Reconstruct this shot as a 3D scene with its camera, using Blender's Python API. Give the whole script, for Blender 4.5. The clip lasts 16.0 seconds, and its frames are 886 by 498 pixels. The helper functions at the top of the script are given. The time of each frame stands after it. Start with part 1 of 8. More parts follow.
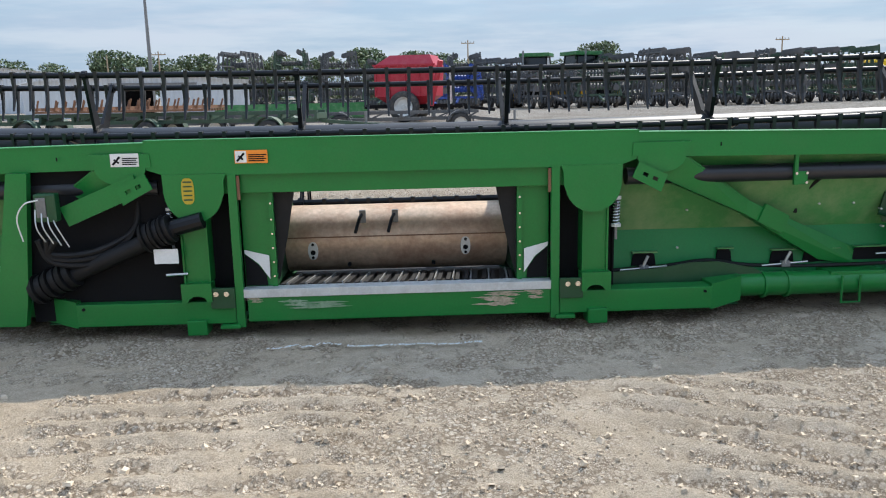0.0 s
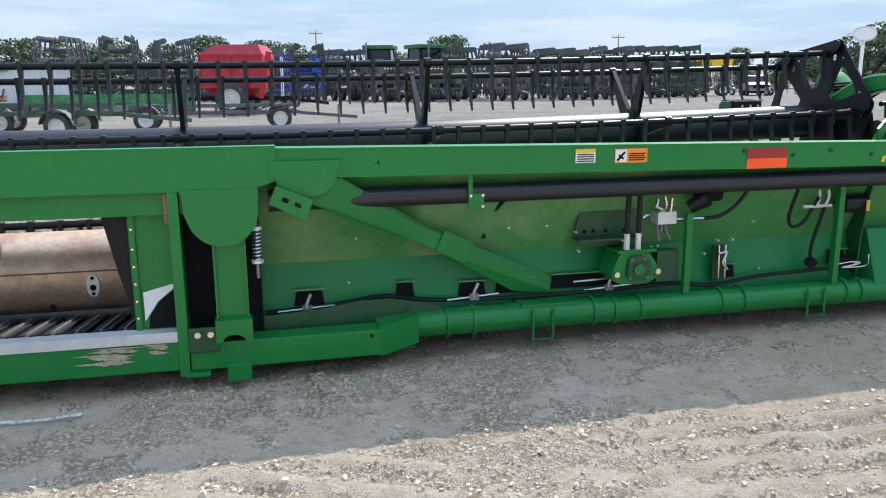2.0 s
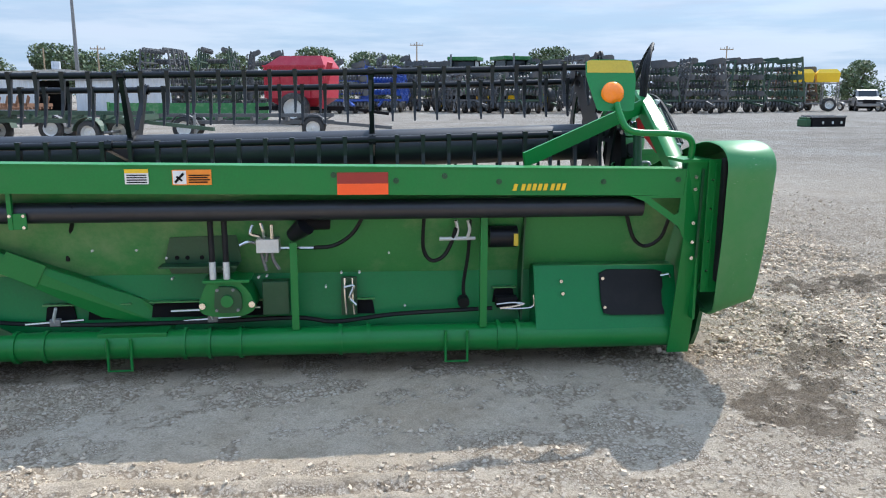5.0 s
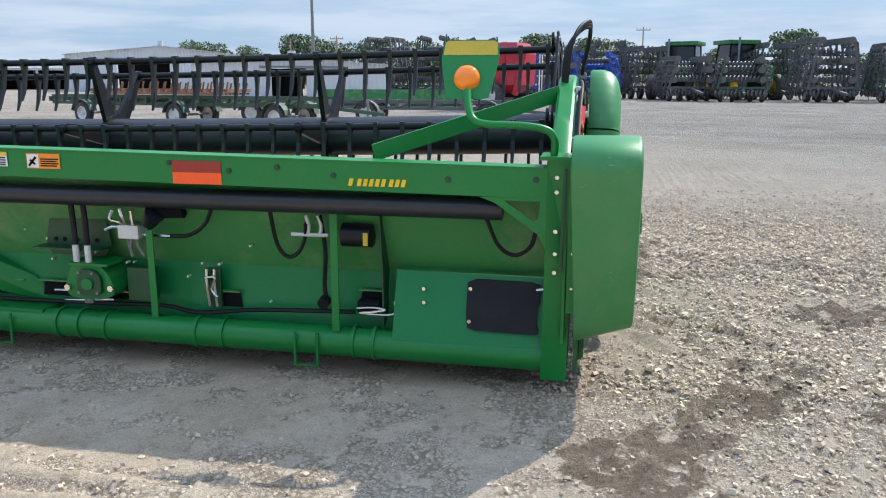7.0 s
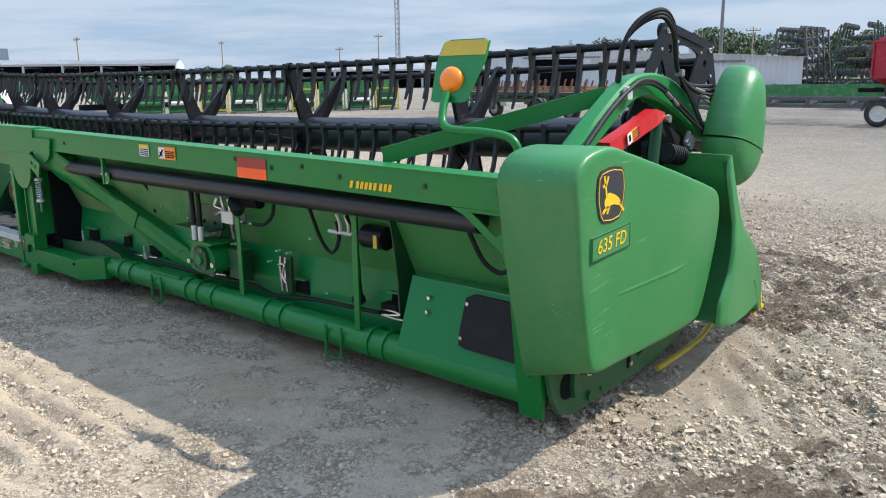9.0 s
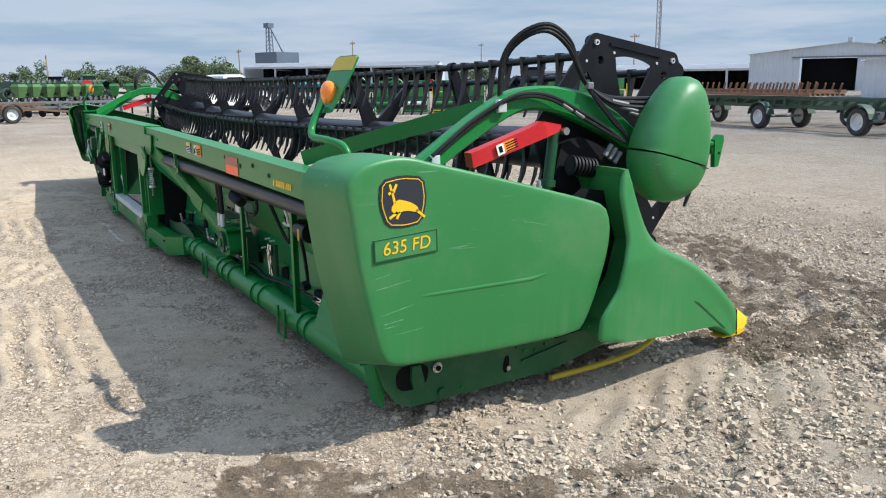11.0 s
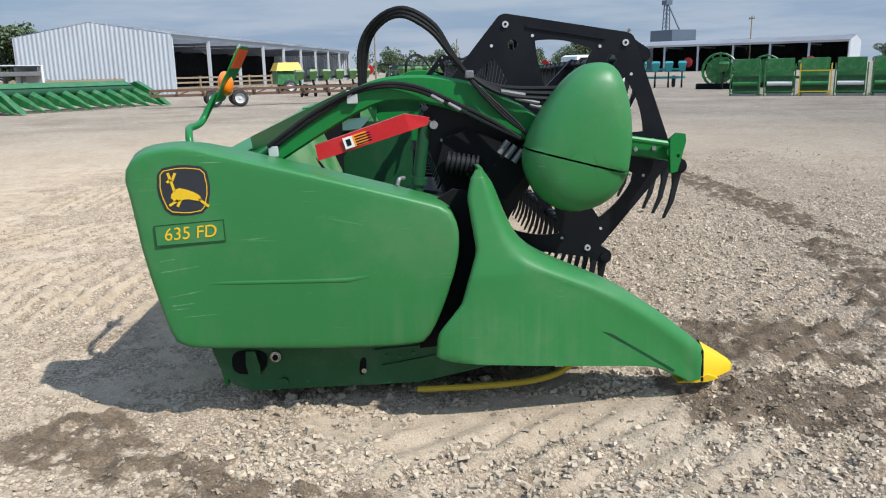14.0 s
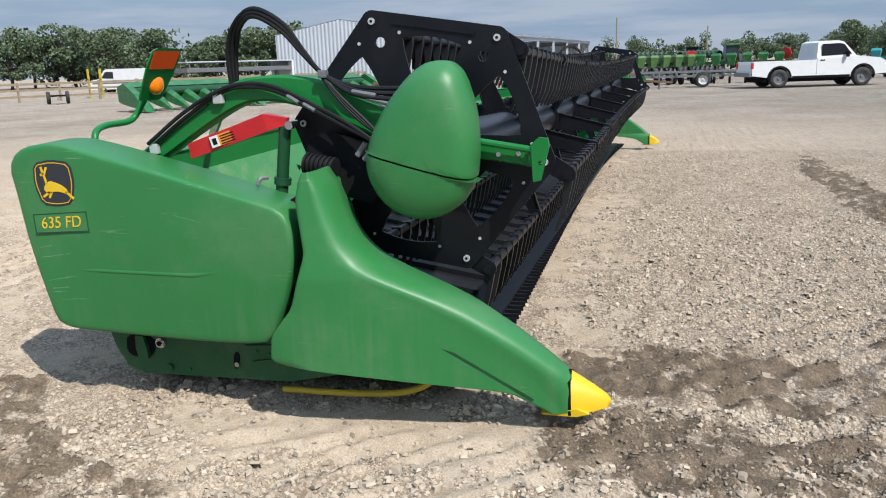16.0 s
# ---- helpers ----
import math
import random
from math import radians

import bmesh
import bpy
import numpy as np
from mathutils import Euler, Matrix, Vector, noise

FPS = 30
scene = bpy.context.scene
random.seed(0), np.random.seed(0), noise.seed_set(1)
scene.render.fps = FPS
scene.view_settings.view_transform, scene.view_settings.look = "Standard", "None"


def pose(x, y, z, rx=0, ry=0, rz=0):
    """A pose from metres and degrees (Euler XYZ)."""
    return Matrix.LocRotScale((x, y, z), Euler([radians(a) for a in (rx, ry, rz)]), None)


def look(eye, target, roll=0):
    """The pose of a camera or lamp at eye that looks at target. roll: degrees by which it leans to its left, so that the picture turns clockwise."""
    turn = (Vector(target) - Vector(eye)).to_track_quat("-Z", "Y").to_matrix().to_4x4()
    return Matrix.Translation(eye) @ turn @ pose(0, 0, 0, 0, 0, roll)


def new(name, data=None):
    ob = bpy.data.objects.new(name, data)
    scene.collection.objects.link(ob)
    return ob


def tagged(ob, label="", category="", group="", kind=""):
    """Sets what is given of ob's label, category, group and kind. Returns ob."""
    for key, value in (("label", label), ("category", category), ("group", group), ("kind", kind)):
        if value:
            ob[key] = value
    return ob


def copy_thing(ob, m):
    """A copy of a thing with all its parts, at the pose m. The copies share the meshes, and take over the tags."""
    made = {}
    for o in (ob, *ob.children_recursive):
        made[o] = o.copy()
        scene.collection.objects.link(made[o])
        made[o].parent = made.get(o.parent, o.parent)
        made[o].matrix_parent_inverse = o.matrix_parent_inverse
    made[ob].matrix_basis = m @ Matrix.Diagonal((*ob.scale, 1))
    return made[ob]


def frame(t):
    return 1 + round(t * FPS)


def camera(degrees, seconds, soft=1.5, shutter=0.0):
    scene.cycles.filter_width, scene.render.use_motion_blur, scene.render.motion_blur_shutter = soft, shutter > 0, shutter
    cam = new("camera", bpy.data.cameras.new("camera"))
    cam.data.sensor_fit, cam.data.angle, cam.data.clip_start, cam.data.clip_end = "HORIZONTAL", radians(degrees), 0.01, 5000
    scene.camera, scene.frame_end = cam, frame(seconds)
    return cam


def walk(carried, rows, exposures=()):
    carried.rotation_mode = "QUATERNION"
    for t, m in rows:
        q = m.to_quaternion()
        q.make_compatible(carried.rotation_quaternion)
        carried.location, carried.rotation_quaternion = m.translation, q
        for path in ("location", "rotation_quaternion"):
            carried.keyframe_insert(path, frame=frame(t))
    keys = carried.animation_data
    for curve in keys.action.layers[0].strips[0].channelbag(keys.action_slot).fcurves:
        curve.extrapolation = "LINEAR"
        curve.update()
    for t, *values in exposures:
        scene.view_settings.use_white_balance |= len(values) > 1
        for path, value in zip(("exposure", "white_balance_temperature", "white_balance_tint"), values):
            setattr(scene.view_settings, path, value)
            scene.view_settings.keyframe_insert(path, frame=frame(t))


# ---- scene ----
cam = camera(59.1, 16.0, 1.1)
PATH = [
    (0, (-0.064, -4.224, 1.342), (0.041, -2.266, 0.952), -1.2),
    (0.5, (0.097, -3.928, 1.3), (0.258, -1.968, 0.938), -1.3),
    (1, (0.357, -3.726, 1.302), (0.614, -1.779, 0.923), -1.3),
    (1.5, (0.719, -3.585, 1.358), (1.093, -1.664, 0.945), -0.8),
    (2, (1.15, -3.574, 1.395), (1.606, -1.671, 0.98), -0.4),
    (2.5, (1.597, -3.564, 1.41), (2.076, -1.666, 1.002), -0.2),
    (3, (2.027, -3.616, 1.413), (2.483, -1.708, 1.023), -0.1),
    (3.5, (2.459, -3.651, 1.429), (2.857, -1.728, 1.052), 0.0),
    (4, (2.932, -3.644, 1.426), (3.253, -1.705, 1.054), 0.0),
    (4.5, (3.381, -3.681, 1.419), (3.637, -1.732, 1.046), -0.0),
    (5, (3.777, -3.654, 1.408), (3.962, -1.7, 1.021), 0.1),
    (5.2, (3.94, -3.613, 1.402), (4.099, -1.659, 1.008), 0.2),
    (7.3, (5.764, -3.126, 1.407), (5.239, -1.246, 0.975), -0.1),
    (7.5, (5.925, -3.045, 1.441), (5.296, -1.2, 0.995), -0.3),
    (8, (6.236, -2.82, 1.421), (5.393, -1.061, 0.977), -0.4),
    (8.2, (6.385, -2.717, 1.418), (5.442, -1.009, 0.979), -0.5),
    (10.3, (7.838, -1.689, 1.448), (6.265, -0.528, 1.029), -0.6),
    (10.5, (7.953, -1.569, 1.453), (6.348, -0.452, 1.033), -0.6),
    (11, (8.237, -1.281, 1.457), (6.559, -0.275, 1.041), -0.6),
    (11.5, (8.427, -0.959, 1.483), (6.687, -0.064, 1.066), -0.7),
    (12, (8.592, -0.567, 1.451), (6.795, 0.205, 1.028), -1.0),
    (12.5, (8.743, -0.169, 1.449), (6.899, 0.468, 1.009), -1.1),
    (13, (8.773, 0.2, 1.457), (6.884, 0.678, 1.006), -1.2),
    (13.5, (8.732, 0.566, 1.463), (6.805, 0.848, 1.006), -1.3),
    (14, (8.727, 0.926, 1.465), (6.781, 1.018, 1.014), -1.2),
    (14.5, (8.672, 1.267, 1.46), (6.722, 1.206, 1.019), -1.1),
    (15, (8.604, 1.687, 1.473), (6.667, 1.455, 1.032), -1.3),
    (15.5, (8.561, 2.12, 1.483), (6.647, 1.747, 1.037), -1.6),
    (16, (8.432, 2.503, 1.457), (6.552, 1.994, 0.999), -1.9),
]
EXPOSURES = [(0, 0.42, 6300, 10), (1.5, 0.58, 6130, 10), (3, 0.70, 5950, 10), (4.5, 0.62, 5900, 10), (8, 0.44, 6050, 10), (11, 0.22, 6050, 10), (13, 0.0, 5980, 10), (16, -0.10, 6020, 11)]
walk(cam, [(t, look(eye, target, roll)) for t, eye, target, roll in PATH], EXPOSURES)

# ---- light ----
SUN_TO = Vector((0.58, 0.68, 1.0)).normalized()
sun_data = bpy.data.lights.new("sun", "SUN")
sun_data.energy, sun_data.angle, sun_data.color = 5.0, radians(0.6), (1.0, 0.94, 0.83)
sun = new("sun", sun_data)
sun.matrix_world = look((0, 0, 40), Vector((0, 0, 40)) - SUN_TO)

world = bpy.data.worlds.new("sky")
scene.world = world
world.use_nodes = True
wn, wl = world.node_tree.nodes, world.node_tree.links
wn.clear()
w_out = wn.new("ShaderNodeOutputWorld")
w_bg = wn.new("ShaderNodeBackground")
w_sky = wn.new("ShaderNodeTexSky")
w_sky.sky_type, w_sky.sun_disc = "NISHITA", False
w_sky.sun_elevation = math.asin(SUN_TO.z)
w_sky.sun_rotation = math.atan2(SUN_TO.x, SUN_TO.y)
w_sky.dust_density, w_sky.air_density, w_sky.ozone_density = 0.4, 1.0, 2.0
w_co = wn.new("ShaderNodeTexCoord")
w_map = wn.new("ShaderNodeMapping")
w_map.inputs["Scale"].default_value = (1.0, 1.0, 5.5)
w_map.inputs["Rotation"].default_value = (0.05, 0.1, 0.6)
w_n1 = wn.new("ShaderNodeTexNoise")
w_n1.inputs["Scale"].default_value, w_n1.inputs["Detail"].default_value = 2.6, 10.0
w_n1.inputs["Roughness"].default_value, w_n1.inputs["Distortion"].default_value = 0.62, 0.6
w_ramp = wn.new("ShaderNodeValToRGB")
w_ramp.color_ramp.elements[0].position, w_ramp.color_ramp.elements[1].position = 0.44, 0.60
w_mix = wn.new("ShaderNodeMixRGB")
w_sep = wn.new("ShaderNodeSeparateXYZ")
w_up = wn.new("ShaderNodeMapRange")           # the cloud veil thickens and brightens overhead
w_up.interpolation_type = "SMOOTHSTEP"
w_up.inputs["From Min"].default_value, w_up.inputs["From Max"].default_value = 0.12, 0.75
w_cloud = wn.new("ShaderNodeMixRGB")
w_cloud.inputs["Color1"].default_value = (5.5, 6.0, 6.7, 1)
w_cloud.inputs["Color2"].default_value = (7.9, 10.2, 13.8, 1)
w_half = wn.new("ShaderNodeMath")
w_half.operation, w_half.inputs[1].default_value = "MULTIPLY_ADD", 0.75
w_half.use_clamp = True
wl.new(w_co.outputs["Generated"], w_sep.inputs["Vector"])
wl.new(w_sep.outputs["Z"], w_up.inputs["Value"])
wl.new(w_up.outputs["Result"], w_cloud.inputs["Fac"])
wl.new(w_cloud.outputs["Color"], w_mix.inputs["Color2"])
w_veil = wn.new("ShaderNodeMath")
w_veil.operation, w_veil.inputs[1].default_value, w_veil.inputs[2].default_value = "MULTIPLY_ADD", 0.45, 0.12
wl.new(w_up.outputs["Result"], w_veil.inputs[0])
wl.new(w_veil.outputs["Value"], w_half.inputs[2])
wl.new(w_co.outputs["Generated"], w_map.inputs["Vector"])
wl.new(w_map.outputs["Vector"], w_n1.inputs["Vector"])
wl.new(w_n1.outputs["Fac"], w_ramp.inputs["Fac"])
wl.new(w_ramp.outputs["Color"], w_half.inputs[0])
wl.new(w_half.outputs["Value"], w_mix.inputs["Fac"])
w_dim = wn.new("ShaderNodeMixRGB")              # thin haze takes the edge off the blue
w_dim.inputs["Fac"].default_value = 0.35
w_dim.inputs["Color2"].default_value = (3.6, 4.6, 5.8, 1)
wl.new(w_sky.outputs["Color"], w_dim.inputs["Color1"])
wl.new(w_dim.outputs["Color"], w_mix.inputs["Color1"])
w_low = wn.new("ShaderNodeMapRange")          # pale blue haze along the horizon
w_low.interpolation_type = "SMOOTHSTEP"
w_low.inputs["From Min"].default_value, w_low.inputs["From Max"].default_value = 0.0, 0.24
w_low.inputs["To Min"].default_value, w_low.inputs["To Max"].default_value = 0.92, 0.0
w_haze = wn.new("ShaderNodeMixRGB")
w_bank = wn.new("ShaderNodeMixRGB")             # far cloud banks with bluer gaps, low over the horizon
w_bank.inputs["Color1"].default_value, w_bank.inputs["Color2"].default_value = (3.1, 4.15, 5.4, 1), (4.9, 5.5, 6.3, 1)
w_n2 = wn.new("ShaderNodeTexNoise")
w_n2.inputs["Scale"].default_value, w_n2.inputs["Detail"].default_value, w_n2.inputs["Roughness"].default_value = 3.6, 9.0, 0.6
w_flat = wn.new("ShaderNodeMapping")
w_flat.inputs["Scale"].default_value = (1.0, 1.0, 9.0)
w_banks = wn.new("ShaderNodeMapRange")
w_banks.interpolation_type = "SMOOTHSTEP"
w_banks.inputs["From Min"].default_value, w_banks.inputs["From Max"].default_value = 0.36, 0.62
wl.new(w_co.outputs["Generated"], w_flat.inputs["Vector"])
wl.new(w_flat.outputs["Vector"], w_n2.inputs["Vector"])
wl.new(w_n2.outputs["Fac"], w_banks.inputs["Value"])
wl.new(w_banks.outputs["Result"], w_bank.inputs["Fac"])
wl.new(w_bank.outputs["Color"], w_haze.inputs["Color2"])
wl.new(w_sep.outputs["Z"], w_low.inputs["Value"])
wl.new(w_low.outputs["Result"], w_haze.inputs["Fac"])
wl.new(w_mix.outputs["Color"], w_haze.inputs["Color1"])
wl.new(w_haze.outputs["Color"], w_bg.inputs["Color"])
w_bg.inputs["Strength"].default_value = 0.094
wl.new(w_bg.outputs["Background"], w_out.inputs["Surface"])
scene.view_settings.exposure = 0.0

# ---- materials ----
def material(name, colour, rough=0.5, metal=0.0, vary=0.12, scale=6.0, fine=90.0, bump=0.0, bump_scale=60.0,
             dirt=None, dirt_amount=0.0, dirt_scale=3.0, coat=0.0, island=0.0, obj_random=0.0, spec=0.5, scuff=0.0, streak=0.0):
    m = bpy.data.materials.new(name)
    m.use_nodes = True
    n, l = m.node_tree.nodes, m.node_tree.links
    b = n["Principled BSDF"]
    b.inputs["Roughness"].default_value, b.inputs["Metallic"].default_value = rough, metal
    b.inputs["Coat Weight"].default_value = coat
    b.inputs["Specular IOR Level"].default_value = spec
    co = n.new("ShaderNodeTexCoord")
    big, small = n.new("ShaderNodeTexNoise"), n.new("ShaderNodeTexNoise")
    big.inputs["Scale"].default_value, big.inputs["Detail"].default_value = scale, 5
    small.inputs["Scale"].default_value, small.inputs["Detail"].default_value = fine, 3
    l.new(co.outputs["Object"], big.inputs["Vector"])
    l.new(co.outputs["Object"], small.inputs["Vector"])
    mixer = n.new("ShaderNodeMath")
    mixer.operation = "ADD"
    l.new(big.outputs["Fac"], mixer.inputs[0])
    l.new(small.outputs["Fac"], mixer.inputs[1])
    rng = n.new("ShaderNodeMapRange")
    rng.inputs["From Min"].default_value, rng.inputs["From Max"].default_value = 0.6, 1.4
    rng.inputs["To Min"].default_value, rng.inputs["To Max"].default_value = 1 - vary, 1 + vary
    l.new(mixer.outputs["Value"], rng.inputs["Value"])
    value = rng.outputs["Result"]
    for weight, kind in ((island, "ShaderNodeNewGeometry"), (obj_random, "ShaderNodeObjectInfo")):
        if weight:
            src = n.new(kind)
            r2 = n.new("ShaderNodeMapRange")
            r2.inputs["To Min"].default_value, r2.inputs["To Max"].default_value = 1 - weight, 1 + weight
            l.new(src.outputs["Random Per Island" if "Geometry" in kind else "Random"], r2.inputs["Value"])
            mul = n.new("ShaderNodeMath")
            mul.operation = "MULTIPLY"
            l.new(value, mul.inputs[0])
            l.new(r2.outputs["Result"], mul.inputs[1])
            value = mul.outputs["Value"]
    sc = n.new("ShaderNodeVectorMath")
    sc.operation = "SCALE"
    sc.inputs[0].default_value = colour
    l.new(value, sc.inputs["Scale"])
    colour_out = sc.outputs["Vector"]
    if dirt_amount:
        dn = n.new("ShaderNodeTexNoise")
        dn.inputs["Scale"].default_value, dn.inputs["Detail"].default_value = dirt_scale, 8
        dn.inputs["Roughness"].default_value = 0.7
        l.new(co.outputs["Object"], dn.inputs["Vector"])
        dr = n.new("ShaderNodeMapRange")
        dr.inputs["From Min"].default_value, dr.inputs["From Max"].default_value = 0.48, 0.72
        dr.inputs["To Max"].default_value = dirt_amount
        l.new(dn.outputs["Fac"], dr.inputs["Value"])
        mx = n.new("ShaderNodeMixRGB")
        l.new(dr.outputs["Result"], mx.inputs["Fac"])
        l.new(colour_out, mx.inputs["Color1"])
        mx.inputs["Color2"].default_value = (*dirt, 1)
        colour_out = mx.outputs["Color"]
        ra = n.new("ShaderNodeMath")
        ra.operation = "MULTIPLY_ADD"
        ra.inputs[1].default_value, ra.inputs[2].default_value = 0.35, rough
        l.new(dr.outputs["Result"], ra.inputs[0])
        l.new(ra.outputs["Value"], b.inputs["Roughness"])
    if scuff:                                        # fine pale scratches drawn along y
        sm = n.new("ShaderNodeMapping")
        sm.inputs["Scale"].default_value = (40.0, 5.0, 170.0)
        sm.inputs["Rotation"].default_value = (0.05, 0, 0)
        l.new(co.outputs["Object"], sm.inputs["Vector"])
        sn, sg = n.new("ShaderNodeTexNoise"), n.new("ShaderNodeTexNoise")
        sn.inputs["Scale"].default_value, sn.inputs["Detail"].default_value = 1.0, 2
        sg.inputs["Scale"].default_value, sg.inputs["Detail"].default_value = 5.0, 3
        l.new(sm.outputs["Vector"], sn.inputs["Vector"])
        l.new(co.outputs["Object"], sg.inputs["Vector"])
        s1, s2, s3 = n.new("ShaderNodeMapRange"), n.new("ShaderNodeMapRange"), n.new("ShaderNodeMath")
        s1.inputs["From Min"].default_value, s1.inputs["From Max"].default_value = 0.66, 0.74
        s2.inputs["From Min"].default_value, s2.inputs["From Max"].default_value = 0.56, 0.70
        s2.inputs["To Max"].default_value = scuff
        s3.operation = "MULTIPLY"
        l.new(sn.outputs["Fac"], s1.inputs["Value"])
        l.new(sg.outputs["Fac"], s2.inputs["Value"])
        l.new(s1.outputs["Result"], s3.inputs[0])
        l.new(s2.outputs["Result"], s3.inputs[1])
        mx = n.new("ShaderNodeMixRGB")
        l.new(s3.outputs["Value"], mx.inputs["Fac"])
        l.new(colour_out, mx.inputs["Color1"])
        mx.inputs["Color2"].default_value = (0.36, 0.44, 0.34, 1)
        colour_out = mx.outputs["Color"]
    if streak:                                       # splashed dust run down in faint upright streaks over the lower flank
        tm = n.new("ShaderNodeMapping")
        tm.inputs["Scale"].default_value = (10.0, 26.0, 1.3)
        l.new(co.outputs["Object"], tm.inputs["Vector"])
        tn, tb, tz = n.new("ShaderNodeTexNoise"), n.new("ShaderNodeTexNoise"), n.new("ShaderNodeSeparateXYZ")
        tn.inputs["Scale"].default_value, tn.inputs["Detail"].default_value = 1.0, 5
        tb.inputs["Scale"].default_value, tb.inputs["Detail"].default_value = 3.0, 4
        l.new(tm.outputs["Vector"], tn.inputs["Vector"])
        l.new(co.outputs["Object"], tb.inputs["Vector"])
        l.new(co.outputs["Object"], tz.inputs["Vector"])
        t1, t2, t3 = n.new("ShaderNodeMapRange"), n.new("ShaderNodeMapRange"), n.new("ShaderNodeMapRange")
        t1.inputs["From Min"].default_value, t1.inputs["From Max"].default_value = 0.44, 0.66
        t2.inputs["From Min"].default_value, t2.inputs["From Max"].default_value = 0.36, 0.62
        t3.inputs["From Min"].default_value, t3.inputs["From Max"].default_value = 0.62, 0.42
        t3.inputs["To Max"].default_value = streak
        l.new(tn.outputs["Fac"], t1.inputs["Value"])
        l.new(tb.outputs["Fac"], t2.inputs["Value"])
        l.new(tz.outputs["Z"], t3.inputs["Value"])
        p1, p2 = n.new("ShaderNodeMath"), n.new("ShaderNodeMath")
        p1.operation = p2.operation = "MULTIPLY"
        l.new(t1.outputs["Result"], p1.inputs[0])
        l.new(t2.outputs["Result"], p1.inputs[1])
        l.new(p1.outputs["Value"], p2.inputs[0])
        l.new(t3.outputs["Result"], p2.inputs[1])
        mx = n.new("ShaderNodeMixRGB")
        l.new(p2.outputs["Value"], mx.inputs["Fac"])
        l.new(colour_out, mx.inputs["Color1"])
        mx.inputs["Color2"].default_value = (0.24, 0.27, 0.19, 1)
        colour_out = mx.outputs["Color"]
    l.new(colour_out, b.inputs["Base Color"])
    if bump:
        bn = n.new("ShaderNodeTexNoise")
        bn.inputs["Scale"].default_value, bn.inputs["Detail"].default_value = bump_scale, 4
        l.new(co.outputs["Object"], bn.inputs["Vector"])
        bp = n.new("ShaderNodeBump")
        bp.inputs["Strength"].default_value, bp.inputs["Distance"].default_value = bump, 0.01
        l.new(bn.outputs["Fac"], bp.inputs["Height"])
        l.new(bp.outputs["Normal"], b.inputs["Normal"])
    return m


DUST = (0.36, 0.31, 0.24)
GREEN = material("green_paint", (0.012, 0.178, 0.034), 0.34, vary=0.10, scale=2.5, dirt=(0.20, 0.22, 0.13), dirt_amount=0.06, dirt_scale=4, spec=0.35)
# paler green and dust: light thrown up by the ground is painted in
GREEN_SHEET_LIT = material("lit_green_sheet_paint", (0.060, 0.240, 0.068), 0.28, vary=0.10, scale=2.0, dirt=(0.40, 0.44, 0.25), dirt_amount=0.55, dirt_scale=1.6)
GREEN_LOW = material("green_lower_sheet_paint", (0.010, 0.185, 0.046), 0.34, vary=0.10, scale=2.0, dirt=(0.20, 0.24, 0.14), dirt_amount=0.05, dirt_scale=2.2, spec=0.35)
GREEN_PLASTIC = material("green_plastic", (0.034, 0.195, 0.050), 0.42, vary=0.08, scale=2.2, fine=240, bump=0.02, bump_scale=300, dirt=(0.20, 0.25, 0.15), dirt_amount=0.24, dirt_scale=2.2, scuff=0.6, streak=0.13)
SCRATCH = material("scratched_plastic", (0.15, 0.31, 0.17), 0.6, vary=0.3, scale=12)
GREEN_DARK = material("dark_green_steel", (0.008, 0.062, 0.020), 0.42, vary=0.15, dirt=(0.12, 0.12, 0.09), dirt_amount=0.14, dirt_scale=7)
# darker copy of the green: shade under the shields is in the colour
GREEN_SHADED = material("shaded_green_paint", (0.012, 0.105, 0.032), 0.45, vary=0.15, dirt=(0.20, 0.19, 0.14), dirt_amount=0.2, dirt_scale=6)
GREEN_FAR = material("far_green_paint", (0.020, 0.150, 0.035), 0.4, vary=0.25, scale=3, dirt=DUST, dirt_amount=0.3)
BLACK = material("black_steel", (0.006, 0.0065, 0.009), 0.38, vary=0.2, scale=5, dirt=(0.08, 0.075, 0.07), dirt_amount=0.07, dirt_scale=5, spec=0.28)
BLACK_TUBE = material("black_tube_paint", (0.014, 0.015, 0.020), 0.40, vary=0.15, scale=4, dirt=(0.14, 0.13, 0.12), dirt_amount=0.08, dirt_scale=3)
RUBBER = material("black_rubber", (0.008, 0.008, 0.009), 0.6, vary=0.25, scale=9, dirt=(0.10, 0.09, 0.08), dirt_amount=0.10, dirt_scale=6, spec=0.3)
TINE = material("black_plastic_tine", (0.010, 0.010, 0.012), 0.45, vary=0.2, obj_random=0.25)
CHROME = material("bare_steel", (0.62, 0.62, 0.60), 0.25, metal=1.0, vary=0.12)
GALV = material("galvanised_plate", (0.60, 0.61, 0.60), 0.45, metal=0.35, vary=0.12, scale=14, dirt=(0.34, 0.30, 0.26), dirt_amount=0.35, dirt_scale=9)
WHITE = material("white_paint", (0.74, 0.74, 0.72), 0.5, vary=0.08, dirt=DUST, dirt_amount=0.15)
TAN_STEEL = material("worn_drum_steel", (0.60, 0.44, 0.31), 0.34, metal=0.35, vary=0.25, scale=3.5, fine=40, dirt=(0.24, 0.095, 0.055), dirt_amount=0.75, dirt_scale=2.2, bump=0.12, bump_scale=30)
RUST = material("rusty_steel", (0.20, 0.10, 0.055), 0.75, vary=0.3, scale=8)
YELLOW = material("yellow_paint", (0.78, 0.50, 0.012), 0.4, vary=0.07)
YELLOW_DULL = material("dull_yellow_decal", (0.50, 0.36, 0.02), 0.5, vary=0.12)
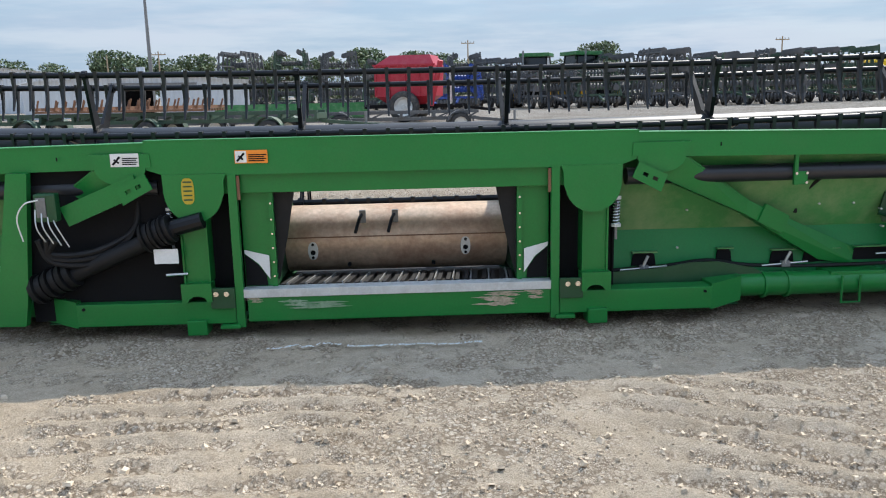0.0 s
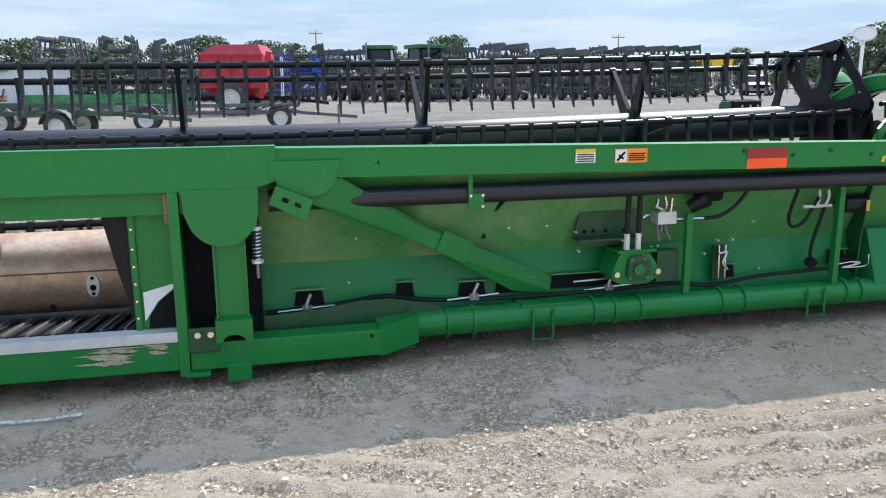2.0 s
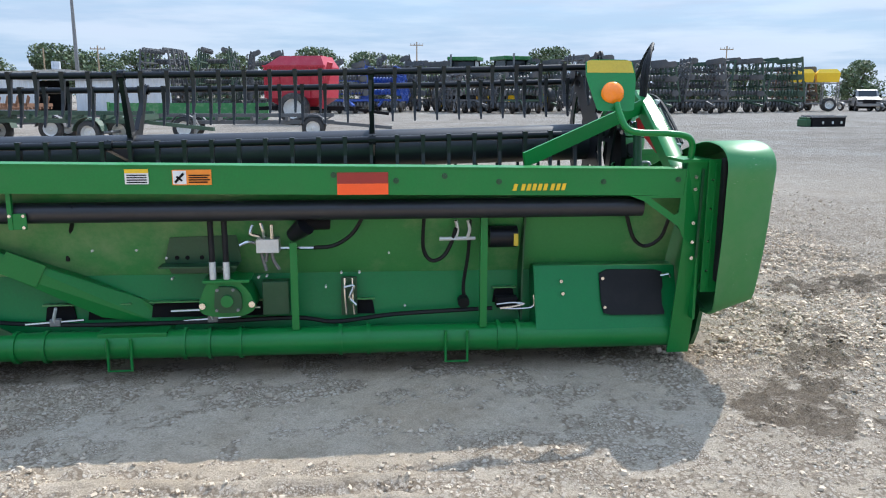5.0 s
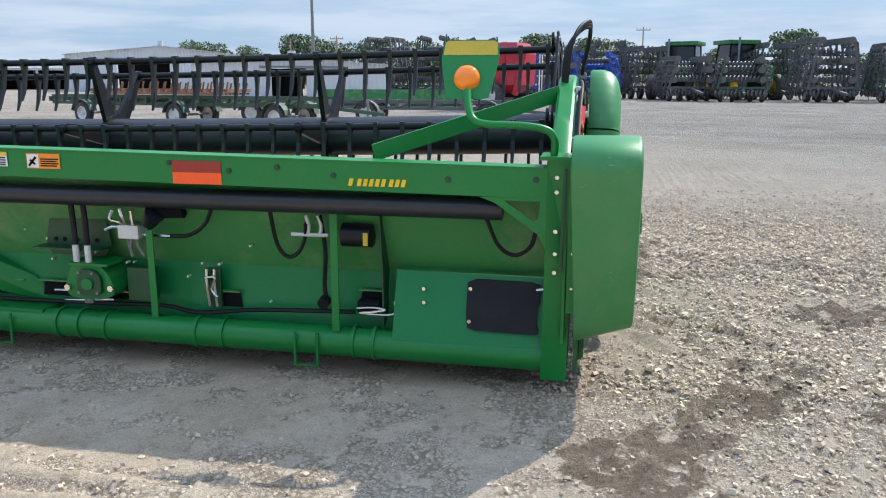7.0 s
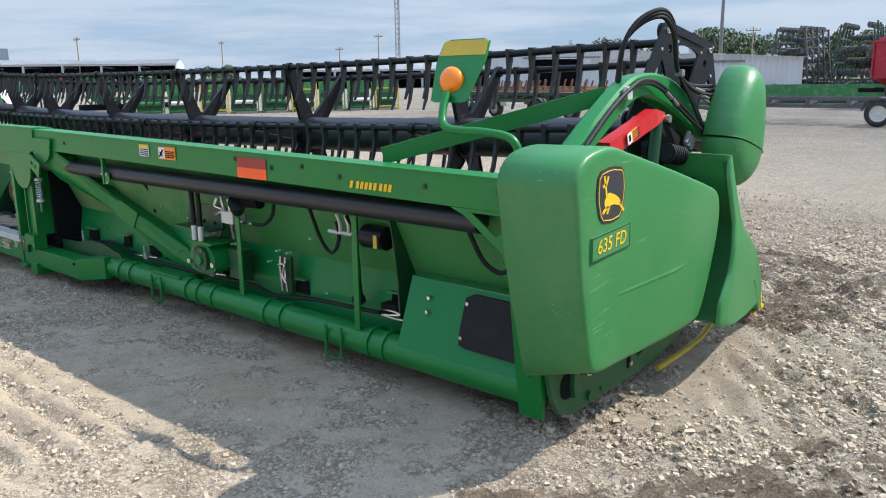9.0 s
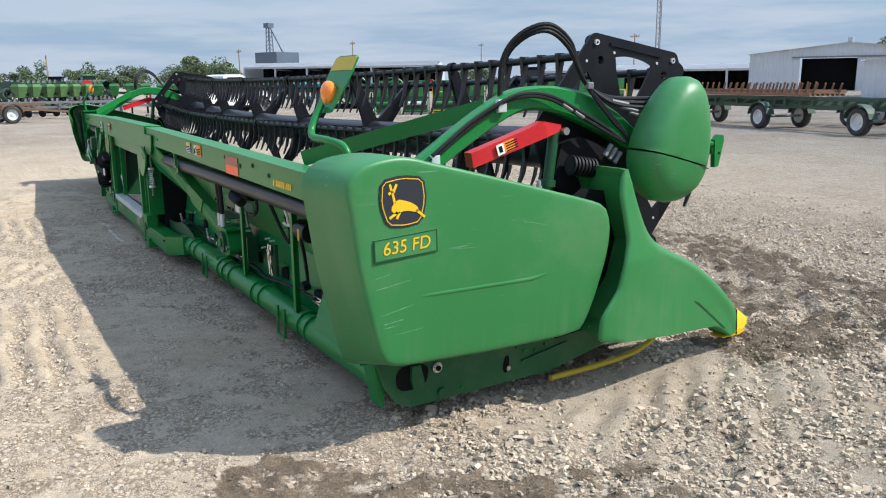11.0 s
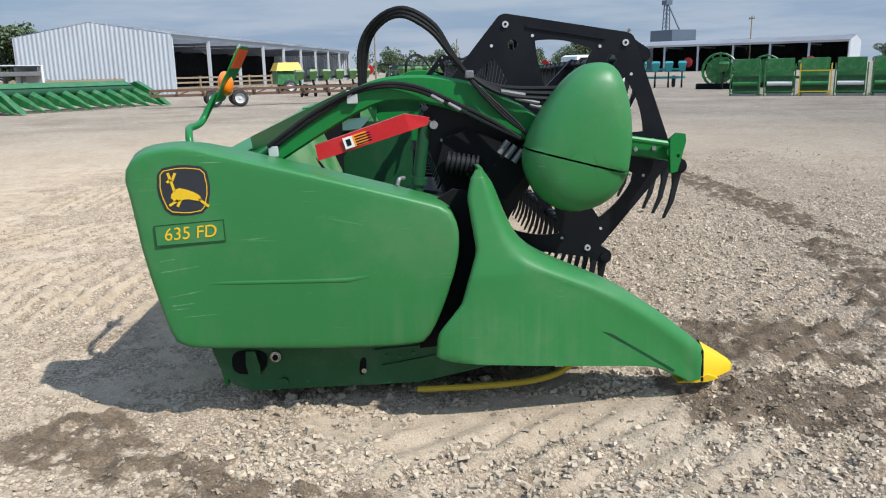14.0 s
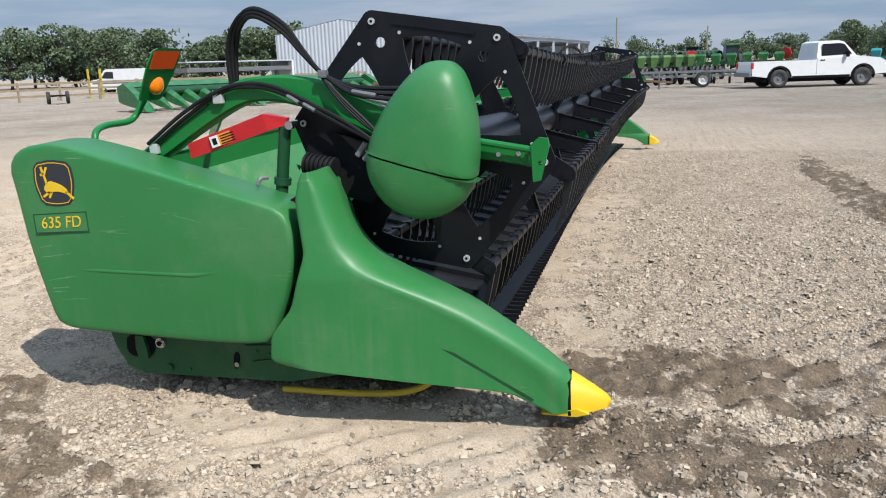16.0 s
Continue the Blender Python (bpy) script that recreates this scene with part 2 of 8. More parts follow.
CRIMSON = material("faded_crimson_paint", (0.36, 0.010, 0.030), 0.45, vary=0.12, dirt=DUST, dirt_amount=0.10)
# these two far tones are lightened by haze put into their colour
FAR_DARK = material("weathered_dark_green_paint", (0.034, 0.070, 0.044), 0.6, vary=0.3, scale=2, dirt=(0.10, 0.09, 0.07), dirt_amount=0.4)
FAR_GREY = material("worn_dark_steel", (0.085, 0.088, 0.092), 0.6, vary=0.3, scale=2, dirt=(0.13, 0.10, 0.08), dirt_amount=0.4)
LIME = material("bright_green_plastic", (0.075, 0.165, 0.045), 0.45, vary=0.15, dirt=DUST, dirt_amount=0.2)
FAR_RIM = material("dusty_rim", (0.26, 0.25, 0.23), 0.6, vary=0.2)
RED = material("red_paint", (0.54, 0.014, 0.018), 0.35, vary=0.10, dirt=DUST, dirt_amount=0.05)
DARK_RED = material("dark_red_decal", (0.30, 0.02, 0.015), 0.3, vary=0.08)
ORANGE_RED = material("fluorescent_orange_decal", (0.95, 0.10, 0.01), 0.35, vary=0.05)
ORANGE = material("orange_decal", (0.85, 0.27, 0.02), 0.5, vary=0.05)
AMBER = material("amber_lens", (0.95, 0.24, 0.004), 0.12, vary=0.06, coat=0.4)
BLUE = material("blue_paint", (0.015, 0.06, 0.30), 0.4, vary=0.25, dirt=DUST, dirt_amount=0.2)
TEAL = material("teal_paint", (0.05, 0.35, 0.36), 0.45, vary=0.12)
GREY = material("grey_steel", (0.20, 0.20, 0.20), 0.5, metal=0.3, vary=0.25)
# black parts, and stand-in colour for shade in recesses, holes and doorways
DARK = material("black_and_shade", (0.007, 0.007, 0.008), 0.85, vary=0.2, spec=0.2)
GREY_WALL = material("white_sheet_metal", (0.53, 0.56, 0.59), 0.45, vary=0.06, scale=0.4, dirt=(0.40, 0.36, 0.30), dirt_amount=0.2, dirt_scale=0.5)
ROOF = material("roof_metal", (0.55, 0.57, 0.60), 0.4, metal=0.3, vary=0.08, scale=0.3)
BLUE_GREY = material("blue_grey_steel", (0.10, 0.13, 0.17), 0.55, vary=0.12, scale=0.3)
BROWN = material("brown_steel", (0.14, 0.08, 0.05), 0.6, vary=0.3)
WOOD = material("weathered_wood", (0.30, 0.23, 0.15), 0.8, vary=0.25, scale=3, fine=30)
TYRE = material("tyre_rubber", (0.028, 0.028, 0.029), 0.75, vary=0.25, dirt=(0.24, 0.21, 0.17), dirt_amount=0.45, dirt_scale=4)
RIM = material("white_rim", (0.60, 0.60, 0.58), 0.4, vary=0.12)
GLASS_DARK = material("tinted_glass", (0.02, 0.025, 0.03), 0.05, vary=0.05)
BARK = material("bark", (0.09, 0.065, 0.045), 0.9, vary=0.3, bump=0.4, bump_scale=20)
# lightened: haze over the distant trees is put into the colour
LEAF = material("leaves", (0.100, 0.137, 0.064), 0.6, vary=0.35, scale=0.35, fine=2.0, island=0.45)
STONE = material("gravel_stone", (0.49, 0.402, 0.300), 0.92, vary=0.16, scale=2, fine=50, island=0.24, spec=0.15)
mud = STONE.node_tree.nodes.new("ShaderNodeMixRGB")            # stones lying in damp soil are smeared with it
mud.inputs["Color2"].default_value = (0.225, 0.170, 0.115, 1)
smear = STONE.node_tree.nodes.new("ShaderNodeAttribute")
smear.attribute_name = "damp"
paint = STONE.node_tree.nodes["Principled BSDF"].inputs["Base Color"]
STONE.node_tree.links.new(paint.links[0].from_socket, mud.inputs["Color1"])
STONE.node_tree.links.new(smear.outputs["Fac"], mud.inputs["Fac"])
STONE.node_tree.links.new(mud.outputs["Color"], paint)
LINE_WHITE = material("white_line_colour", (0.80, 0.80, 0.78), 0.8, vary=0.1)

# ---- mesh helpers ----
XC = -0.09          # middle of the header


def link_mesh(name, bm, mat, smooth=None):
    me = bpy.data.meshes.new(name)
    bm.to_mesh(me)
    bm.free()
    me.materials.append(mat)
    if smooth is not None:
        me.shade_smooth()
        if smooth < 180:
            me.set_sharp_from_angle(angle=radians(smooth))
    return me


def settle(p):
    """The header stands nose up by a degree on the uneven yard."""
    return (p[0], p[1] - 0.021 * (p[2] - 1.13), p[2] + 0.021 * p[1] + 0.004 + 0.0008 * p[0])


STANCE = [False]
OUT = [0.0]                    # how far a part of the header's end stands out
SAG = [0.0]                    # how far the long reel hangs down in its middle


def part(name, bm, mat, parent, label="", smooth=None, flip=False):
    """One mesh object under a thing or a part. flip mirrors it to the other end of the header."""
    if STANCE[0]:
        for v in bm.verts:
            v.co = settle(v.co)
            v.co.z -= SAG[0] * (1 - ((v.co.x - XC) / 5.3) ** 2)
            v.co.x += OUT[0]
    if flip:
        for v in bm.verts:
            v.co.x = 2 * XC - v.co.x
        bmesh.ops.reverse_faces(bm, faces=bm.faces[:])
    ob = new(name, link_mesh(name, bm, mat, smooth))
    ob.parent = parent
    return tagged(ob, label)


def thing(name, label, category, group="", at=(0, 0, 0), rz=0.0, kind=""):
    e = new(name)
    e.matrix_world = pose(*at, 0, 0, rz)
    return tagged(e, label, category, group, kind)


def B():
    return bmesh.new()


def box(bm, lo, hi, bevel=0.0, m=None):
    c = [(a + b) / 2 for a, b in zip(lo, hi)]
    s = [abs(b - a) for a, b in zip(lo, hi)]
    t = Matrix.Translation(c) @ Matrix.Diagonal((*s, 1))
    made = bmesh.ops.create_cube(bm, size=1.0, matrix=(m @ t) if m else t)
    if bevel:
        edges = {e for v in made["verts"] for e in v.link_edges}
        bmesh.ops.bevel(bm, geom=list(edges), offset=bevel, segments=2, affect="EDGES", profile=0.6)
    return bm


def tube(bm, a, b, r, seg=12, r2=None, caps=True):
    a, b = Vector(a), Vector(b)
    d = b - a
    t = Matrix.Translation((a + b) / 2) @ d.to_track_quat("Z", "Y").to_matrix().to_4x4()
    bmesh.ops.create_cone(bm, cap_ends=caps, segments=seg, radius1=r, radius2=r if r2 is None else r2, depth=d.length, matrix=t)
    return bm


def spline(pts, steps=6):
    """Catmull-Rom points through pts."""
    p = [Vector(q) for q in pts]
    p = [2 * p[0] - p[1]] + p + [2 * p[-1] - p[-2]]
    out = []
    for i in range(1, len(p) - 2):
        for k in range(steps):
            t = k / steps
            a, b, c, d = p[i - 1], p[i], p[i + 1], p[i + 2]
            out.append(0.5 * ((2 * b) + (c - a) * t + (2 * a - 5 * b + 4 * c - d) * t * t + (3 * b - a - 3 * c + d) * t ** 3))
    out.append(p[-2])
    return out


def pipe(bm, pts, r, seg=8, steps=6):
    """A round bar or hose along a smooth line."""
    line = spline(pts, steps) if len(pts) > 2 and steps else [Vector(q) for q in pts]
    rings, up = [], Vector((0.13, 0.21, 0.97))
    for i, q in enumerate(line):
        d = (line[min(i + 1, len(line) - 1)] - line[max(i - 1, 0)]).normalized()
        u = (up - d * up.dot(d)).normalized()
        w = d.cross(u)
        up = u
        rings.append([bm.verts.new(q + r * (math.cos(a) * u + math.sin(a) * w)) for a in (k * math.tau / seg for k in range(seg))])
    for p, q in zip(rings, rings[1:]):
        for k in range(seg):
            bm.faces.new((p[k], p[(k + 1) % seg], q[(k + 1) % seg], q[k]))
    bm.faces.new(rings[0][::-1])
    bm.faces.new(rings[-1])
    return bm


def bar(bm, a, b, w, h, up=(0, 0, 1)):
    """A square bar from a to b, w across and h along up."""
    a, b, up = Vector(a), Vector(b), Vector(up)
    d = (b - a).normalized()
    s = d.cross(up).normalized()
    u = s.cross(d)
    q = [bm.verts.new(p + s * i * w / 2 + u * j * h / 2) for p in (a, b) for i, j in ((-1, -1), (1, -1), (1, 1), (-1, 1))]
    for f in ((0, 1, 2, 3), (7, 6, 5, 4), (0, 4, 5, 1), (1, 5, 6, 2), (2, 6, 7, 3), (3, 7, 4, 0)):
        bm.faces.new([q[k] for k in f])
    return bm


AX = {"x": lambda a, b, d: (d, a, b), "y": lambda a, b, d: (a, d, b), "z": lambda a, b, d: (a, b, d)}


def prism(bm, outline, axis, lo, hi, holes=()):
    """A plate of that outline (in the two other axes), from lo to hi along axis, with holes through it."""
    lift = AX[axis]
    edges = []
    for loop in (outline, *holes):
        vs = [bm.verts.new(lift(a, b, lo)) for a, b in loop]
        edges += [bm.edges.new((vs[i], vs[(i + 1) % len(vs)])) for i in range(len(vs))]
    if holes:
        faces = [g for g in bmesh.ops.triangle_fill(bm, use_beauty=True, edges=edges)["geom"] if isinstance(g, bmesh.types.BMFace)]
    else:
        faces = [bm.faces.new(vs)]
    side = {"x": 0, "y": 1, "z": 2}[axis]
    up = bmesh.ops.extrude_face_region(bm, geom=faces)
    for v in (g for g in up["geom"] if isinstance(g, bmesh.types.BMVert)):
        v.co[side] = hi
    bmesh.ops.recalc_face_normals(bm, faces=bm.faces[:])
    return bm


def arc(cx, cy, r, a0, a1, n=12, ry=None):
    return [(cx + r * math.cos(radians(a0 + (a1 - a0) * k / n)), cy + (ry or r) * math.sin(radians(a0 + (a1 - a0) * k / n))) for k in range(n + 1)]


def loft(bm, rings, cap=True, closed=True):
    rows = [[bm.verts.new(p) for p in ring] for ring in rings]
    n = len(rows[0])
    for p, q in zip(rows, rows[1:]):
        for k in range(n if closed else n - 1):
            bm.faces.new((p[k], p[(k + 1) % n], q[(k + 1) % n], q[k]))
    if cap:
        bm.faces.new(rows[0][::-1])
        bm.faces.new(rows[-1])
    bmesh.ops.recalc_face_normals(bm, faces=bm.faces[:])
    return bm


def resample(loop, n):
    """n points evenly along a closed 2D outline."""
    p = [Vector((*q, 0)) for q in loop]
    lens = [(p[(i + 1) % len(p)] - p[i]).length for i in range(len(p))]
    total, out = sum(lens), []
    i, acc = 0, 0.0
    for k in range(n):
        want = total * k / n
        while acc + lens[i] < want:
            acc += lens[i]
            i += 1
        q = p[i].lerp(p[(i + 1) % len(p)], (want - acc) / lens[i])
        out.append((q.x, q.y))
    return out


def rounded(loop, amount=0.25, times=2):
    """Corners of an outline cut round."""
    for _ in range(times):
        out = []
        for i, a in enumerate(loop):
            b = loop[(i + 1) % len(loop)]
            out += [(a[0] + (b[0] - a[0]) * amount, a[1] + (b[1] - a[1]) * amount), (b[0] + (a[0] - b[0]) * amount, b[1] + (a[1] - b[1]) * amount)]
        loop = out
    return loop


def wheel(parent, at, r, w, tyre=TYRE, rim=RIM, axis="x", seg=28):
    """A tyre with a rounded tread and lugs, and its dished rim, on a thing."""
    prof = [(0.62, -0.5), (0.80, -0.52), (0.93, -0.46), (1.0, -0.32), (1.0, 0.32), (0.93, 0.46), (0.80, 0.52), (0.62, 0.5)]
    def ring(bm, prof, close):
        rows = []
        for k in range(seg):
            a = math.tau * k / seg
            row = []
            for q, s in prof:
                u, v, d = q * r * math.cos(a), q * r * math.sin(a), s * w
                row.append((at[0] + d, at[1] + u, at[2] + v) if axis == "x" else (at[0] + u, at[1] + d, at[2] + v))
            rows.append([bm.verts.new(p) for p in row])
        n = len(prof)
        for i in range(seg):
            p, q = rows[i], rows[(i + 1) % seg]
            for k in range(n if close else n - 1):
                bm.faces.new((p[k], p[(k + 1) % n], q[(k + 1) % n], q[k]))
        bmesh.ops.recalc_face_normals(bm, faces=bm.faces[:])
        return bm
    t = part("tyre", ring(B(), prof, True), tyre, parent, smooth=40)
    part("rim", ring(B(), [(0.02, -0.25), (0.12, -0.25), (0.2, -0.1), (0.5, -0.1), (0.6, -0.42), (0.64, -0.44), (0.64, 0.44), (0.6, 0.42), (0.5, 0.1), (0.2, 0.1), (0.12, 0.25), (0.02, 0.25)], True), rim, t, smooth=40)
    return t

# ---- ground ----
def vnoise(X, Y, size, seed):
    """Smooth value noise, 0 to 1."""
    rs = np.random.RandomState(seed)
    tab = rs.rand(256, 256)
    x, y = X / size, Y / size
    xi, yi = np.floor(x).astype(int), np.floor(y).astype(int)
    fx, fy = x - xi, y - yi
    fx, fy = fx * fx * (3 - 2 * fx), fy * fy * (3 - 2 * fy)
    a, b = tab[xi & 255, yi & 255], tab[(xi + 1) & 255, yi & 255]
    c, d = tab[xi & 255, (yi + 1) & 255], tab[(xi + 1) & 255, (yi + 1) & 255]
    return (a * (1 - fx) + b * fx) * (1 - fy) + (c * (1 - fx) + d * fx) * fy


def fbm(X, Y, size, seed, octaves=4, gain=0.55):
    out, amp, tot = 0, 1.0, 0.0
    for o in range(octaves):
        out, tot = out + amp * vnoise(X, Y, size / 2 ** o, seed + o), tot + amp
        amp *= gain
    return out / tot


def band(v, lo, hi, soft):
    return np.clip((v - lo) / soft, 0, 1) * np.clip((hi - v) / soft, 0, 1)


def clods(X, Y, size, seed, share=1.0):
    """Angular lumps, one to a cell, as a height from 0 to 1."""
    rs = np.random.RandomState(seed)
    jx, jy, rad, tall = rs.rand(4, 128, 128)
    tall = np.where(rs.rand(128, 128) < share, 0.35 + 0.65 * tall, 0.0)
    slope = rs.normal(0, 0.35, (2, 128, 128))
    xi, yi = np.floor(X / size).astype(int), np.floor(Y / size).astype(int)
    out = np.zeros_like(X, dtype=float)
    for di in (-1, 0, 1):
        for dj in (-1, 0, 1):
            ci, cj = xi + di, yi + dj
            k = (ci & 127, cj & 127)
            dx, dy = X / size - ci - jx[k], Y / size - cj - jy[k]
            r = 0.38 + 0.32 * rad[k]
            d = np.sqrt(dx * dx * (0.7 + jy[k] * 0.8) + dy * dy * (1.4 - 0.7 * jx[k])) / r
            out = np.maximum(out, tall[k] * np.clip(1.25 - d, 0, 0.75) / 0.75 * (1 + slope[0][k] * dx + slope[1][k] * dy))
    return out


def tracks(X, Y):
    """Lug prints of tyres: each a wave from -1 (groove) to 1 (ridge) and where it lies."""
    v = 0.09 * (vnoise(X, Y, 0.6, 5) - 0.5) + 0.03 * (vnoise(X, Y, 0.15, 6) - 0.5)
    e = 0.25 * (fbm(X, Y, 0.5, 25, 3) - 0.5)
    rag = np.clip(-0.35 + 2.6 * fbm(X, Y, 0.35, 15, 3), 0, 1.2)
    straight = np.sin(math.tau * (Y + 0.05 * np.abs(((X * 0.9) % 1) - 0.5) + v) / 0.158)
    lean_a = np.sin(math.tau * (0.45 * X + 0.9 * Y + v) / 0.19)
    lean_b = np.sin(math.tau * (X * 0.75 + Y * 0.66 + v) / 0.18)
    lean_c = np.sin(math.tau * (X * 0.9 - Y * 0.44 + v) / 0.18)
    return [(straight * rag, band(X + e, -1.75, -0.15, 0.15) * band(Y + e, -3.4, -0.62, 0.12)),
            (lean_a * rag, band(X + e, 0.75, 1.9, 0.2) * band(Y + e, -3.4, -0.7, 0.15)),
            (straight * rag, band(X + e, 2.3, 4.2, 0.3) * band(Y + e, -3.2, -0.75, 0.15)),
            (lean_b * rag, 0.7 * band(Y + 0.2 * X + e, 3.6, 4.8, 0.2) * band(X, 3.2, 11, 0.6)),
            (lean_b * rag, 0.8 * band(X + Y * 0.1 + e, 5.75, 6.7, 0.15) * band(Y + e, 0.6, 2.6, 0.4)),
            (lean_c * rag, 0.55 * band(X - 0.15 * Y + e, 6.3, 7.6, 0.15) * band(Y, -4, 2.6, 0.6))]


def damp_mask(X, Y):
    """Damp brown soil where the gravel is worn away: beside the rear shield, and before the divider's nose."""
    X = X - 0.075
    n = (fbm(X, Y, 0.55, 71, 6, 0.72) - 0.5) * 0.75 + 0.03
    off = X - 5.42 - 0.62 * np.clip(Y + 0.25, 0, 2) + n
    a = np.clip(off * 7, 0, 1) * np.clip((0.80 - off) * 3, 0, 1) * np.clip((Y + 0.80 + n) * 6, 0, 1) * np.clip((1.0 - Y + n) * 4, 0, 1)
    edge = 5.62 + 0.28 * np.clip((Y - 2.0) / 0.6, 0, 1) + 0.1 * (Y > 3.2)
    b = np.clip((edge - X + n * 0.7) * 9, 0, 1) * np.clip((X - 4.35 + n) * 3, 0, 1) * np.clip((Y - 2.02 + n * 0.6) * 9, 0, 1) * np.clip((4.0 - Y + n) * 1.2, 0, 1)
    b = b * np.clip(0.95 + 3.0 * n - 0.9 * np.exp(-((X - 5.12 - 0.1 * Y + 0.25) / 0.10) ** 2), 0.0, 1)
    c = 0.0
    for cx, cy, rx, ry in ((4.6, 3.9, 0.9, 0.3), (3.3, 4.3, 1.0, 0.3), (6.9, -0.3, 0.4, 0.7), (7.4, 1.8, 0.7, 0.3), (-0.5, 4.6, 3.0, 0.25), (7.2, -0.9, 0.5, 0.3)):
        c = np.maximum(c, np.exp(-(((X - cx) / rx) ** 2 + ((Y - cy) / ry) ** 2) ** 1.5))
    m = np.maximum(np.maximum(0.8 * a, b), 0.75 * np.clip((c + 2.6 * n * np.minimum(1, 3 * c) - 0.30) * 6, 0, 1))
    m = m * np.clip(0.55 + 2.6 * (fbm(X, Y, 0.09, 77, 3) - 0.38), 0.15, 1.15)      # crumbs of pale gravel trodden into it
    return np.clip((m - 0.25) * 2.0, 0, 1)


def loose_mask(X, Y):
    """Loose gravel against pale trodden crust, 0 to 1."""
    m = np.clip((fbm(X, Y, 1.1, 91, 4) - 0.45) * 8.0, 0, 1)
    m = np.maximum(m * np.clip((fbm(X, Y, 0.12, 51, 3) - 0.26) * 5, 0, 1), 0.8 * np.clip((fbm(X, Y, 0.16, 57, 4, 0.7) - 0.50) * 9, 0, 1))
    m = m * (1 - 0.45 * np.clip((0.2 - Y) * 2, 0, 1))                               # finer behind the header; more pale crust brightens that side by colour
    for wave, where in tracks(X, Y):
        m = m * (1 - 0.7 * where) + where * np.clip(0.28 - 0.9 * wave + 2.0 * (fbm(X, Y, 0.08, 58, 2) - 0.5), 0, 1)
    packed = band(X + 0.5 * (fbm(X, Y, 0.4, 59, 3) - 0.5), 5.42, 6.05, 0.12) * band(Y + 0.4 * (fbm(X, Y, 0.5, 60, 3) - 0.5), 0.75, 2.25, 0.2)
    m = m * (1 - 0.85 * packed)                                                    # packed crust beside the divider
    open_side = np.clip((Y - 2.1 + 0.5 * (fbm(X, Y, 0.5, 62, 3) - 0.5)) * 2.5, 0, 1)
    m = np.maximum(m, open_side * (0.45 + 0.55 * np.clip((fbm(X, Y, 0.10, 63, 3) - 0.30) * 4, 0, 1)))     # even gravel before the header
    return np.clip(np.maximum(m, 0.7 * damp_mask(X, Y) * np.clip((fbm(X, Y, 0.12, 61, 3) - 0.38) * 5, 0, 1)), 0, 1)


def ground_height(X, Y):
    near = np.clip(1 - np.maximum(np.abs(X - 2) - 9, np.abs(Y - 1) - 7) / 6, 0, 1)
    w = 0.16 * (fbm(X, Y, 0.8, 5) - 0.5)
    loose = 0.12 + 0.88 * loose_mask(X, Y)
    h = 0.045 * (fbm(X, Y, 1.3, 11, 5) - 0.5) + 0.016 * (fbm(X, Y, 0.16, 31, 3) - 0.5)
    h += (0.022 * clods(X, Y, 0.085, 3, 0.6) + 0.024 * clods(X + 0.03, Y, 0.06, 8, 0.7)) * loose
    crumb = fbm(X + 0.4 * Y, 1.6 * Y, 0.20, 33, 4, 0.7)
    h += 0.045 * damp_mask(X, Y) * (0.4 - 2.2 * np.abs(crumb - 0.5))                # the wet soil is torn into ragged ridges
    for wave, where in tracks(X, Y):
        h += 0.024 * wave * where
    h -= 0.030 * np.exp(-((Y + 0.2 * X + w - 4.25) / 0.28) ** 2) * band(X, 4, 14, 1)
    h -= 0.022 * np.exp(-((X - 0.15 * Y + w - 7.0) / 0.30) ** 2) * band(Y, -5, 2.6, 0.8)
    return h * near - 0.006


def spread(lo, hi, step, far):
    c = list(np.arange(lo, hi + step / 2, step))
    d, left, right = step, [lo], [c[-1]]
    while right[-1] < far:
        d *= 1.12
        left.append(left[-1] - d)
        right.append(right[-1] + d)
    return np.array(left[:0:-1] + c + right[1:])


gx, gy = spread(-3.2, 8.4, 0.026, 1600), spread(-3.2, 5.4, 0.026, 1600)
GX, GY = np.meshgrid(gx, gy, indexing="ij")
GZ = ground_height(GX, GY)
nx, ny = len(gx), len(gy)
idx = np.arange(nx * ny).reshape(nx, ny)
quads = np.stack([idx[:-1, :-1], idx[1:, :-1], idx[1:, 1:], idx[:-1, 1:]], -1).reshape(-1, 4)
me = bpy.data.meshes.new("ground")
me.vertices.add(nx * ny)
me.vertices.foreach_set("co", np.stack([GX, GY, GZ], -1).astype(np.float32).ravel())
me.loops.add(len(quads) * 4)
me.loops.foreach_set("vertex_index", quads.astype(np.int32).ravel())
me.polygons.add(len(quads))
me.polygons.foreach_set("loop_start", np.arange(0, len(quads) * 4, 4, dtype=np.int32))
me.polygons.foreach_set("loop_total", np.full(len(quads), 4, dtype=np.int32))
me.update(calc_edges=True)


att = me.attributes.new("damp", "FLOAT", "POINT")
att.data.foreach_set("value", (damp_mask(GX, GY) * np.clip(1 - np.maximum(np.abs(GX - 3) - 8, np.abs(GY - 1) - 6) / 3, 0, 1)).astype(np.float32).ravel())
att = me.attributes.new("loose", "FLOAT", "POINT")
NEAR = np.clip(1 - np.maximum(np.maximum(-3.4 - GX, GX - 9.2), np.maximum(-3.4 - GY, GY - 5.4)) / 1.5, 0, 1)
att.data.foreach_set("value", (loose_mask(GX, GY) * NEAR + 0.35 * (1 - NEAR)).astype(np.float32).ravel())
away = np.hypot(GX - 2.5, GY - 0.5)
att = me.attributes.new("open_yard", "FLOAT", "POINT")
att.data.foreach_set("value", np.clip((away - 6.0) / 14.0, 0, 1).astype(np.float32).ravel())
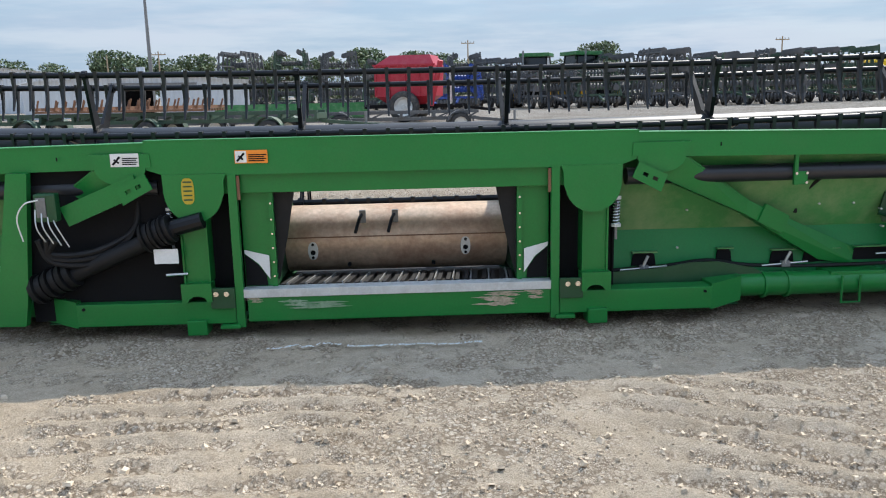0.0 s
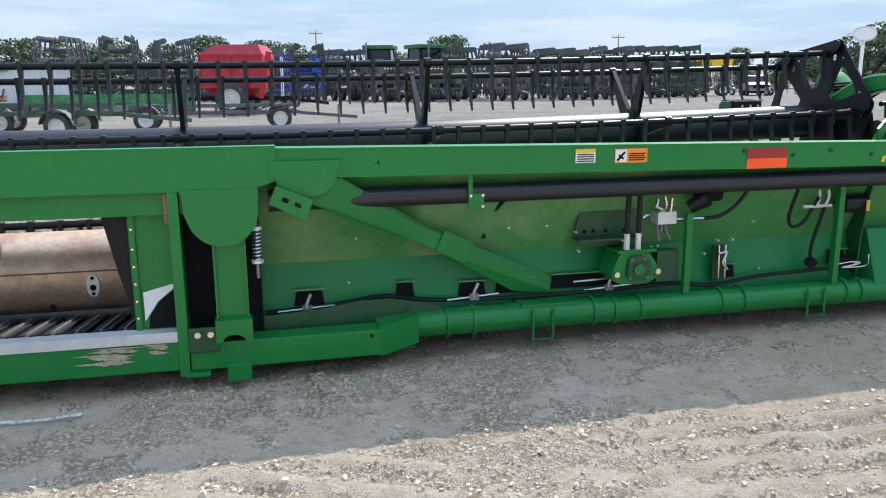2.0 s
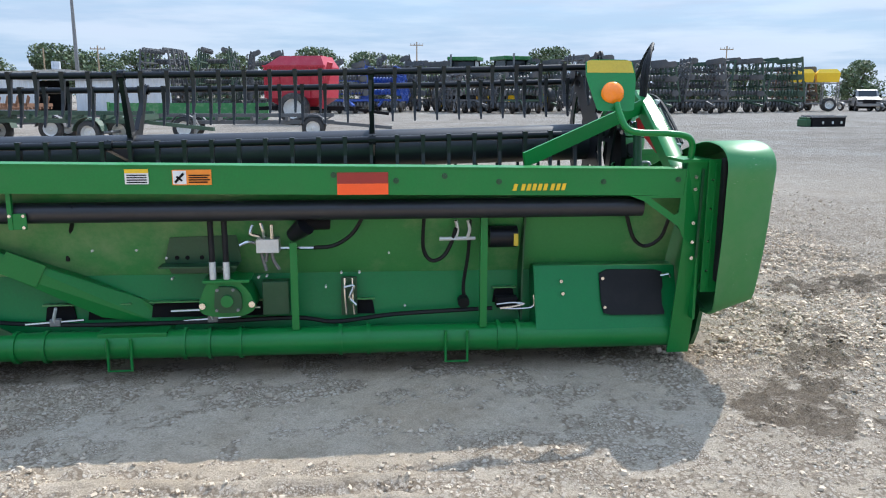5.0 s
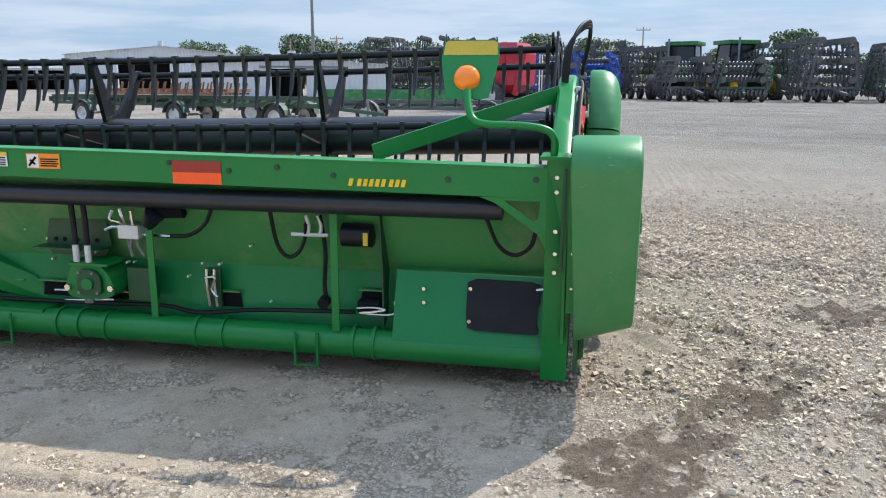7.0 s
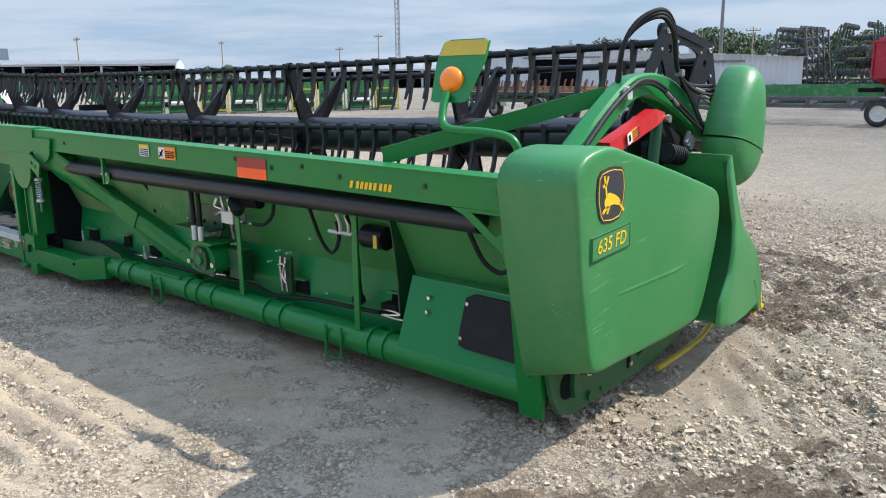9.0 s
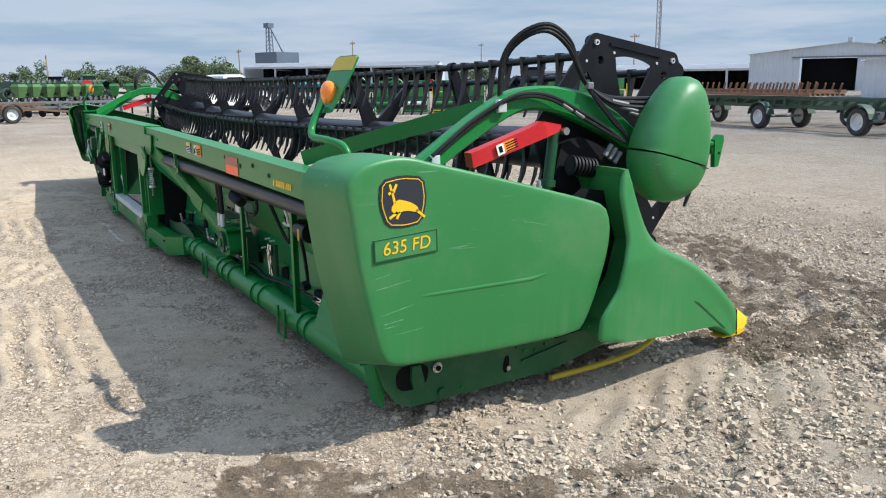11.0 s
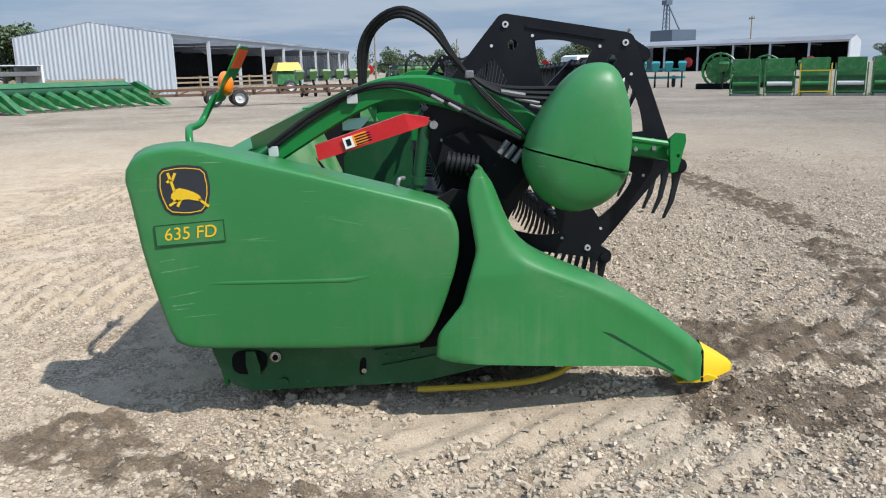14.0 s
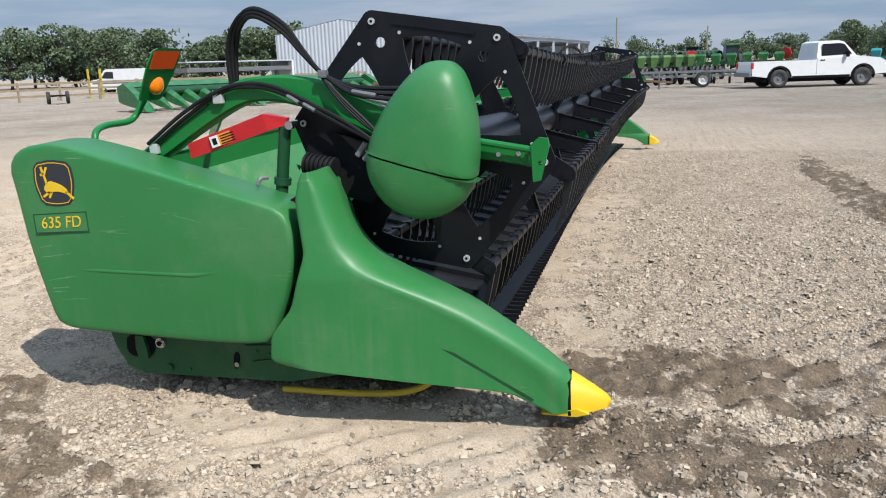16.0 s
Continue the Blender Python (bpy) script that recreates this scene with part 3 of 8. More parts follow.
GROUND = bpy.data.materials.new("gravel_ground")
GROUND.use_nodes = True
n, l = GROUND.node_tree.nodes, GROUND.node_tree.links
bs = n["Principled BSDF"]
bs.inputs["Roughness"].default_value = 0.92
bs.inputs["Specular IOR Level"].default_value = 0.2
bs.inputs["Diffuse Roughness"].default_value = 1.0
co = n.new("ShaderNodeTexCoord")


def g_noise(scale, detail=4, rough=0.6):
    t = n.new("ShaderNodeTexNoise")
    t.inputs["Scale"].default_value, t.inputs["Detail"].default_value, t.inputs["Roughness"].default_value = scale, detail, rough
    l.new(co.outputs["Object"], t.inputs["Vector"])
    return t.outputs["Fac"]


def g_ramp(fac, stops):
    r = n.new("ShaderNodeValToRGB")
    r.color_ramp.elements[0].position, r.color_ramp.elements[0].color = stops[0][0], (*stops[0][1], 1)
    r.color_ramp.elements[1].position, r.color_ramp.elements[1].color = stops[-1][0], (*stops[-1][1], 1)
    for p, c in stops[1:-1]:
        r.color_ramp.elements.new(p).color = (*c, 1)
    l.new(fac, r.inputs["Fac"])
    return r.outputs["Color"]


def g_mix(fac, a, b, kind="MIX"):
    m = n.new("ShaderNodeMixRGB")
    m.blend_type = kind
    for sock, v in (("Fac", fac), ("Color1", a), ("Color2", b)):
        if isinstance(v, (int, float)):
            m.inputs[sock].default_value = v
        elif isinstance(v, tuple):
            m.inputs[sock].default_value = (*v, 1)
        else:
            l.new(v, m.inputs[sock])
    return m.outputs["Color"]


def g_stones(scale, seed):
    """Packed stones: each cell a stone of its own tone, shade painted soil-brown into the gaps, domed tops."""
    at, v = n.new("ShaderNodeVectorMath"), n.new("ShaderNodeTexVoronoi")
    at.inputs[1].default_value = (seed, 0.37 * seed, 0)
    l.new(co.outputs["Object"], at.inputs[0])
    v.inputs["Scale"].default_value = scale
    l.new(at.outputs["Vector"], v.inputs["Vector"])
    tone = n.new("ShaderNodeSeparateColor")
    l.new(v.outputs["Color"], tone.inputs["Color"])
    c = g_ramp(tone.outputs["Red"], [(0.0, (0.35, 0.273, 0.196)), (0.25, (0.495, 0.402, 0.299)), (0.7, (0.56, 0.468, 0.360)), (1.0, (0.66, 0.572, 0.460))])
    # soil brown in the gaps stands in for the shade between stones
    gap_shade = n.new("ShaderNodeMapRange")
    gap_shade.inputs["From Min"].default_value, gap_shade.inputs["From Max"].default_value = 0.42, 0.62
    l.new(v.outputs["Distance"], gap_shade.inputs["Value"])
    c = g_mix(gap_shade.outputs["Result"], c, (0.29, 0.222, 0.154))
    dome = n.new("ShaderNodeMapRange")
    dome.inputs["From Max"].default_value, dome.inputs["To Min"].default_value, dome.inputs["To Max"].default_value = 0.65, 1.0, 0.0
    l.new(v.outputs["Distance"], dome.inputs["Value"])
    return c, dome.outputs["Result"]


def g_calc(kind, a, b, c=None):
    m = n.new("ShaderNodeMath")
    m.operation = kind
    for i, v in enumerate((a, b) if c is None else (a, b, c)):
        if isinstance(v, (int, float)):
            m.inputs[i].default_value = v
        else:
            l.new(v, m.inputs[i])
    return m.outputs["Value"]


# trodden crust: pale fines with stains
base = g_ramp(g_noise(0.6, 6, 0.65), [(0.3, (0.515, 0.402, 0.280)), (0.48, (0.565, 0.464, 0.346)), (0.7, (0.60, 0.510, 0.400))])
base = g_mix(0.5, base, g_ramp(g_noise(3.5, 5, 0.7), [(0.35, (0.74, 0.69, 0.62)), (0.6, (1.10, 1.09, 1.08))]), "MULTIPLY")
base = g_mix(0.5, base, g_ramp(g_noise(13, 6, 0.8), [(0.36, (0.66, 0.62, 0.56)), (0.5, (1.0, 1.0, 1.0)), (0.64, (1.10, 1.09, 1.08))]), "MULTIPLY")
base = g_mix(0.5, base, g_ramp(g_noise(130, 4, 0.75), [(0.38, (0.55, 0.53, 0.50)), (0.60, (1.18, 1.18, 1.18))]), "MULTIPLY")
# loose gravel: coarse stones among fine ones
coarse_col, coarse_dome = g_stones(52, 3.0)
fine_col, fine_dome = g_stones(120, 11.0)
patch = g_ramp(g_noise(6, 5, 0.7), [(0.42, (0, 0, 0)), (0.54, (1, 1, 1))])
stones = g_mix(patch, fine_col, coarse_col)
stones = g_mix(0.6, stones, g_ramp(g_noise(1.7, 6, 0.7), [(0.34, (0.70, 0.66, 0.60)), (0.5, (1.0, 1.0, 1.0)), (0.66, (1.16, 1.15, 1.14))]), "MULTIPLY")
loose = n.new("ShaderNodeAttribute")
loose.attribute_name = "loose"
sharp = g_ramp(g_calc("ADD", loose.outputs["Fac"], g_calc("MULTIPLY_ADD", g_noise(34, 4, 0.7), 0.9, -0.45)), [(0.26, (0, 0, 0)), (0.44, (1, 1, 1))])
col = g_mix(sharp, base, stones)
yard = n.new("ShaderNodeAttribute")                  # the open yard beyond: greyer, finer, with the shade of back-lit stones in its colour
yard.attribute_name = "open_yard"
plain = g_ramp(g_noise(0.35, 8, 0.72), [(0.34, (0.265, 0.220, 0.172)), (0.5, (0.345, 0.296, 0.240)), (0.66, (0.415, 0.367, 0.308))])
plain = g_mix(0.7, plain, g_ramp(g_noise(7, 8, 0.85), [(0.38, (0.55, 0.53, 0.50)), (0.5, (1.0, 1.0, 1.0)), (0.62, (1.3, 1.29, 1.28))]), "MULTIPLY")
plain = g_mix(0.75, plain, g_ramp(g_noise(22, 7, 0.88), [(0.41, (0.45, 0.43, 0.40)), (0.59, (1.45, 1.44, 1.43))]), "MULTIPLY")
col = g_mix(yard.outputs["Fac"], col, plain)
damp = n.new("ShaderNodeAttribute")
damp.attribute_name = "damp"
soil = g_ramp(g_noise(9, 8, 0.8), [(0.38, (0.080, 0.055, 0.033)), (0.5, (0.150, 0.108, 0.069)), (0.62, (0.28, 0.213, 0.144))])
soil = g_mix(0.8, soil, g_ramp(g_noise(70, 5, 0.8), [(0.38, (0.55, 0.53, 0.50)), (0.62, (1.35, 1.34, 1.32))]), "MULTIPLY")
soil = g_mix(0.25, soil, g_mix(0.6, fine_col, (0.5, 0.45, 0.4), "MULTIPLY"))
wet = g_ramp(g_calc("ADD", damp.outputs["Fac"], g_calc("MULTIPLY_ADD", g_noise(22, 7, 0.82), 1.7, -0.85)), [(0.26, (0, 0, 0)), (0.70, (0.88, 0.88, 0.88))])
col = g_mix(wet, col, soil)
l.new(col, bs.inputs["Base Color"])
bp = n.new("ShaderNodeBump")
bp.inputs["Strength"].default_value, bp.inputs["Distance"].default_value = 0.75, 0.010
stone_rise = g_mix(patch, fine_dome, coarse_dome)
rise = g_mix(sharp, g_calc("MULTIPLY", g_noise(36, 9, 0.82), 3.8), g_calc("MULTIPLY_ADD", g_noise(30, 8, 0.82), 3.2, stone_rise))
rise = g_mix(yard.outputs["Fac"], rise, g_calc("MULTIPLY", g_noise(22, 8, 0.85), 7.0))
rise = g_mix(wet, rise, g_calc("MULTIPLY", g_noise(26, 9, 0.85), 6.5))
l.new(rise, bp.inputs["Height"])
l.new(bp.outputs["Normal"], bs.inputs["Normal"])
me.materials.append(GROUND)
me.shade_smooth()
tagged(new("ground", me), "pale crushed gravel yard with tyre tracks and damp brown soil patches", "ground", kind="structure")


def scatter_stones(count):
    """Loose stones lying half sunk in the gravel, as one mesh."""
    rs = np.random.RandomState(4)
    unit = np.array([(-1, -1, -0.8), (1, -1, -0.8), (1, 1, -0.8), (-1, 1, -0.8), (-0.75, -0.7, 0.8), (0.75, -0.8, 0.7), (0.7, 0.75, 0.85), (-0.8, 0.7, 0.7)]) * 0.72
    tri = np.array([(4, 5, 6), (4, 6, 7), (0, 1, 5), (0, 5, 4), (1, 2, 6), (1, 6, 5), (2, 3, 7), (2, 7, 6), (3, 0, 4), (3, 4, 7)])
    x, y = [], []
    for x0, x1, y0, y1, share in ((-2.4, 7.6, -2.9, 0.1, 0.40), (5.2, 8.0, 0.1, 5.0, 0.24), (0.5, 8.2, 1.9, 6.0, 0.18), (-4.0, 10.0, -4.0, 7.5, 0.18)):
        x.append(rs.uniform(x0, x1, int(count * share)))
        y.append(rs.uniform(y0, y1, int(count * share)))
    x, y = np.concatenate(x), np.concatenate(y)
    dens = loose_mask(x, y) * (1 - 0.5 * damp_mask(x, y)) * np.where(y < 0.3, 0.8, 1.0)
    keep = (rs.rand(len(x)) < 0.05 + 0.95 * dens ** 1.3) & ~((y > 0.05) & (y < 1.9) & (np.abs(x - XC) < 5.3))
    x, y = x[keep], y[keep]
    m = len(x)
    wet = damp_mask(x, y)
    size = np.clip(rs.lognormal(math.log(0.0054), 0.46, m), 0.0032, 0.017) * (1 - 0.3 * wet) * np.where((y > 0.3) | (x > 5.9), 1.35, 1.0)
    s = size[:, None] * rs.uniform(0.6, 1.35, (m, 3)) * np.array([1.15, 1.0, 0.85])
    v = unit[None] * s[:, None, :] * rs.uniform(0.62, 1.2, (m, len(unit), 1))
    a = rs.uniform(0, math.tau, m)
    tilt = rs.normal(0, 0.5, m)
    ca, sa, ct, st = np.cos(a)[:, None], np.sin(a)[:, None], np.cos(tilt)[:, None], np.sin(tilt)[:, None]
    vy, vz = v[..., 1] * ct - v[..., 2] * st, v[..., 1] * st + v[..., 2] * ct
    vx, vy = v[..., 0] * ca - vy * sa, v[..., 0] * sa + vy * ca
    z = ground_height(x, y) + size * 0.42
    co3 = np.stack([vx + x[:, None], vy + y[:, None], vz + z[:, None]], -1).reshape(-1, 3)
    faces = (tri[None] + (np.arange(m) * len(unit))[:, None, None]).reshape(-1, 3)
    me = bpy.data.meshes.new("gravel")
    me.vertices.add(len(co3))
    me.vertices.foreach_set("co", co3.astype(np.float32).ravel())
    me.loops.add(len(faces) * 3)
    me.loops.foreach_set("vertex_index", faces.astype(np.int32).ravel())
    me.polygons.add(len(faces))
    me.polygons.foreach_set("loop_start", np.arange(0, len(faces) * 3, 3, dtype=np.int32))
    me.polygons.foreach_set("loop_total", np.full(len(faces), 3, dtype=np.int32))
    me.update(calc_edges=True)
    me.shade_flat()
    soiled = me.attributes.new("damp", "FLOAT", "POINT")
    soiled.data.foreach_set("value", np.repeat(np.clip(wet * rs.uniform(0.45, 1.0, m), 0, 0.85), len(unit)).astype(np.float32))
    me.materials.append(STONE)
    tagged(new("gravel", me), "loose pale grey and tan crushed stones on the yard", "gravel", kind="stuff")


scatter_stones(195000)


def ragged_line(pts):
    """A ragged broken white line laid on the gravel."""
    r = random.Random(9)
    bm = B()
    for (x0, y0), (x1, y1) in zip(pts, pts[1:]):
        n = max(2, int(math.hypot(x1 - x0, y1 - y0) / 0.011))
        for k in range(n):
            if r.random() < 0.18:
                continue
            x, y = x0 + (x1 - x0) * k / n, y0 + (y1 - y0) * k / n
            w, c = 0.009 + 0.011 * r.random(), 0.007 * (r.random() - 0.5)
            e = 0.010 + 0.006 * r.random()
            q = [(x, y + c - w), (x + e, y + c - w * r.random()), (x + e * 0.8, y + c + w), (x + 0.002, y + c + w * r.random())]
            z = float(ground_height(np.array([x]), np.array([y]))[0]) + 0.018
            bm.faces.new([bm.verts.new((*p, z + 0.002 * r.random())) for p in q])
    ob = new("painted_line", link_mesh("painted_line", bm, LINE_WHITE))
    tagged(ob, "thin broken white line on gravel", "line", kind="structure")


ragged_line([(-0.80, -0.19), (-0.70, -0.15), (-0.62, -0.18), (-0.52, -0.14), (-0.2, -0.155), (0.15, -0.15), (0.36, -0.135)])

# ---- the harvester header: frame, sheets and drives ----
header = thing("harvester_header", "green draper combine header with black pickup reel, parked on gravel", "harvester header")


part("centre_beam", prism(B(), [(-1.42, 0.975), (-1.33, 0.945), (-1.30, 0.938), (1.12, 0.938), (1.17, 0.95), (1.24, 0.975), (1.24, 1.124), (-1.42, 1.124)], "y", -0.012, 0.13), GREEN, header)
part("opening_lintel", box(B(), (-1.02, 0.03, 0.832), (0.84, 0.12, 0.940), 0.004), GREEN, header)
part("top_lip", box(B(), (-1.42, -0.014, 1.120), (1.24, 0.05, 1.130), 0.003), GREEN, header)

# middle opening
# unseen sheet added to keep sun off the ground behind the opening
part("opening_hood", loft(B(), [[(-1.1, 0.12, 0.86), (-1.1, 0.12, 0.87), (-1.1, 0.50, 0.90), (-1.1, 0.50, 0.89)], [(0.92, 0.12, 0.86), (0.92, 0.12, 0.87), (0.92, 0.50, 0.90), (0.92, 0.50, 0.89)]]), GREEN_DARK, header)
part("sill_tube", box(B(), (-0.93, 0.004, 0.112), (0.77, 0.13, 0.262), 0.008), GREEN, header, "green sill tube with paint worn to primer")
part("sill_plate", box(B(), (-0.948, -0.006, 0.252), (0.772, 0.085, 0.300), 0.003), GALV, header, "bare galvanised sill plate")


def wear(x0, x1, z0, z1, seed):
    """Streaks of bare primer rubbed along the sill, a thin film on it."""
    r = random.Random(seed)
    bm = B()
    for k in range(11):
        run = (x1 - x0) * r.uniform(0.25, 0.75)
        a, z, h = r.uniform(x0, x1 - run), r.uniform(z0, z1), (z1 - z0) * r.uniform(0.05, 0.16)
        top = [(a + run * i / 14, z + h * math.sin(math.pi * i / 14) * r.uniform(0.5, 1.3)) for i in range(15)]
        low = [(a + run * i / 14, z - h * math.sin(math.pi * i / 14) * r.uniform(0.4, 1.2)) for i in range(13, 0, -1)]
        bm.faces.new([bm.verts.new((p[0], -0.0002 - 0.00025 * k, p[1])) for p in top + low])
    bmesh.ops.recalc_face_normals(bm, faces=bm.faces[:])
    for f in bm.faces:
        if f.normal.y > 0:
            f.normal_flip()
    return bm


WEAR = material("bare_primer", (0.44, 0.36, 0.26), 0.6, vary=0.3, scale=20, fine=80, dirt=(0.10, 0.16, 0.07), dirt_amount=0.7, dirt_scale=14)
PALE_WEAR = material("scuffed_paint", (0.26, 0.36, 0.24), 0.5, vary=0.25, scale=16, dirt=(0.05, 0.20, 0.06), dirt_amount=0.8, dirt_scale=12)
part("worn_patch", wear(0.31, 0.63, 0.155, 0.245, 1), WEAR, header, "bare tan patch of worn paint")
part("worn_patch", wear(0.60, 0.73, 0.205, 0.25, 2), WEAR, header, "bare tan patch of worn paint")
part("worn_patch", wear(-0.78, -0.34, 0.175, 0.235, 3), PALE_WEAR, header, "pale scuffed paint")
part("worn_patch", wear(-0.95, -0.84, 0.225, 0.25, 5), WEAR, header, "bare tan patch of worn paint")

for flip in (False, True):
    F = dict(flip=flip)
    part("opening_post", box(box(B(), (0.765, -0.008, 0.085), (0.812, 0.03, 0.94), 0.004), (0.795, 0.03, 0.085), (0.812, 0.12, 0.94)), GREEN, header, **F)
    part("edge_strip", box(B(), (0.748, 0.0, 0.80), (0.764, 0.01, 0.93)), RUST, header, "rubbed rusty edge", **F)
    part("opening_cheek", box(B(), (0.605, 0.075, 0.30), (0.765, 0.085, 0.83), 0.002), GREEN, header, **F)
    part("cheek_angle", box(box(B(), (0.585, 0.06, 0.30), (0.612, 0.066, 0.83)), (0.585, 0.066, 0.30), (0.591, 0.12, 0.83)), GREEN, header, **F)
    part("rubber_flap", prism(B(), [(0.47, 0.83), (0.585, 0.83), (0.60, 0.30), (0.575, 0.34), (0.52, 0.58)], "y", 0.10, 0.108), RUBBER, header, **F)
    part("corner_plate", prism(B(), [(0.625, 0.475), (0.76, 0.51), (0.76, 0.49), (0.685, 0.43), (0.625, 0.34)], "y", 0.066, 0.072), WHITE, header, "bare pale corner plate", **F)
    # recess drawn as a flat plate, its shade in the near-black colour
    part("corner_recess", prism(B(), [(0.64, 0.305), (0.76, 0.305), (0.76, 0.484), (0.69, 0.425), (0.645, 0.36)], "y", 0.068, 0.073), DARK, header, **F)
    for z in (0.36, 0.44, 0.52, 0.6, 0.68, 0.77):
        part("rivet", tube(B(), (0.598, 0.060, z), (0.598, 0.052, z), 0.006, 8), CHROME, header, **F)
    # round gusset, its leg and foot
    part("gusset", prism(B(), [(0.815, 0.945), (0.83, 0.905), (0.83, 0.84)] + arc(0.995, 0.84, 0.155, 180, 360, 16)[1:-1] + [(1.152, 0.84), (1.155, 0.945)], "y", -0.016, -0.004), GREEN, header, **F)
    part("leg", box(B(), (0.945, 0.02, 0.34), (1.085, 0.15, 0.94), 0.006), GREEN, header, **F)
    part("leg_flange", box(box(B(), (0.942, 0.004, 0.34), (0.952, 0.02, 0.80)), (1.078, 0.004, 0.34), (1.088, 0.02, 0.80)), GREEN, header, **F)
    part("leg_shoe", prism(B(), [(0.935, 0.24), (0.96, 0.24)] + arc(1.015, 0.245, 0.05, 180, 0, 8, 0.03) + [(1.075, 0.24), (1.10, 0.24), (1.10, 0.345), (0.935, 0.345)], "y", -0.03, 0.06), GREEN, header, **F)
    part("leg_foot", box(B(), (0.975, -0.028, 0.05), (1.085, 0.1, 0.135), 0.006), GREEN, header, **F)
    part("post_foot", box(B(), (0.79, -0.03, 0.085), (0.90, 0.08, 0.105), 0.003), GREEN, header, **F)
    part("hinge_plate", box(B(), (0.812, -0.02, 0.20), (0.945, 0.0, 0.315), 0.003), GREEN_DARK, header, **F)
    for x in (0.855, 0.912):
        part("bolt", tube(B(), (x, -0.018, 0.285), (x, -0.034, 0.285), 0.015, 8), CHROME, header, "shiny bolt head", **F)
    # added near-black sheets: shade of the recess in their colour, closing it to sun
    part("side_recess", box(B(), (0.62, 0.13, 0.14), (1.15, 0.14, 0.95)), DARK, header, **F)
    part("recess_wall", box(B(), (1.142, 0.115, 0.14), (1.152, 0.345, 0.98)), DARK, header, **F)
    part("lower_tube", box(B(), (0.815, 0.0, 0.108), (1.695, 0.13, 0.236), 0.006), GREEN, header, **F)
    part("tube_adapter", loft(B(), [[(1.69, 0.0, 0.10), (1.69, 0.0, 0.25), (1.69, 0.16, 0.25), (1.69, 0.16, 0.10)], [(1.90, 0.09, 0.125), (1.90, 0.09, 0.27), (1.90, 0.24, 0.27), (1.90, 0.24, 0.125)]]), GREEN, header, **F)
    coil = [(1.138 + 0.021 * math.cos(0.9 * k), 0.035 + 0.021 * math.sin(0.9 * k), 0.60 + 0.0024 * k) for k in range(64)]
    part("spring", pipe(B(), coil, 0.0045, 6, 0), CHROME, header, "bright coil spring beside the leg", **F)
    part("spring_rod", pipe(B(), [(1.138, 0.035, 0.52), (1.138, 0.035, 0.86)], 0.008, 6, 0), GREY, header, **F)
    for z in (0.60, 0.755):
        part("spring_seat", tube(B(), (1.138, 0.035, z - 0.008), (1.138, 0.035, z + 0.008), 0.027, 12), GALV, header, **F)
    part("end_bolt", tube(B(), (1.65, 0.0, 0.21), (1.65, -0.012, 0.21), 0.008, 8), DARK, header, **F)

    # wing beam with its flanges
    a, b = 1.16, 5.31
    part("wing_beam", loft(B(), [[(a, 0.0, 0.982), (a, 0.0, 1.112), (a, 0.11, 1.112), (a, 0.11, 0.982)], [(b, 0.0, 0.930), (b, 0.0, 1.054), (b, 0.11, 1.054), (b, 0.11, 0.930)]]), GREEN, header, **F)
    part("beam_cap", loft(B(), [[(a, -0.004, 1.112), (a, -0.004, 1.118), (a, 0.12, 1.118), (a, 0.12, 1.112)], [(b, -0.004, 1.054), (b, -0.004, 1.060), (b, 0.12, 1.060), (b, 0.12, 1.054)]]), GREEN, header, **F)
    part("beam_plug", box(B(), (1.70, -0.004, 1.03), (1.706, 0.0, 1.05)), DARK, header, **F)
    for k, x in enumerate((3.612, 3.902, 4.13, 4.389, 4.896, 5.266)):
        z = (1.043, 1.014, 1.034, 1.005, 1.001, 1.008)[k]
        part("beam_bolt", tube(tube(B(), (x, -0.003, z), (x, 0.001, z), 0.014, 12), (x, -0.008, z), (x, -0.003, z), 0.008, 6), GREEN_DARK, header, **F)

    # diagonal strut with its gusset and bracket
    part("strut_gusset", prism(B(), [(1.21, 1.06), (1.205, 0.99)] + arc(1.37, 0.985, 0.135, 180, 360, 14, 0.09) + [(1.53, 1.06)], "y", -0.0185, -0.006), GREEN, header, **F)
    s = part("strut", prism(B(), [(1.30, 0.905), (1.51, 0.977), (1.65, 0.885), (1.94, 0.70), (2.62, 0.40), (2.71, 0.335), (2.71, 0.265), (2.44, 0.315), (1.93, 0.62), (1.55, 0.785), (1.36, 0.872)], "y", 0.0, 0.006), GREEN, header, **F)
    for v in s.data.vertices:                       # the strut leans forward towards its foot
        v.co.y += float(np.interp(2 * XC - v.co.x if flip else v.co.x, (1.5, 1.94, 2.6), (0.0, 0.15, 0.285)))
    part("strut_flange", bar(bar(bar(bar(B(), (1.51, 0.05, 0.973), (1.94, 0.205, 0.696), 0.09, 0.008), (1.94, 0.205, 0.696), (2.66, 0.345, 0.375), 0.09, 0.008), (1.36, 0.05, 0.876), (1.93, 0.2, 0.624), 0.09, 0.008), (1.93, 0.2, 0.624), (2.44, 0.31, 0.319), 0.09, 0.008), GREEN, header, **F)
    part("strut_sleeve", bar(B(), (2.03, 0.163, 0.626), (2.19, 0.196, 0.545), 0.02, 0.112), GREEN, header, **F)
    part("strut_foot", box(B(), (2.45, 0.12, 0.235), (2.78, 0.30, 0.268), 0.006), GREEN, header, **F)
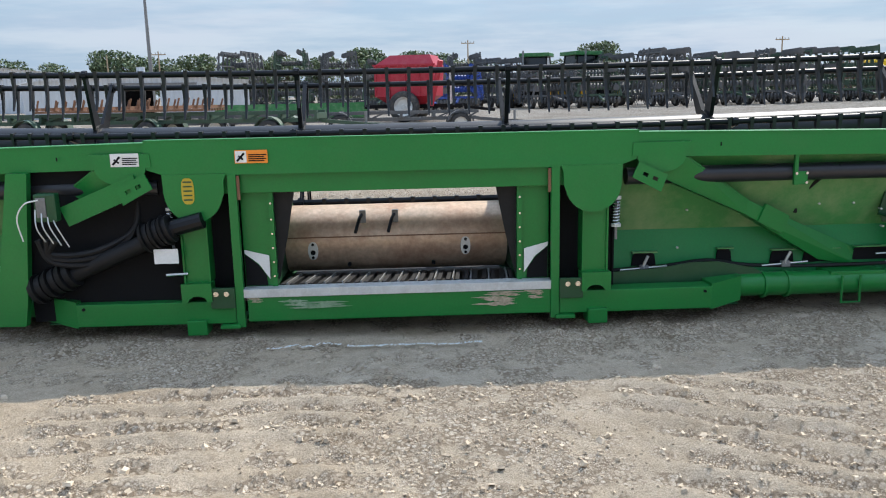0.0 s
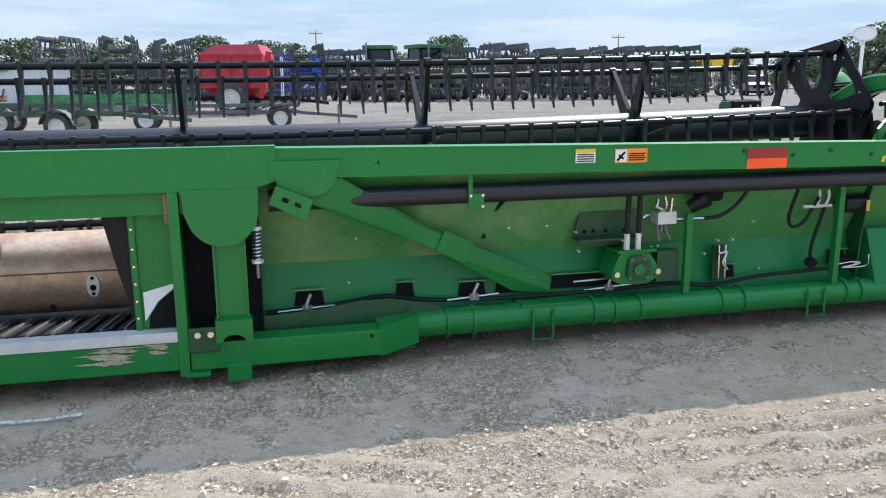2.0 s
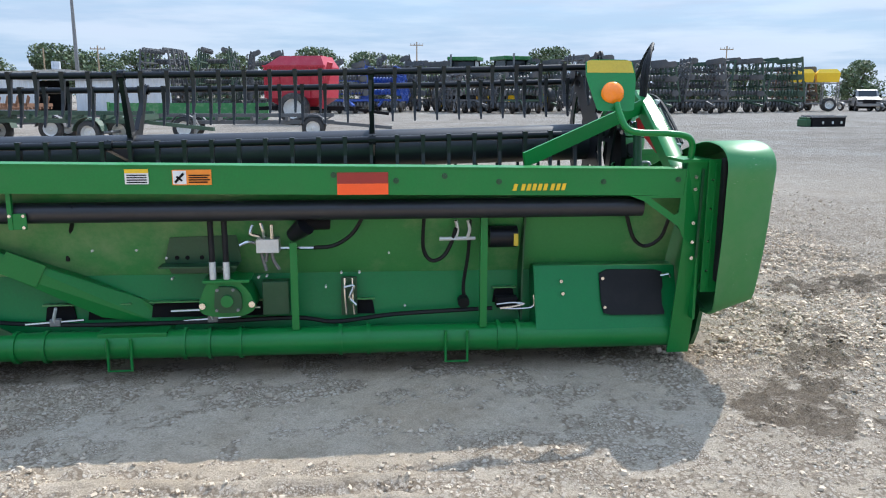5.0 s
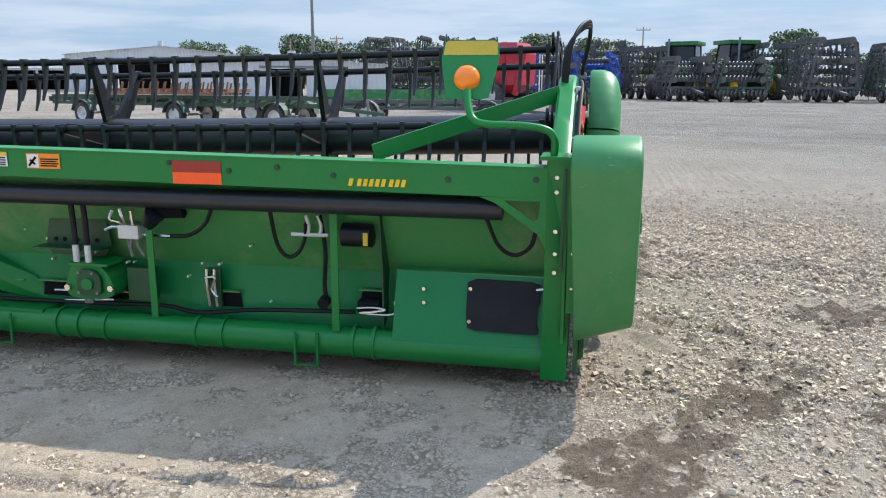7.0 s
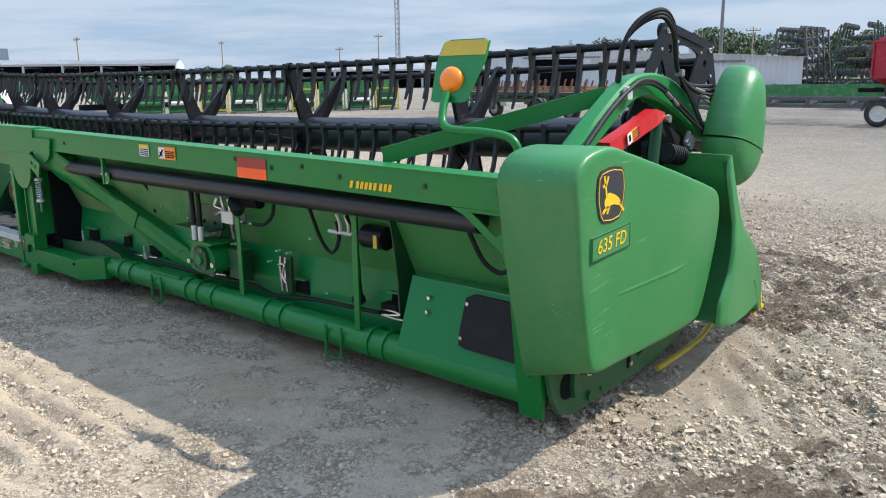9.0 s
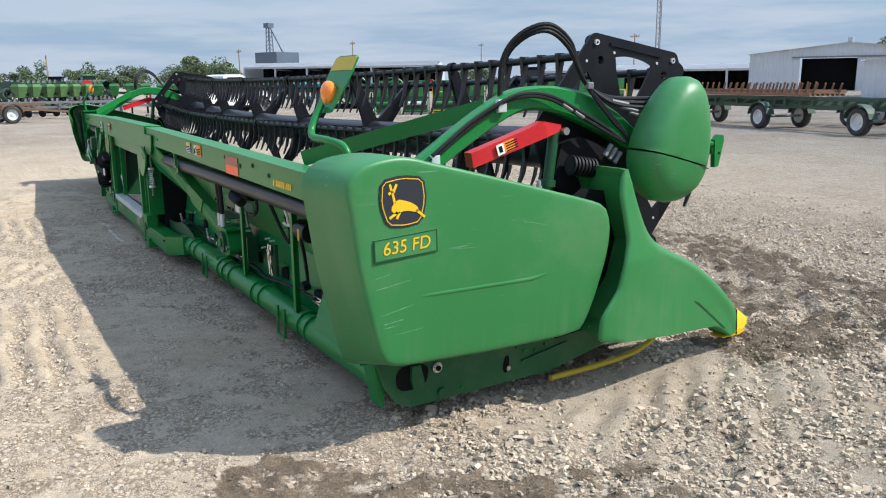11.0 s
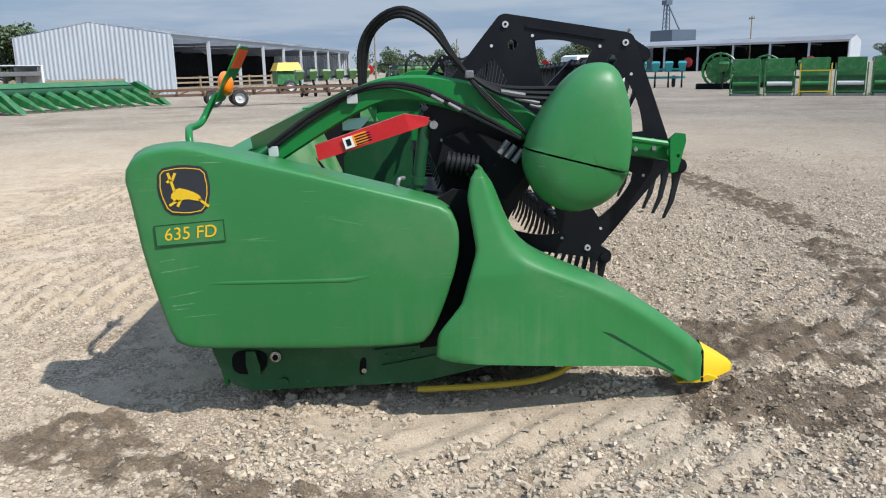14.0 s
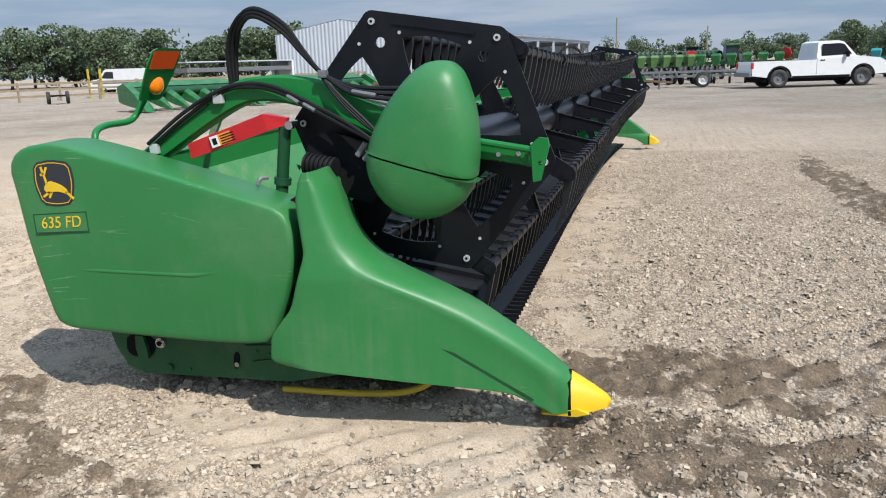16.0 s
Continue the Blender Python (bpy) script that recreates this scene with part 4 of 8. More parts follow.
    part("bracket", prism(B(), [(1.20, 0.875), (1.235, 0.955), (1.395, 0.885), (1.36, 0.79)], "y", -0.05, -0.038,
                          holes=([(1.255, 0.885), (1.262, 0.905), (1.29, 0.892), (1.283, 0.872)], [(1.31, 0.862), (1.317, 0.88), (1.345, 0.867), (1.338, 0.848)])), GREEN, header, **F)

    # cross tube under the wing beam, with its hanger
    part("cross_tube", tube(B(), (1.20, 0.085, 0.868), (5.12, 0.085, 0.868), 0.049, 20), BLACK_TUBE, header, "glossy black cross tube", smooth=40, **F)
    part("hanger", box(box(B(), (2.14, 0.02, 0.80), (2.16, 0.04, 0.975)), (2.14, 0.025, 0.80), (2.22, 0.032, 0.875), 0.003), GREEN, header, **F)
    for x, z in ((2.15, 0.865), (2.21, 0.865), (2.21, 0.812)):
        part("bolt", tube(B(), (x, 0.026, z), (x, 0.014, z), 0.008, 8), CHROME, header, **F)

    # back sheets: the upper one leans back at its top, the lower one is set in
    part("upper_back_sheet", loft(B(), [[(1.14, 0.112, 0.985), (1.14, 0.120, 0.985), (1.14, 0.328, 0.52), (1.14, 0.32, 0.52)], [(5.34, 0.112, 0.935), (5.34, 0.120, 0.935), (5.34, 0.328, 0.50), (5.34, 0.32, 0.50)]]), GREEN_SHEET_LIT, header, **F)
    part("lower_back_sheet", loft(B(), [[(1.14, 0.322, 0.522), (1.14, 0.33, 0.522), (1.14, 0.27, 0.14), (1.14, 0.262, 0.14)], [(4.62, 0.322, 0.505), (4.62, 0.33, 0.505), (4.62, 0.27, 0.13), (4.62, 0.262, 0.13)]]), GREEN_LOW, header, **F)
    part("end_back_sheet", loft(B(), [[(4.62, 0.222, 0.545), (4.62, 0.23, 0.545), (4.62, 0.118, 0.235), (4.62, 0.11, 0.235)], [(5.36, 0.222, 0.535), (5.36, 0.23, 0.535), (5.36, 0.118, 0.225), (5.36, 0.11, 0.225)]]), GREEN_LOW, header, **F)
    part("sheet_step", prism(B(), [(0.112, 0.20), (0.335, 0.20), (0.335, 0.53), (0.224, 0.545), (0.112, 0.235)], "x", 4.612, 4.62), GREEN_LOW, header, **F)
    part("sheet_shelf", box(B(), (4.62, 0.222, 0.536), (5.35, 0.33, 0.543)), GREEN_SHEET_LIT, header, **F)
    part("torque_tube", tube(B(), (1.86, 0.17, 0.198), (5.33, 0.165, 0.188), 0.070, 24), GREEN, header, smooth=40, **F)
    part("tube_skirt", prism(B(), [(1.14, 0.25), (1.14, 0.30), (1.42, 0.315), (1.62, 0.345), (1.78, 0.345), (2.0, 0.30), (2.05, 0.27), (2.05, 0.20), (1.14, 0.20)], "y", 0.15, 0.156), GREEN_DARK, header, **F)
    for x in (2.06, 2.20, 2.86, 2.98, 3.13, 3.62, 3.76, 4.42, 4.52):
        part("clamp_band", tube(B(), (x - 0.009, 0.168, 0.195), (x + 0.009, 0.168, 0.195), 0.080, 20), GREEN, header, smooth=40, **F)
    for x in (2.56, 4.20):
        part("tie_loop", pipe(B(), [(x - 0.055, 0.09, 0.25), (x - 0.055, 0.085, 0.09), (x + 0.055, 0.085, 0.09), (x + 0.055, 0.09, 0.25)], 0.008, 6, 0), GREEN, header, **F)
    # slots in the lower sheet, dark plates with the shade in their colour, and link rods through them
    for x, w, z in ((1.38, 0.15, 0.34), (1.87, 0.10, 0.35), (2.23, 0.15, 0.33), (2.47, 0.22, 0.33), (2.98, 0.62, 0.335), (3.74, 0.11, 0.33), (4.47, 0.12, 0.375)):
        part("slot", prism(B(), [(x - w / 2, z - 0.035), (x + w / 2, z - 0.035), (x + w / 2 - 0.01, z + 0.03), (x + w / 2 - 0.03, z + 0.045), (x - w / 2 + 0.03, z + 0.045), (x - w / 2 + 0.01, z + 0.03)], "y", 0.281, 0.29), DARK, header, "dark slot in the sheet", **F)
        part("slot_lip", box(B(), (x - w / 2, 0.255, z + 0.046), (x + w / 2, 0.288, z + 0.052)), GREEN_SHEET_LIT, header, **F)
    for x in (1.36, 2.22, 2.98):
        part("link_rod", pipe(B(), [(x - 0.14, 0.225, 0.295), (x + 0.14, 0.225, 0.312)], 0.007, 6, 0), CHROME, header, "bright link rod", **F)
        part("link_arm", pipe(B(), [(x + 0.02, 0.22, 0.29), (x, 0.215, 0.315), (x + 0.02, 0.20, 0.38)], 0.008, 6), GALV, header, **F)
        part("link_block", box(B(), (x - 0.02, 0.21, 0.285), (x + 0.03, 0.24, 0.32), 0.003), GREY, header, **F)
    part("link_rod", pipe(B(), [(2.78, 0.23, 0.345), (3.22, 0.23, 0.355)], 0.007, 6, 0), CHROME, header, "bright link rod", **F)
    part("link_rod", pipe(B(), [(4.42, 0.2, 0.35), (4.5, 0.19, 0.36), (4.56, 0.19, 0.352), (4.5, 0.185, 0.34), (4.44, 0.19, 0.33), (4.60, 0.185, 0.335), (4.61, 0.185, 0.40)], 0.006, 6), CHROME, header, "bright bent latch rod", **F)
    part("latch_case", box(B(), (4.42, 0.20, 0.33), (4.53, 0.26, 0.385), 0.006), DARK, header, **F)
    part("harness", pipe(B(), [(1.16, 0.24, 0.29), (1.5, 0.24, 0.31), (1.75, 0.24, 0.335), (2.0, 0.235, 0.30), (2.4, 0.225, 0.285), (3.0, 0.22, 0.29), (3.4, 0.215, 0.30), (3.6, 0.215, 0.275), (3.9, 0.22, 0.305), (4.4, 0.22, 0.325)], 0.011, 6), RUBBER, header, "black wiring harness", **F)
    part("sheet_rod", pipe(B(), [(1.45, 0.235, 0.265), (1.7, 0.235, 0.27)], 0.005, 6, 0), CHROME, header, **F)
    for x, z in ((1.62, 0.64), (1.95, 0.655), (2.42, 0.655), (2.63, 0.655), (3.87, 0.62), (1.58, 0.41), (3.95, 0.335)):
        part("rivet", tube(B(), (x, 0.262 if z > 0.5 else 0.285, z), (x, 0.24 if z > 0.5 else 0.27, z), 0.006, 8), GALV, header, **F)
    part("drop_hose", pipe(B(), [(2.42, 0.05, 0.90), (2.36, 0.18, 0.80), (2.30, 0.27, 0.68), (2.29, 0.275, 0.60)], 0.011, 6), RUBBER, header, **F)

    # small uprights
    part("upright", box(box(B(), (3.385, 0.13, 0.262), (3.42, 0.136, 0.70)), (3.385, 0.136, 0.262), (3.391, 0.16, 0.70)), GREEN, header, **F)
    part("upright", box(box(B(), (4.322, 0.12, 0.255), (4.357, 0.126, 0.84)), (4.322, 0.126, 0.255), (4.328, 0.16, 0.84)), GREEN, header, **F)
    part("side_plate", prism(B(), [(0.12, 0.90), (0.30, 0.82), (0.31, 0.52), (0.27, 0.30), (0.20, 0.26), (0.19, 0.5), (0.16, 0.72)], "x", 4.545, 4.553), GREEN_DARK, header, **F)

    # dark hatch, end post, triangular brace
    hatch = part("hatch", prism(B(), rounded([(4.953, 0.508), (5.285, 0.503), (5.285, 0.42), (5.275, 0.40), (5.275, 0.33), (5.285, 0.30), (5.282, 0.283), (4.965, 0.288), (4.953, 0.36)], 0.12, 1), "y", 0.0, 0.012), RUBBER, header, "black rubber hatch", **F)
    for v in hatch.data.vertices:
        v.co.z += 0.014
        v.co.y += 0.11 + (v.co.z - 0.235) * 0.361 - 0.016
    for x, z in ((4.968, 0.48), (4.97, 0.34), (4.75, 0.47), (4.755, 0.41)):
        y = 0.11 + (z - 0.235) * 0.361
        part("rivet", tube(B(), (x, y - 0.022, z), (x, y + 0.01, z), 0.009, 8), CHROME, header, **F)
    part("hatch_latch", pipe(B(), [(5.27, 0.17, 0.492), (5.31, 0.16, 0.50), (5.32, 0.16, 0.488)], 0.008, 6), CHROME, header, **F)
    post = part("end_post", prism(B(), [(5.300, 0.10), (5.412, 0.10), (5.420, 0.24), (5.424, 0.60), (5.412, 1.09), (5.31, 1.09), (5.285, 0.80), (5.31, 0.72)], "y", -0.004, 0.01), GREEN, header, **F)
    for v in post.data.vertices:     # the post's foot is drawn forward
        v.co.y += 0.10 * min(1.0, max(0.0, (0.72 - v.co.z) / 0.45))
    part("end_post_web", box(B(), (5.385, 0.01, 0.30), (5.40, 0.24, 1.09), 0.003), GREEN, header, **F)
    part("end_post_rib", bar(B(), (5.385, -0.012, 1.06), (5.376, -0.010, 0.62), 0.008, 0.012, (1, 0, 0)), GREEN_DARK, header, **F)
    for z in (1.02, 0.96, 0.795, 0.70, 0.62):
        part("rivet", tube(B(), (5.352, -0.004, z), (5.352, -0.012, z), 0.009, 8), CHROME, header, **F)
    part("brace", prism(B(), [(5.03, 0.932), (5.31, 0.932), (5.305, 0.72), (5.282, 0.775), (5.10, 0.905)], "y", -0.003, 0.006, holes=([(5.135, 0.918), (5.285, 0.918), (5.278, 0.845), (5.255, 0.835)],)), GREEN, header, **F)
    part("post_cap", prism(B(), [(5.28, 1.09), (5.44, 1.09), (5.44, 1.105), (5.28, 1.105)], "y", -0.015, 0.2), GREEN, header, **F)
    part("end_hose", pipe(B(), [(5.05, 0.09, 0.82), (5.10, 0.12, 0.70), (5.17, 0.14, 0.655), (5.24, 0.12, 0.70), (5.27, 0.1, 0.80)], 0.010, 6), RUBBER, header, **F)

# decals: warning plates with plain bars for their writing
def decal(x, z, w, h, name, ground_mat, bars, label, y=-0.0025, slope=-0.0165):
    d = part(name, box(B(), (x, y - 0.0015, z - h), (x + w, y, z)), ground_mat, header, label)
    for i, (u0, u1, v0, v1, mat) in enumerate(bars):
        part("print", box(B(), (x + u0 * w, y - 0.0025 - 0.0002 * i, z - v1 * h), (x + u1 * w, y - 0.0016, z - v0 * h)), mat, d)
    return d


def warning(x, z, y=-0.0025, mat=ORANGE, wide=0.175):
    bars = [(0.02, 0.36, 0.06, 0.94, WHITE), (0.40, 0.98, 0.04, 0.24, mat)] + [(0.42, 0.96 - 0.06 * (k % 2), 0.32 + 0.15 * k, 0.40 + 0.15 * k, DARK) for k in range(4)]
    d = decal(x, z, wide, 0.070, "warning_decal", mat, bars, "orange and white warning decal with unreadable print", y)
    part("pictogram", bar(bar(B(), (x + 0.012, y - 0.004, z - 0.058), (x + 0.052, y - 0.004, z - 0.016), 0.002, 0.011), (x + 0.02, y - 0.004, z - 0.03), (x + 0.045, y - 0.004, z - 0.05), 0.002, 0.009), DARK, d)


warning(-0.94, 1.068, -0.0145)
warning(-1.595, 1.064, -0.0205, WHITE, 0.15)
warning(2.884, 1.072)
for x, z, y in ((2.675, 1.076, -0.0025),):
    decal(x, z, 0.105, 0.068, "notice_decal", WHITE, [(0.0, 1.0, 0.0, 0.26, YELLOW)] + [(0.08, 0.92, 0.36 + 0.16 * k, 0.44 + 0.16 * k, DARK) for k in range(4)], "yellow and white notice decal with unreadable print", y)
reflector = part("reflector", box(B(), (3.628, -0.004, 0.950), (3.865, -0.001, 1.002)), ORANGE_RED, header, "bright orange reflector strip")
part("reflector_top", box(B(), (3.628, -0.004, 1.002), (3.865, -0.001, 1.054)), DARK_RED, reflector, "dark red half of the reflector")
name_plate = part("name_lettering", box(B(), (4.452, -0.003, 0.965), (4.456, -0.001, 0.967)), YELLOW, header, "yellow slanted trade name drawn as plain bars")
for k, (w, h) in enumerate(((0.022, 0.032),) * 9):
    x = 4.455 + 0.0268 * k + (0.012 if k > 0 else 0) + (0.008 if k > 5 else 0)
    part("letter_bar", prism(B(), [(x, 0.962), (x + w * 0.8, 0.962), (x + w * 0.8 + 0.25 * h, 0.962 + h), (x + 0.25 * h, 0.962 + h)], "y", -0.004, -0.001,
                             ), YELLOW, name_plate)
tall = part("notice_decal", prism(B(), rounded([(-1.235, 0.785), (-1.168, 0.785), (-1.168, 0.925), (-1.235, 0.925)], 0.2, 2), "y", -0.019, -0.0165), YELLOW_DULL, header, "tall yellow notice decal with unreadable print")
for k in range(5):
    part("print", box(B(), (-1.225, -0.0205, 0.805 + 0.024 * k), (-1.178, -0.0188, 0.813 + 0.024 * k)), GREEN_DARK, tall)

# hydraulic motor, manifold and hoses on the wing
motor_plate = part("motor_plate", prism(B(), [(2.77, 0.60), (2.80, 0.72), (3.12, 0.73), (3.14, 0.60), (3.10, 0.54), (2.80, 0.54)], "y", 0.215, 0.224), GREEN_DARK, header)
for x in (2.83, 2.88, 2.95, 3.06):
    part("plate_hole", tube(B(), (x, 0.214, 0.62), (x, 0.210, 0.62), 0.011, 8), DARK, motor_plate)
part("motor_shelf", box(B(), (2.76, 0.12, 0.585), (3.13, 0.215, 0.593)), GREEN_DARK, header)
gearbox = part("gearbox", prism(B(), rounded([(2.96, 0.36), (2.94, 0.40), (2.99, 0.53), (3.12, 0.54), (3.19, 0.47), (3.22, 0.38), (3.15, 0.345), (3.02, 0.345)], 0.2, 2), "y", 0.10, 0.27), GREEN, header, "green cast gearbox")
part("gearbox_cover", prism(B(), rounded([(3.02, 0.37), (3.15, 0.37), (3.155, 0.46), (3.12, 0.50), (3.03, 0.50)], 0.2, 1), "y", 0.078, 0.10), GREEN_DARK, gearbox)
part("gearbox_hub", tube(B(), (3.085, 0.078, 0.43), (3.085, 0.066, 0.43), 0.030, 16), GREEN, gearbox, smooth=40)
for x, z in ((3.035, 0.385), (3.135, 0.385), (3.04, 0.485), (3.115, 0.485)):
    part("bolt", tube(B(), (x, 0.078, z), (x, 0.070, z), 0.008, 6), GREY, gearbox)
part("gearbox_rib", box(B(), (2.97, 0.09, 0.515), (3.19, 0.26, 0.530), 0.003), GREEN, gearbox)
for x, z in ((2.965, 0.405), (3.20, 0.41)):
    part("bolt", tube(B(), (x, 0.10, z), (x, 0.08, z), 0.016, 8), CHROME, gearbox, "shiny bolt head")
for x in (3.02, 3.085):
    part("motor_hose", pipe(B(), [(x, 0.09, 0.88), (x, 0.10, 0.74), (x, 0.10, 0.62)], 0.014, 8), RUBBER, header, "black hydraulic hose")
    part("hose_sleeve", tube(B(), (x, 0.10, 0.62), (x, 0.10, 0.535), 0.016, 10), GALV, header, "pale crimped hose end")
manifold = part("manifold", box(B(), (3.222, 0.15, 0.648), (3.332, 0.235, 0.716), 0.004), GALV, header, "pale aluminium valve manifold")
for pts in ([(3.21, 0.14, 0.79), (3.2, 0.13, 0.75), (3.235, 0.14, 0.735), (3.245, 0.16, 0.715)], [(3.25, 0.14, 0.80), (3.26, 0.14, 0.76), (3.262, 0.16, 0.715)], [(3.30, 0.15, 0.79), (3.30, 0.16, 0.715)],
            [(3.14, 0.17, 0.685), (3.18, 0.18, 0.70), (3.225, 0.19, 0.69)]):
    part("manifold_fitting", pipe(B(), pts, 0.009, 7), CHROME, manifold)
for pts in ([(3.24, 0.2, 0.65), (3.25, 0.2, 0.60), (3.262, 0.2, 0.55)], [(3.29, 0.2, 0.65), (3.30, 0.2, 0.60), (3.325, 0.2, 0.555)], [(3.27, 0.19, 0.65), (3.262, 0.19, 0.60)]):
    part("manifold_fitting", pipe(B(), pts, 0.009, 7), GREY, manifold)
part("manifold_hose", pipe(B(), [(3.335, 0.18, 0.668), (3.5, 0.16, 0.67)], 0.009, 6, 0), CHROME, header)
part("manifold_hose", pipe(B(), [(3.5, 0.16, 0.67), (3.6, 0.16, 0.68), (3.69, 0.15, 0.74), (3.75, 0.12, 0.84)], 0.010, 6), RUBBER, header, "black hose")
part("work_lamp", tube(B(), (3.40, 0.14, 0.735), (3.47, 0.09, 0.795), 0.035, 14, 0.05), BLACK, header, smooth=40)
part("accumulator", tube(B(), (3.45, 0.14, 0.80), (3.58, 0.16, 0.80), 0.04, 14), DARK, header, smooth=40)
part("sensor_plate", box(box(B(), (3.625, 0.24, 0.30), (3.705, 0.26, 0.50), 0.003), (3.632, 0.225, 0.42), (3.66, 0.24, 0.49), 0.003), GREEN_DARK, header)
for x in (3.645, 3.685):
    part("sensor_rod", pipe(B(), [(x, 0.22, 0.50), (x, 0.215, 0.42), (x + 0.006, 0.22, 0.31)], 0.007, 6), CHROME, header)
part("sensor_link", pipe(B(), [(3.64, 0.21, 0.455), (3.69, 0.21, 0.46), (3.67, 0.21, 0.40), (3.70, 0.21, 0.36)], 0.008, 6), CHROME, header)
part("valve_bar", pipe(B(), [(4.12, 0.16, 0.705), (4.30, 0.16, 0.705)], 0.010, 7, 0), GALV, header)
for x in (4.2, 4.26):
    part("valve_nipple", pipe(B(), [(x, 0.16, 0.705), (x + 0.01, 0.15, 0.75), (x, 0.14, 0.80)], 0.009, 7), GALV, header)
part("loop_hose", pipe(B(), [(4.04, 0.10, 0.84), (4.04, 0.17, 0.66), (4.08, 0.19, 0.59), (4.14, 0.18, 0.61), (4.18, 0.17, 0.68), (4.20, 0.14, 0.76)], 0.010, 6), RUBBER, header, "black looped hose")
part("pump", tube(B(), (4.37, 0.17, 0.71), (4.51, 0.17, 0.71), 0.055, 16), BLACK, header, smooth=40)
part("pump_tag", box(B(), (4.485, 0.10, 0.675), (4.507, 0.104, 0.735)), YELLOW_DULL, header)
part("hang_hose", pipe(B(), [(4.27, 0.14, 0.80), (4.27, 0.20, 0.62), (4.25, 0.23, 0.45), (4.26, 0.23, 0.36)], 0.010, 6), RUBBER, header)
part("cable_plug", tube(B(), (4.25, 0.24, 0.37), (4.25, 0.2, 0.36), 0.03, 10), RUBBER, header)
for x, z in ((2.78, 0.62), (2.80, 0.515), (3.05, 0.56), (3.22, 0.515), (3.26, 0.52), (3.55, 0.46), (3.63, 0.53), (3.72, 0.53)):
    part("rivet", tube(B(), (x, 0.235, z), (x, 0.205, z), 0.006, 8), GALV, header)
part("small_box", box(B(), (3.24, 0.17, 0.33), (3.37, 0.24, 0.50), 0.004), GREEN_DARK, header)

# rotary drum, belt and pan behind the opening
drum = part("feed_drum", tube(B(), (-0.78, 0.72, 0.485), (0.59, 0.72, 0.485), 0.209, 48), TAN_STEEL, header, "worn rusty brown feed drum", smooth=40)
part("drum_seam", box(B(), (-0.78, 0.506, 0.52), (0.59, 0.515, 0.526)), RUST, drum)
for x, z, y in ((-0.61, 0.44, 0.508), (0.33, 0.45, 0.508)):
    plate = part("finger_plate", prism(B(), rounded([(x - 0.03, z - 0.055), (x + 0.03, z - 0.055), (x + 0.03, z + 0.055), (x - 0.03, z + 0.055)], 0.25, 2), "y", y - 0.004, y + 0.01), GALV, drum, "pale bolted finger guide")
    part("finger_hole", tube(B(), (x, y - 0.005, z - 0.01), (x, y, z - 0.01), 0.016, 10), DARK, plate)
    for dz in (-0.04, 0.04):
        part("bolt", tube(B(), (x, y - 0.012, z + dz), (x, y, z + dz), 0.009, 6), DARK, plate)
for x in (-0.39, 0.13):
    part("bolt", tube(B(), (x, 0.525, 0.35), (x, 0.50, 0.348), 0.013, 6), DARK, drum)
for x in (-0.30, -0.10):
    part("drum_finger", pipe(B(), [(x, 0.56, 0.66), (x - 0.02, 0.52, 0.63), (x - 0.045, 0.48, 0.55)], 0.010, 6), BLACK, drum, "bent dark finger")
    part("finger_plate", box(B(), (x - 0.02, 0.545, 0.60), (x + 0.02, 0.57, 0.68), 0.004), GREY, drum)
for ob in [drum] + drum.children_recursive:
    for v in ob.data.vertices:
        v.co.z -= 0.033
part("feed_pan", loft(B(), [[(-0.76, 0.16, 0.262), (-0.76, 0.16, 0.27), (-0.76, 1.5, 0.15), (-0.76, 1.5, 0.14)], [(0.58, 0.16, 0.262), (0.58, 0.16, 0.27), (0.58, 1.5, 0.15), (0.58, 1.5, 0.14)]]), RUBBER, header, "black feed belt")
for k in range(26):
    x = -0.745 + 0.052 * k
    part("belt_cleat", bar(B(), (x, 0.088, 0.291), (x + 0.04, 0.46, 0.262), 0.024, 0.026), RUBBER, header)
    if k % 2:
        part("belt_edge", bar(B(), (x - 0.025, 0.088, 0.296), (x + 0.012, 0.45, 0.268), 0.008, 0.03), GREY, header)
for flip in (False, True):
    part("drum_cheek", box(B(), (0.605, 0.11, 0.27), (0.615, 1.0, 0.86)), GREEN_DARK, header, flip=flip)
    part("draper_belt", loft(B(), [[(0.62, 0.34, 0.34), (0.62, 0.34, 0.355), (0.62, 1.62, 0.135), (0.62, 1.62, 0.12)], [(5.30, 0.34, 0.34), (5.30, 0.34, 0.355), (5.30, 1.62, 0.135), (5.30, 1.62, 0.12)]]), RUBBER, header, "black draper belt", flip=flip)
    for k in range(15):
        x = 0.75 + 0.31 * k
        part("belt_cleat", bar(B(), (x, 0.36, 0.368), (x, 1.55, 0.163), 0.025, 0.03), RUBBER, header, flip=flip)
# unseen pans added to keep sun from the ground under the header
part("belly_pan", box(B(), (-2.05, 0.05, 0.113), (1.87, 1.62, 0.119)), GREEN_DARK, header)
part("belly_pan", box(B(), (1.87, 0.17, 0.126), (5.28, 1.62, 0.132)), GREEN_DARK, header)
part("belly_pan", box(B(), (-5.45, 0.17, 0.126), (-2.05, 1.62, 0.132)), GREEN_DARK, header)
part("cutter_bar", box(B(), (-5.45, 1.60, 0.10), (5.28, 1.72, 0.13), 0.005), BLACK, header)
for k in range(141):
    x = -5.42 + 0.0762 * k
    if k == 0:
        guard = part("knife_guard", prism(B(), [(-0.018, 1.68), (0.018, 1.68), (0.010, 1.78), (0.0, 1.83), (-0.010, 1.78)], "z", 0.095, 0.125), BLACK, header)
        guard.location.x = x
    else:
        g2 = guard.copy()
        scene.collection.objects.link(g2)
        g2.location.x = x

